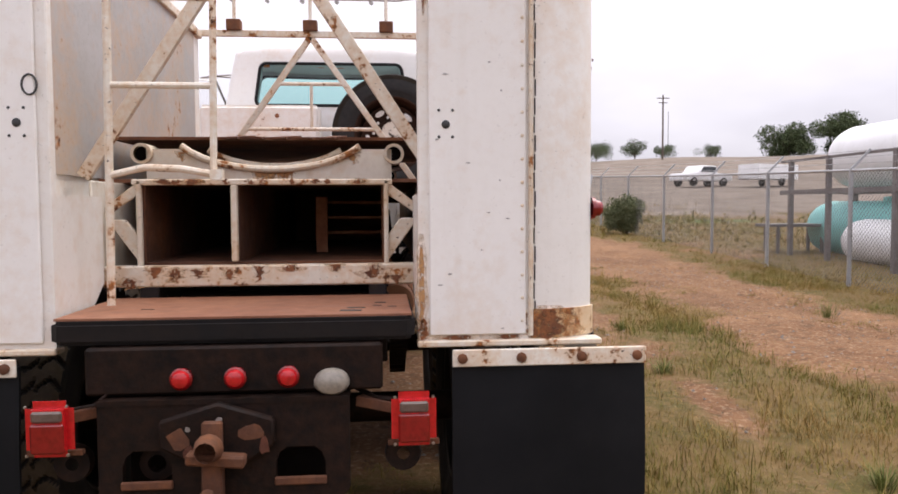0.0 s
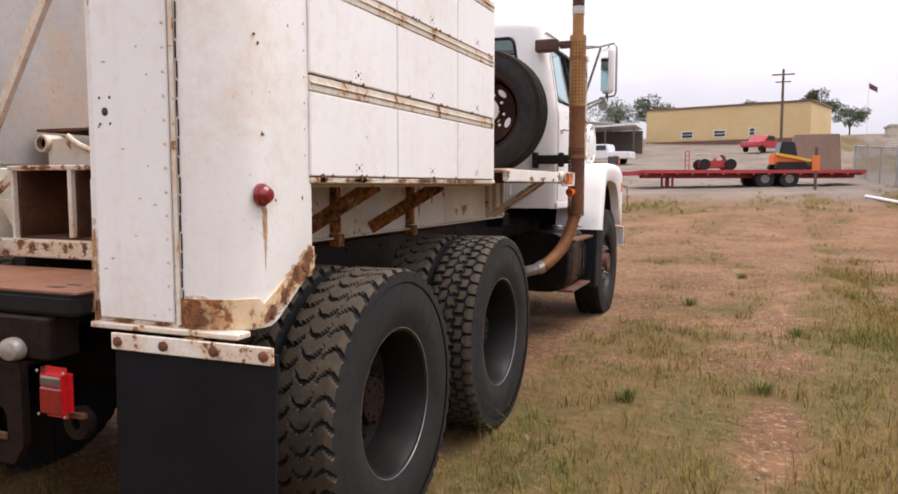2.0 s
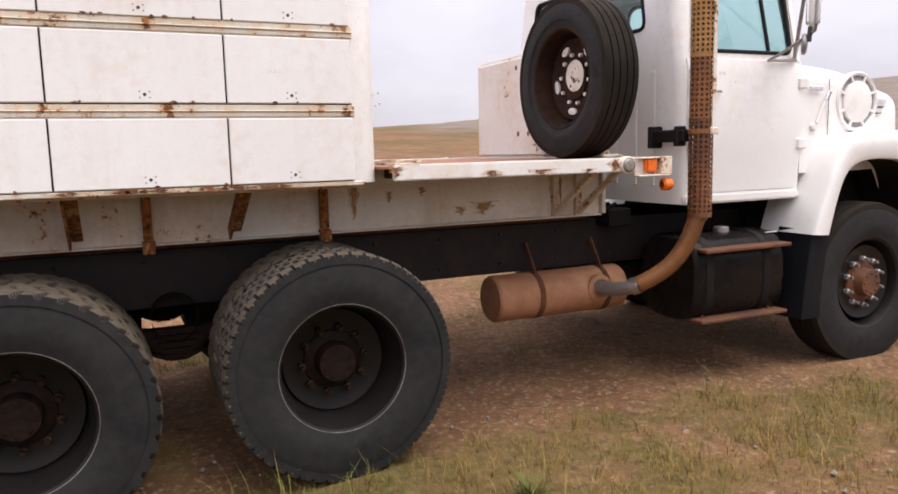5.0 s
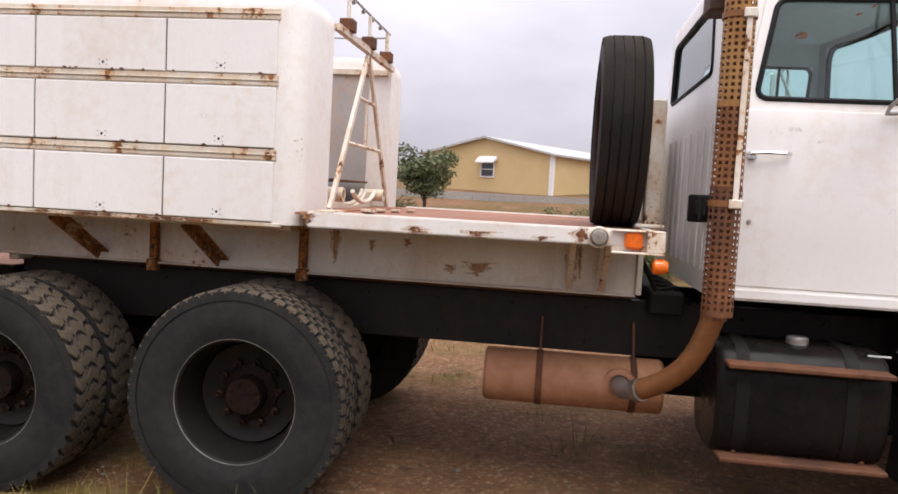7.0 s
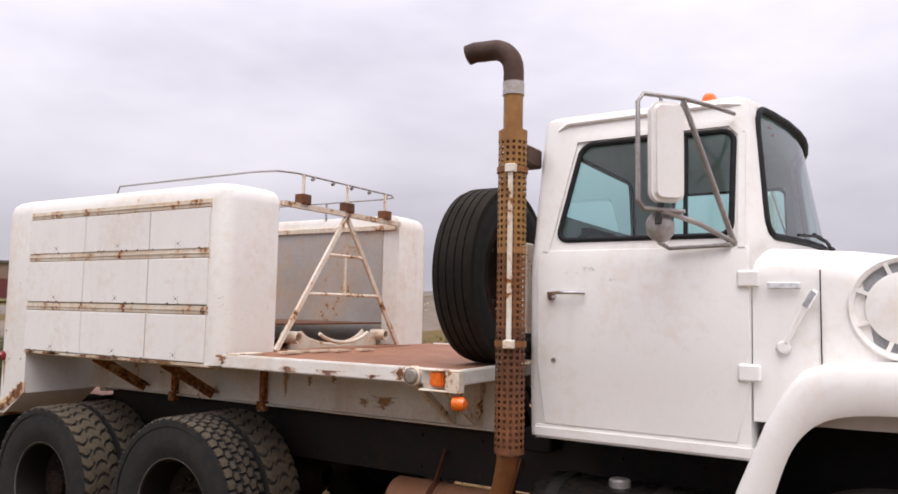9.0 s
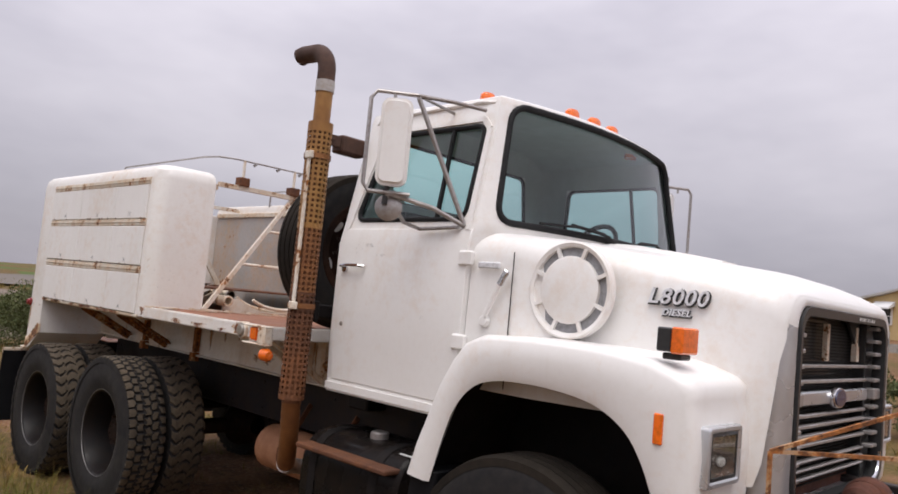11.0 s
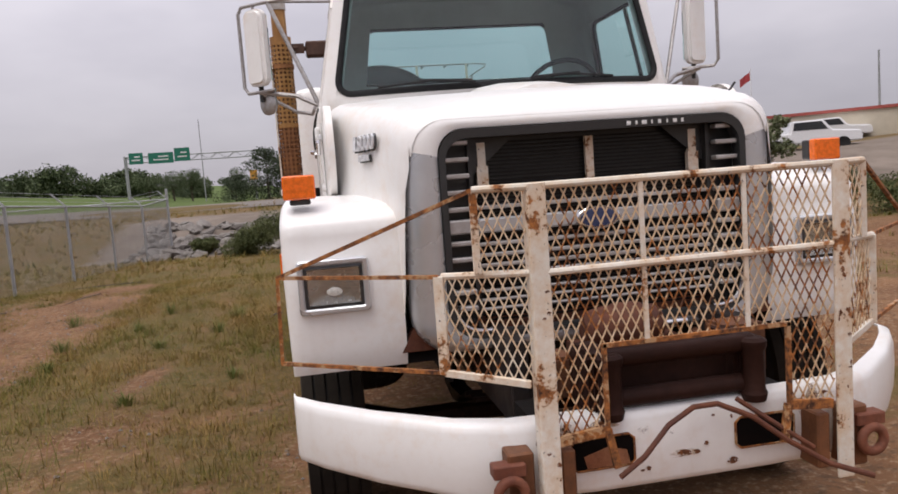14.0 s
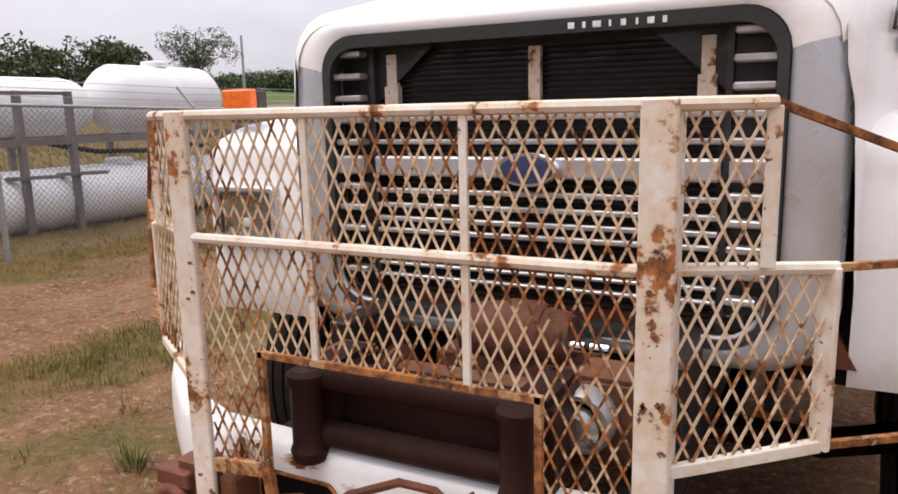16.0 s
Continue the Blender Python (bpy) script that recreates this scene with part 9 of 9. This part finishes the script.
prism(b, [(-1.0, 0.35), (-1.0, 0.95), (-0.4, 1.05), (0.9, 0.75), (1.0, 0.4)], "x", -0.5, 0.5)
bevel(b, 0.05, 2)
part("body", b, M_ORANGE, sk)
b = B()
prism(b, [(-0.7, 0.9), (-0.55, 1.75), (0.25, 1.75), (0.45, 0.9)], "x", -0.45, 0.45)
bevel(b, 0.04, 2)
part("cabin", b, M_WIN, sk)
for sx in (-1, 1):
    b = B()
    prism(b, [(-1.0, 0.15), (-0.8, 0.0), (0.8, 0.0), (1.05, 0.25), (0.8, 0.5), (-0.8, 0.5)], "x", *sorted((sx * 0.5, sx * 0.85)))
    part("track", b, M_RUBBER, sk)
    b = B()
    beam(b, (sx * 0.6, -0.9, 1.0), (sx * 0.6, 1.3, 0.55), 0.1, 0.16)
    part("lift_arm", b, M_CATY, sk)
b = B()
prism(b, [(1.2, 0.1), (1.7, 0.05), (1.7, 0.15), (1.35, 0.6), (1.2, 0.6)], "x", -0.9, 0.9)
part("bucket", b, M_STAND, sk)
mo = on_trailer("red_machine", "small red engine-driven machine on the trailer", "machine", -1.9)
b = B()
box(b, -0.6, 0.6, -0.8, 0.8, 0.12, 0.6)
lathe(b, [(-0.4, 0.3), (0.4, 0.3)], (0, 0.4, 0.65), "x", 16)
bevel(b, 0.05, 2)
part("body", b, M_REDT, mo)
for sx in (-1, 1):
    for yy in (-0.7, 0.9):
        b = B()
        lathe(b, [(-0.12, 0.35), (0.12, 0.35), (0.12, 0)], (sx * 0.7, yy, 0.35), "x", 16)
        part("wheel", b, M_RUBBER, mo)
b = B()
for sx in (-0.5, 0.5):
    beam(b, (sx, -1.6, 0), (sx, -1.6, 1.2), 0.05, 0.05)
for z in (0.3, 0.6, 0.9, 1.2):
    beam(b, (-0.5, -1.6, z), (0.5, -1.6, z), 0.04, 0.04)
part("rack", b, M_REDT, mo)
mp = thing("marker_post", "wooden post with a weathered orange panel", "post", (5.0, 34.0, G(5.0, 34.0)))
b = B()
beam(b, (0, 0, -0.2), (0, 0, 1.85), 0.12, 0.12)
part("shaft", b, M_WOOD, mp)
b = B()
box(b, -0.15, 0.15, -0.09, -0.065, 0.85, 1.5)
bevel(b, 0.01, 1)
part("panel", b, M_ORANGE, mp)
b = B()
bz = G(6.8, 53)
prism(b, [(4.9, bz - 0.2), (7.7, bz - 0.2), (7.5, bz + 2.35), (4.9, bz + 2.35)], "y", 52, 56)
solid("container", b, M_BRICK, "brown steel container in the yard", "container")


# ---- buildings ----
def building(name, label, corner, rz, w, d, h, wall, base, windows, roof_mat, ridge=0.0, base_h=0.0, drop=0.5):
    """A hall: walls with band, eaves and windows. Local x along the front, y into depth."""
    t = thing(name, label, "building", corner, rz)
    b = B()
    if ridge:
        prism(b, [(0, -drop), (w, -drop), (w, h), (w / 2, h + ridge), (0, h)], "y", 0, d)
    else:
        box(b, 0, w, 0, d, -drop, h)
    part("wall", b, wall, t)
    if base:
        b = B()
        box(b, -0.06, w + 0.06, -0.06, d + 0.06, -drop, base_h)
        part("base_band", b, base, t)
    b = B()
    if ridge:
        for sgn in (0, 1):
            x0, x1 = (-0.3, w / 2) if sgn == 0 else (w / 2, w + 0.3)
            z0, z1 = (h - ridge * 0.3 / (w / 2), h + ridge) if sgn == 0 else (h + ridge, h - ridge * 0.3 / (w / 2))
            prism(b, [(x0, z0 + 0.02), (x1, z1 + 0.02), (x1, z1 + 0.16), (x0, z0 + 0.16)], "y", -0.3, d + 0.3)
    else:
        box(b, -0.15, w + 0.15, -0.15, d + 0.15, h, h + 0.22)
    part("roof", b, roof_mat, t)
    for (face, u, z, ww, hh) in windows:
        b = B()
        if face == "f":
            box(b, u, u + ww, -0.05, 0.02, z, z + hh)
        else:
            box(b, w - 0.02, w + 0.05, u, u + ww, z, z + hh)
        wi = part("window", b, M_WIN, t)
        b = B()
        if face == "f":
            for (p, q, r, s2) in ((u - 0.08, u + ww + 0.08, z + hh, z + hh + 0.08), (u - 0.08, u + ww + 0.08, z - 0.08, z), (u - 0.08, u, z, z + hh), (u + ww, u + ww + 0.08, z, z + hh), (u, u + ww, z + hh / 2 - 0.03, z + hh / 2 + 0.03)):
                box(b, p, q, -0.09, 0.01, r, s2)
        else:
            for (p, q, r, s2) in ((u - 0.08, u + ww + 0.08, z + hh, z + hh + 0.08), (u - 0.08, u + ww + 0.08, z - 0.08, z)):
                box(b, w - 0.01, w + 0.09, p, q, r, s2)
        part("frame", b, M_TANKW, wi)
    return t


building("yellow_hall", "long yellow metal hall with a dark base band", (-11.3, 103.2, 6.3), -16, 20.6, 11, 4.9, M_YELLOW, M_YBASE, [("f", 5.0, 1.15, 1.4, 0.75), ("f", 9.2, 1.15, 1.4, 0.75), ("f", 13.6, 1.2, 0.6, 0.8)], M_YBASE, 0, 0.7, 1.5)
building("small_house", "small cream house with a flat roof", (18.2, 107, 7.2), 0, 5.2, 5, 1.5, M_HOUSE, None, [("f", 1.0, 0.4, 0.7, 0.8)], M_ROOFL, 0, 0, 1.5)
b = B()
box(b, 20.6, 22.4, 108, 110, 8.9, 9.9)
solid("roof_unit", b, M_TANROOF, "dark square unit on the house roof", "roof unit")
# open shelter
sh = thing("open_shelter", "open shelter with a pale roof and red goods below", "shelter", (-17.5, 74, G(-15, 74)), 2)
b = B()
prism(b, [(0, 2.7), (0, 2.85), (9, 3.2), (9, 3.05)], "y", 0, 7)
part("roof", b, M_TANKW, sh)
for x in (0.2, 3.0, 6.0, 8.8):
    b = B()
    beam(b, (x, 0.2, -0.6), (x, 0.2, 2.8), 0.16, 0.16)
    part("post", b, M_WOOD, sh)
b = B()
box(b, 0, 9, 6.8, 7, -0.6, 2.9)
part("back_wall", b, M_TANROOF, sh)
b = B()
box(b, 0.8, 2.6, 2, 4, -0.4, 1.3)
part("red_goods", b, M_REDT, sh)
building("pale_roof_hall", "far low hall with a pale roof", (-26, 92, 6.0), 0, 14, 8, 2.5, M_HOUSE, None, [], M_ROOFL, 0.8, 0, 1.0)

# west: yellow building with awnings, seen across the lane
yb = building("yellow_house", "yellow gabled building with white awnings", (-50.5, -5.93, 2.0), 60, 11.0, 26, 2.43, M_YELLOW, None, [("f", 5.3, 0.95, 1.0, 0.95), ("f", 1.2, 0.95, 1.0, 0.95), ("s", 7.0, 0.6, 0.5, 1.1), ("s", 11.0, 0.6, 0.5, 1.1)], M_ROOFL, 1.14, 0, 1.0)
for u in (5.3, 1.2):
    b = B()
    prism(b, [(-0.02, 2.05), (-0.02, 2.35), (-0.55, 1.95), (-0.55, 1.85)], "x", u - 0.25, u + 1.25)
    part("awning", b, M_TANKW, yb)
b = B()
box(b, 10.8, 11.06, -0.06, 0.2, -1.0, 2.43)
part("corner_trim", b, M_TANKW, yb)
# block wall
bw = thing("block_wall", "low grey block wall along the lane", "wall", (-35.5, 0, G(-35.5, 0)))
for k in range(30):
    for j in range(3):
        b = B()
        y = -12 + 1.0 * k + (0.5 if j % 2 else 0)
        box(b, -0.15, 0.15, y + 0.01, y + 0.99, 0.18 * j - 0.1, 0.18 * j + 0.07)
        part("block", b, M_BLOCK, bw)
# south-west low buildings
building("brown_hall", "low brown hall with a dark roof edge", (-42.0, -60.5, 3.4), -28, 12, 8, 1.45, M_BRICK, M_BROWNSIGN, [], M_TANROOF, 0, 0.15, 1.5)
building("red_roof_shop", "low shop with a red roof edge", (-46.0, -38.5, 2.2), -48, 14, 7, 1.7, M_HOUSE, None, [("f", 2, 0.3, 1.6, 0.7), ("f", 6, 0.3, 1.6, 0.7), ("f", 10, 0.3, 1.6, 0.7)], M_REDROOF, 0, 0, 1.5)
building("tan_shed", "tall tan shed beyond the shrubs", (-45.7, -27.1, 1.9), -55, 8.5, 6, 3.3, M_HOUSE, None, [], M_TANROOF, 0, 0, 1.0)

# ---- poles, gantry, signs ----
def pole(name, label, x, y, top, r, mat, arm=0.0):
    t = thing(name, label, "pole", (x, y, G(x, y)))
    z = G(x, y)
    b = B()
    tube(b, [(0, 0, -0.2), (0, 0, top - z)], [r, r * 0.7], 8)
    part("shaft", b, mat, t)
    if arm:
        b = B()
        beam(b, (-arm, 0, top - z - 0.5), (arm, 0, top - z - 0.5), 0.12, 0.12)
        beam(b, (-arm * 0.7, 0, top - z - 1.2), (arm * 0.7, 0, top - z - 1.2), 0.1, 0.1)
        part("crossarm", b, mat, t)
    return t


pole("utility_pole", "wooden utility pole with crossarms", 4.8, 78, 12.4, 0.15, M_WOOD, 1.0)
pole("utility_pole", "wooden utility pole with crossarms", 43.5, 110, 18.4, 0.16, M_WOOD, 1.0)
pole("light_pole", "slim lamp pole beside the road", 16.6, -109, 12.4, 0.09, M_GALVPOST)
pole("light_pole", "lamp pole behind the yellow building", -64.7, 12.6, 10.0, 0.1, M_STAND)
pole("radio_mast", "thin radio mast on the rise", 60, 150, 21, 0.1, M_GALVPOST)
pole("radio_mast", "thin radio mast on the rise", 84.5, -85.6, 14.0, 0.25, M_GALVPOST)
pole("radio_mast", "thin radio mast beyond the shops", -86, -92, 15.5, 0.2, M_GALVPOST)
for (x, y, top) in ((17.9, 127, 16.8), (-42.5, -58, 9.6)):
    f = pole("flagpole", "thin flagpole with a limp flag", x, y, top, 0.05, M_TANKW)
    z = top - G(x, y)
    b = B()
    rows = [[(0.06 + 0.16 * i, 0.06 * math.sin(i * 1.3), z - 0.3 - 0.2 * j - 0.10 * i) for i in range(8)] for j in range(5)]
    loft(b, rows, caps=False, ring=False)
    part("flag", b, M_REDT if x < 0 else M_BROWNSIGN, f)

gt = thing("sign_gantry", "steel highway gantry with green signs", "gantry", (16.6, -99, 0))
P0, P1 = Vector((8.5 - 16.6, -1.35, 0)), Vector((25.0 - 16.6, 1.45, 0))
for e, zb in ((P0, 0.0), (P1, 1.5)):
    for o in (-0.45, 0.45):
        b = B()
        tube(b, [(e.x, e.y + o, zb - 0.4), (e.x, e.y + o, 6.9)], 0.12, 10)
        part("leg", b, M_GALVPOST, gt)
b = B()
for z in (6.0, 6.8):
    for o in (-0.45, 0.45):
        tube(b, [(P0.x, P0.y + o, z), (P1.x, P1.y + o, z)], 0.07, 6)
n = 14
for k in range(n):
    a, c = P0.lerp(P1, k / n), P0.lerp(P1, (k + 1) / n)
    for o in (-0.45, 0.45):
        za, zc = (6.0, 6.8) if k % 2 else (6.8, 6.0)
        tube(b, [(a.x, a.y + o, za), (c.x, c.y + o, zc)], 0.04, 5)
part("truss", b, M_GALVPOST, gt)
for f0, f1, z0, z1 in ((0.50, 0.62, 5.9, 7.7), (0.63, 0.82, 5.75, 7.2), (0.86, 0.965, 5.8, 7.3)):
    a, c = P0.lerp(P1, f0), P0.lerp(P1, f1)
    b = B()
    o = Vector((0, 0.55, 0))
    loft(b, [[tuple(v + o + Vector((0, dy, 0))) for v in (Vector((a.x, a.y, z0)), Vector((c.x, c.y, z0)), Vector((c.x, c.y, z1)), Vector((a.x, a.y, z1)))] for dy in (0, 0.08)])
    sg = part("sign", b, M_GREENSIGN, gt)
    b = B()
    for k in range(2):
        q0, q1 = a.lerp(c, 0.2), a.lerp(c, 0.8 - 0.2 * k)
        z = z0 + (z1 - z0) * (0.35 + 0.3 * k)
        beam(b, (q0.x, q0.y + 0.66, z), (q1.x, q1.y + 0.66, z), 0.02, 0.16)
    part("lettering", b, M_WHITEMARK, sg)
b = B()
box(b, P0.x - 0.4, P0.x + 0.6, P0.y + 0.5, P0.y + 0.6, 2.6, 4.0)
part("amber_sign", b, M_YSIGN, gt)

bb = thing("roadside_sign", "maroon and blue roadside sign in a steel frame", "sign", (-6.2, -50.2, G(-6.2, -50.2)))
for x in (-2.15, 2.1):
    b = B()
    beam(b, (x, 0, -0.3), (x, 0, 3.05), 0.12, 0.12)
    part("post", b, M_GALVPOST, bb)
b = B()
for z in (1.35, 3.0):
    beam(b, (-2.15, 0, z), (2.1, 0, z), 0.08, 0.08)
for z in np.arange(1.55, 2.9, 0.2):
    beam(b, (1.15, 0.02, z), (2.1, 0.02, z), 0.04, 0.04)
part("frame", b, M_GALVPOST, bb)
b = B()
box(b, -2.0, 1.1, 0.0, 0.08, 1.45, 2.95)
pn = part("maroon_panel", b, M_BROWNSIGN, bb)
b = B()
for k, (x0, x1) in enumerate(((-1.4, 0.5), (-1.6, 0.7))):
    box(b, x0, x1, 0.085, 0.095, 2.62 - 0.24 * k, 2.76 - 0.24 * k)
lathe(b, [(0.085, 0.22), (0.095, 0.2), (0.095, 0)], (-0.45, 0, 1.85), "y", 16)
part("lettering", b, M_HOUSE, pn)
b = B()
box(b, -2.0, 1.1, 0.0, 0.08, 0.62, 1.2)
pn = part("blue_panel", b, M_BLUESIGN, bb)
b = B()
box(b, -1.7, 0.6, 0.085, 0.095, 0.83, 0.97)
part("lettering", b, M_WHITEMARK, pn)

# road on the bank
rv, rf = [], []
xs = list(np.arange(-120, 121, 3.0))
for x in xs:
    for y in (-34, -40, -46, -52):
        rv.append((x, y - 0.08 * x, G(x, y - 0.08 * x) + 0.09))
for i in range(len(xs) - 1):
    for j in range(3):
        a = i * 4 + j
        rf.append((a, a + 4, a + 5, a + 1))
tagged(new("road", mesh_from("road", rv, rf, M_ROAD)), "grey road along the bank", "road", kind="structure")

# rubble on the bank, each stone a piece of the pile
rp = thing("rubble_bank", "bank of broken grey and tan rubble", "rubble")
r = np.random.default_rng(77)
stones = []
for k in range(6):
    b = B()
    bmesh.ops.create_icosphere(b, subdivisions=2, radius=1.0)
    for v in b.verts:
        v.co *= 0.75 + 0.5 * noise.noise(v.co * 1.1 + Vector((k * 7, 0, 0)))
        v.co.z *= 0.6
    stones.append(make_mesh("stone", b, M_ROCK, sharp=25))
for k in range(280):
    x, y = r.uniform(0.0, 7.2), r.uniform(-22, -15.3)
    s = r.uniform(0.12, 0.42)
    o = new("stone", stones[k % 6])
    o.parent = rp
    o.matrix_basis = Matrix.Translation((x, y, G(x, y) + s * 0.12)) @ Euler((r.uniform(-0.4, 0.4), r.uniform(-0.4, 0.4), r.uniform(0, 6.28))).to_matrix().to_4x4() @ Matrix.Diagonal((s * r.uniform(1.0, 1.9), s, s, 1))
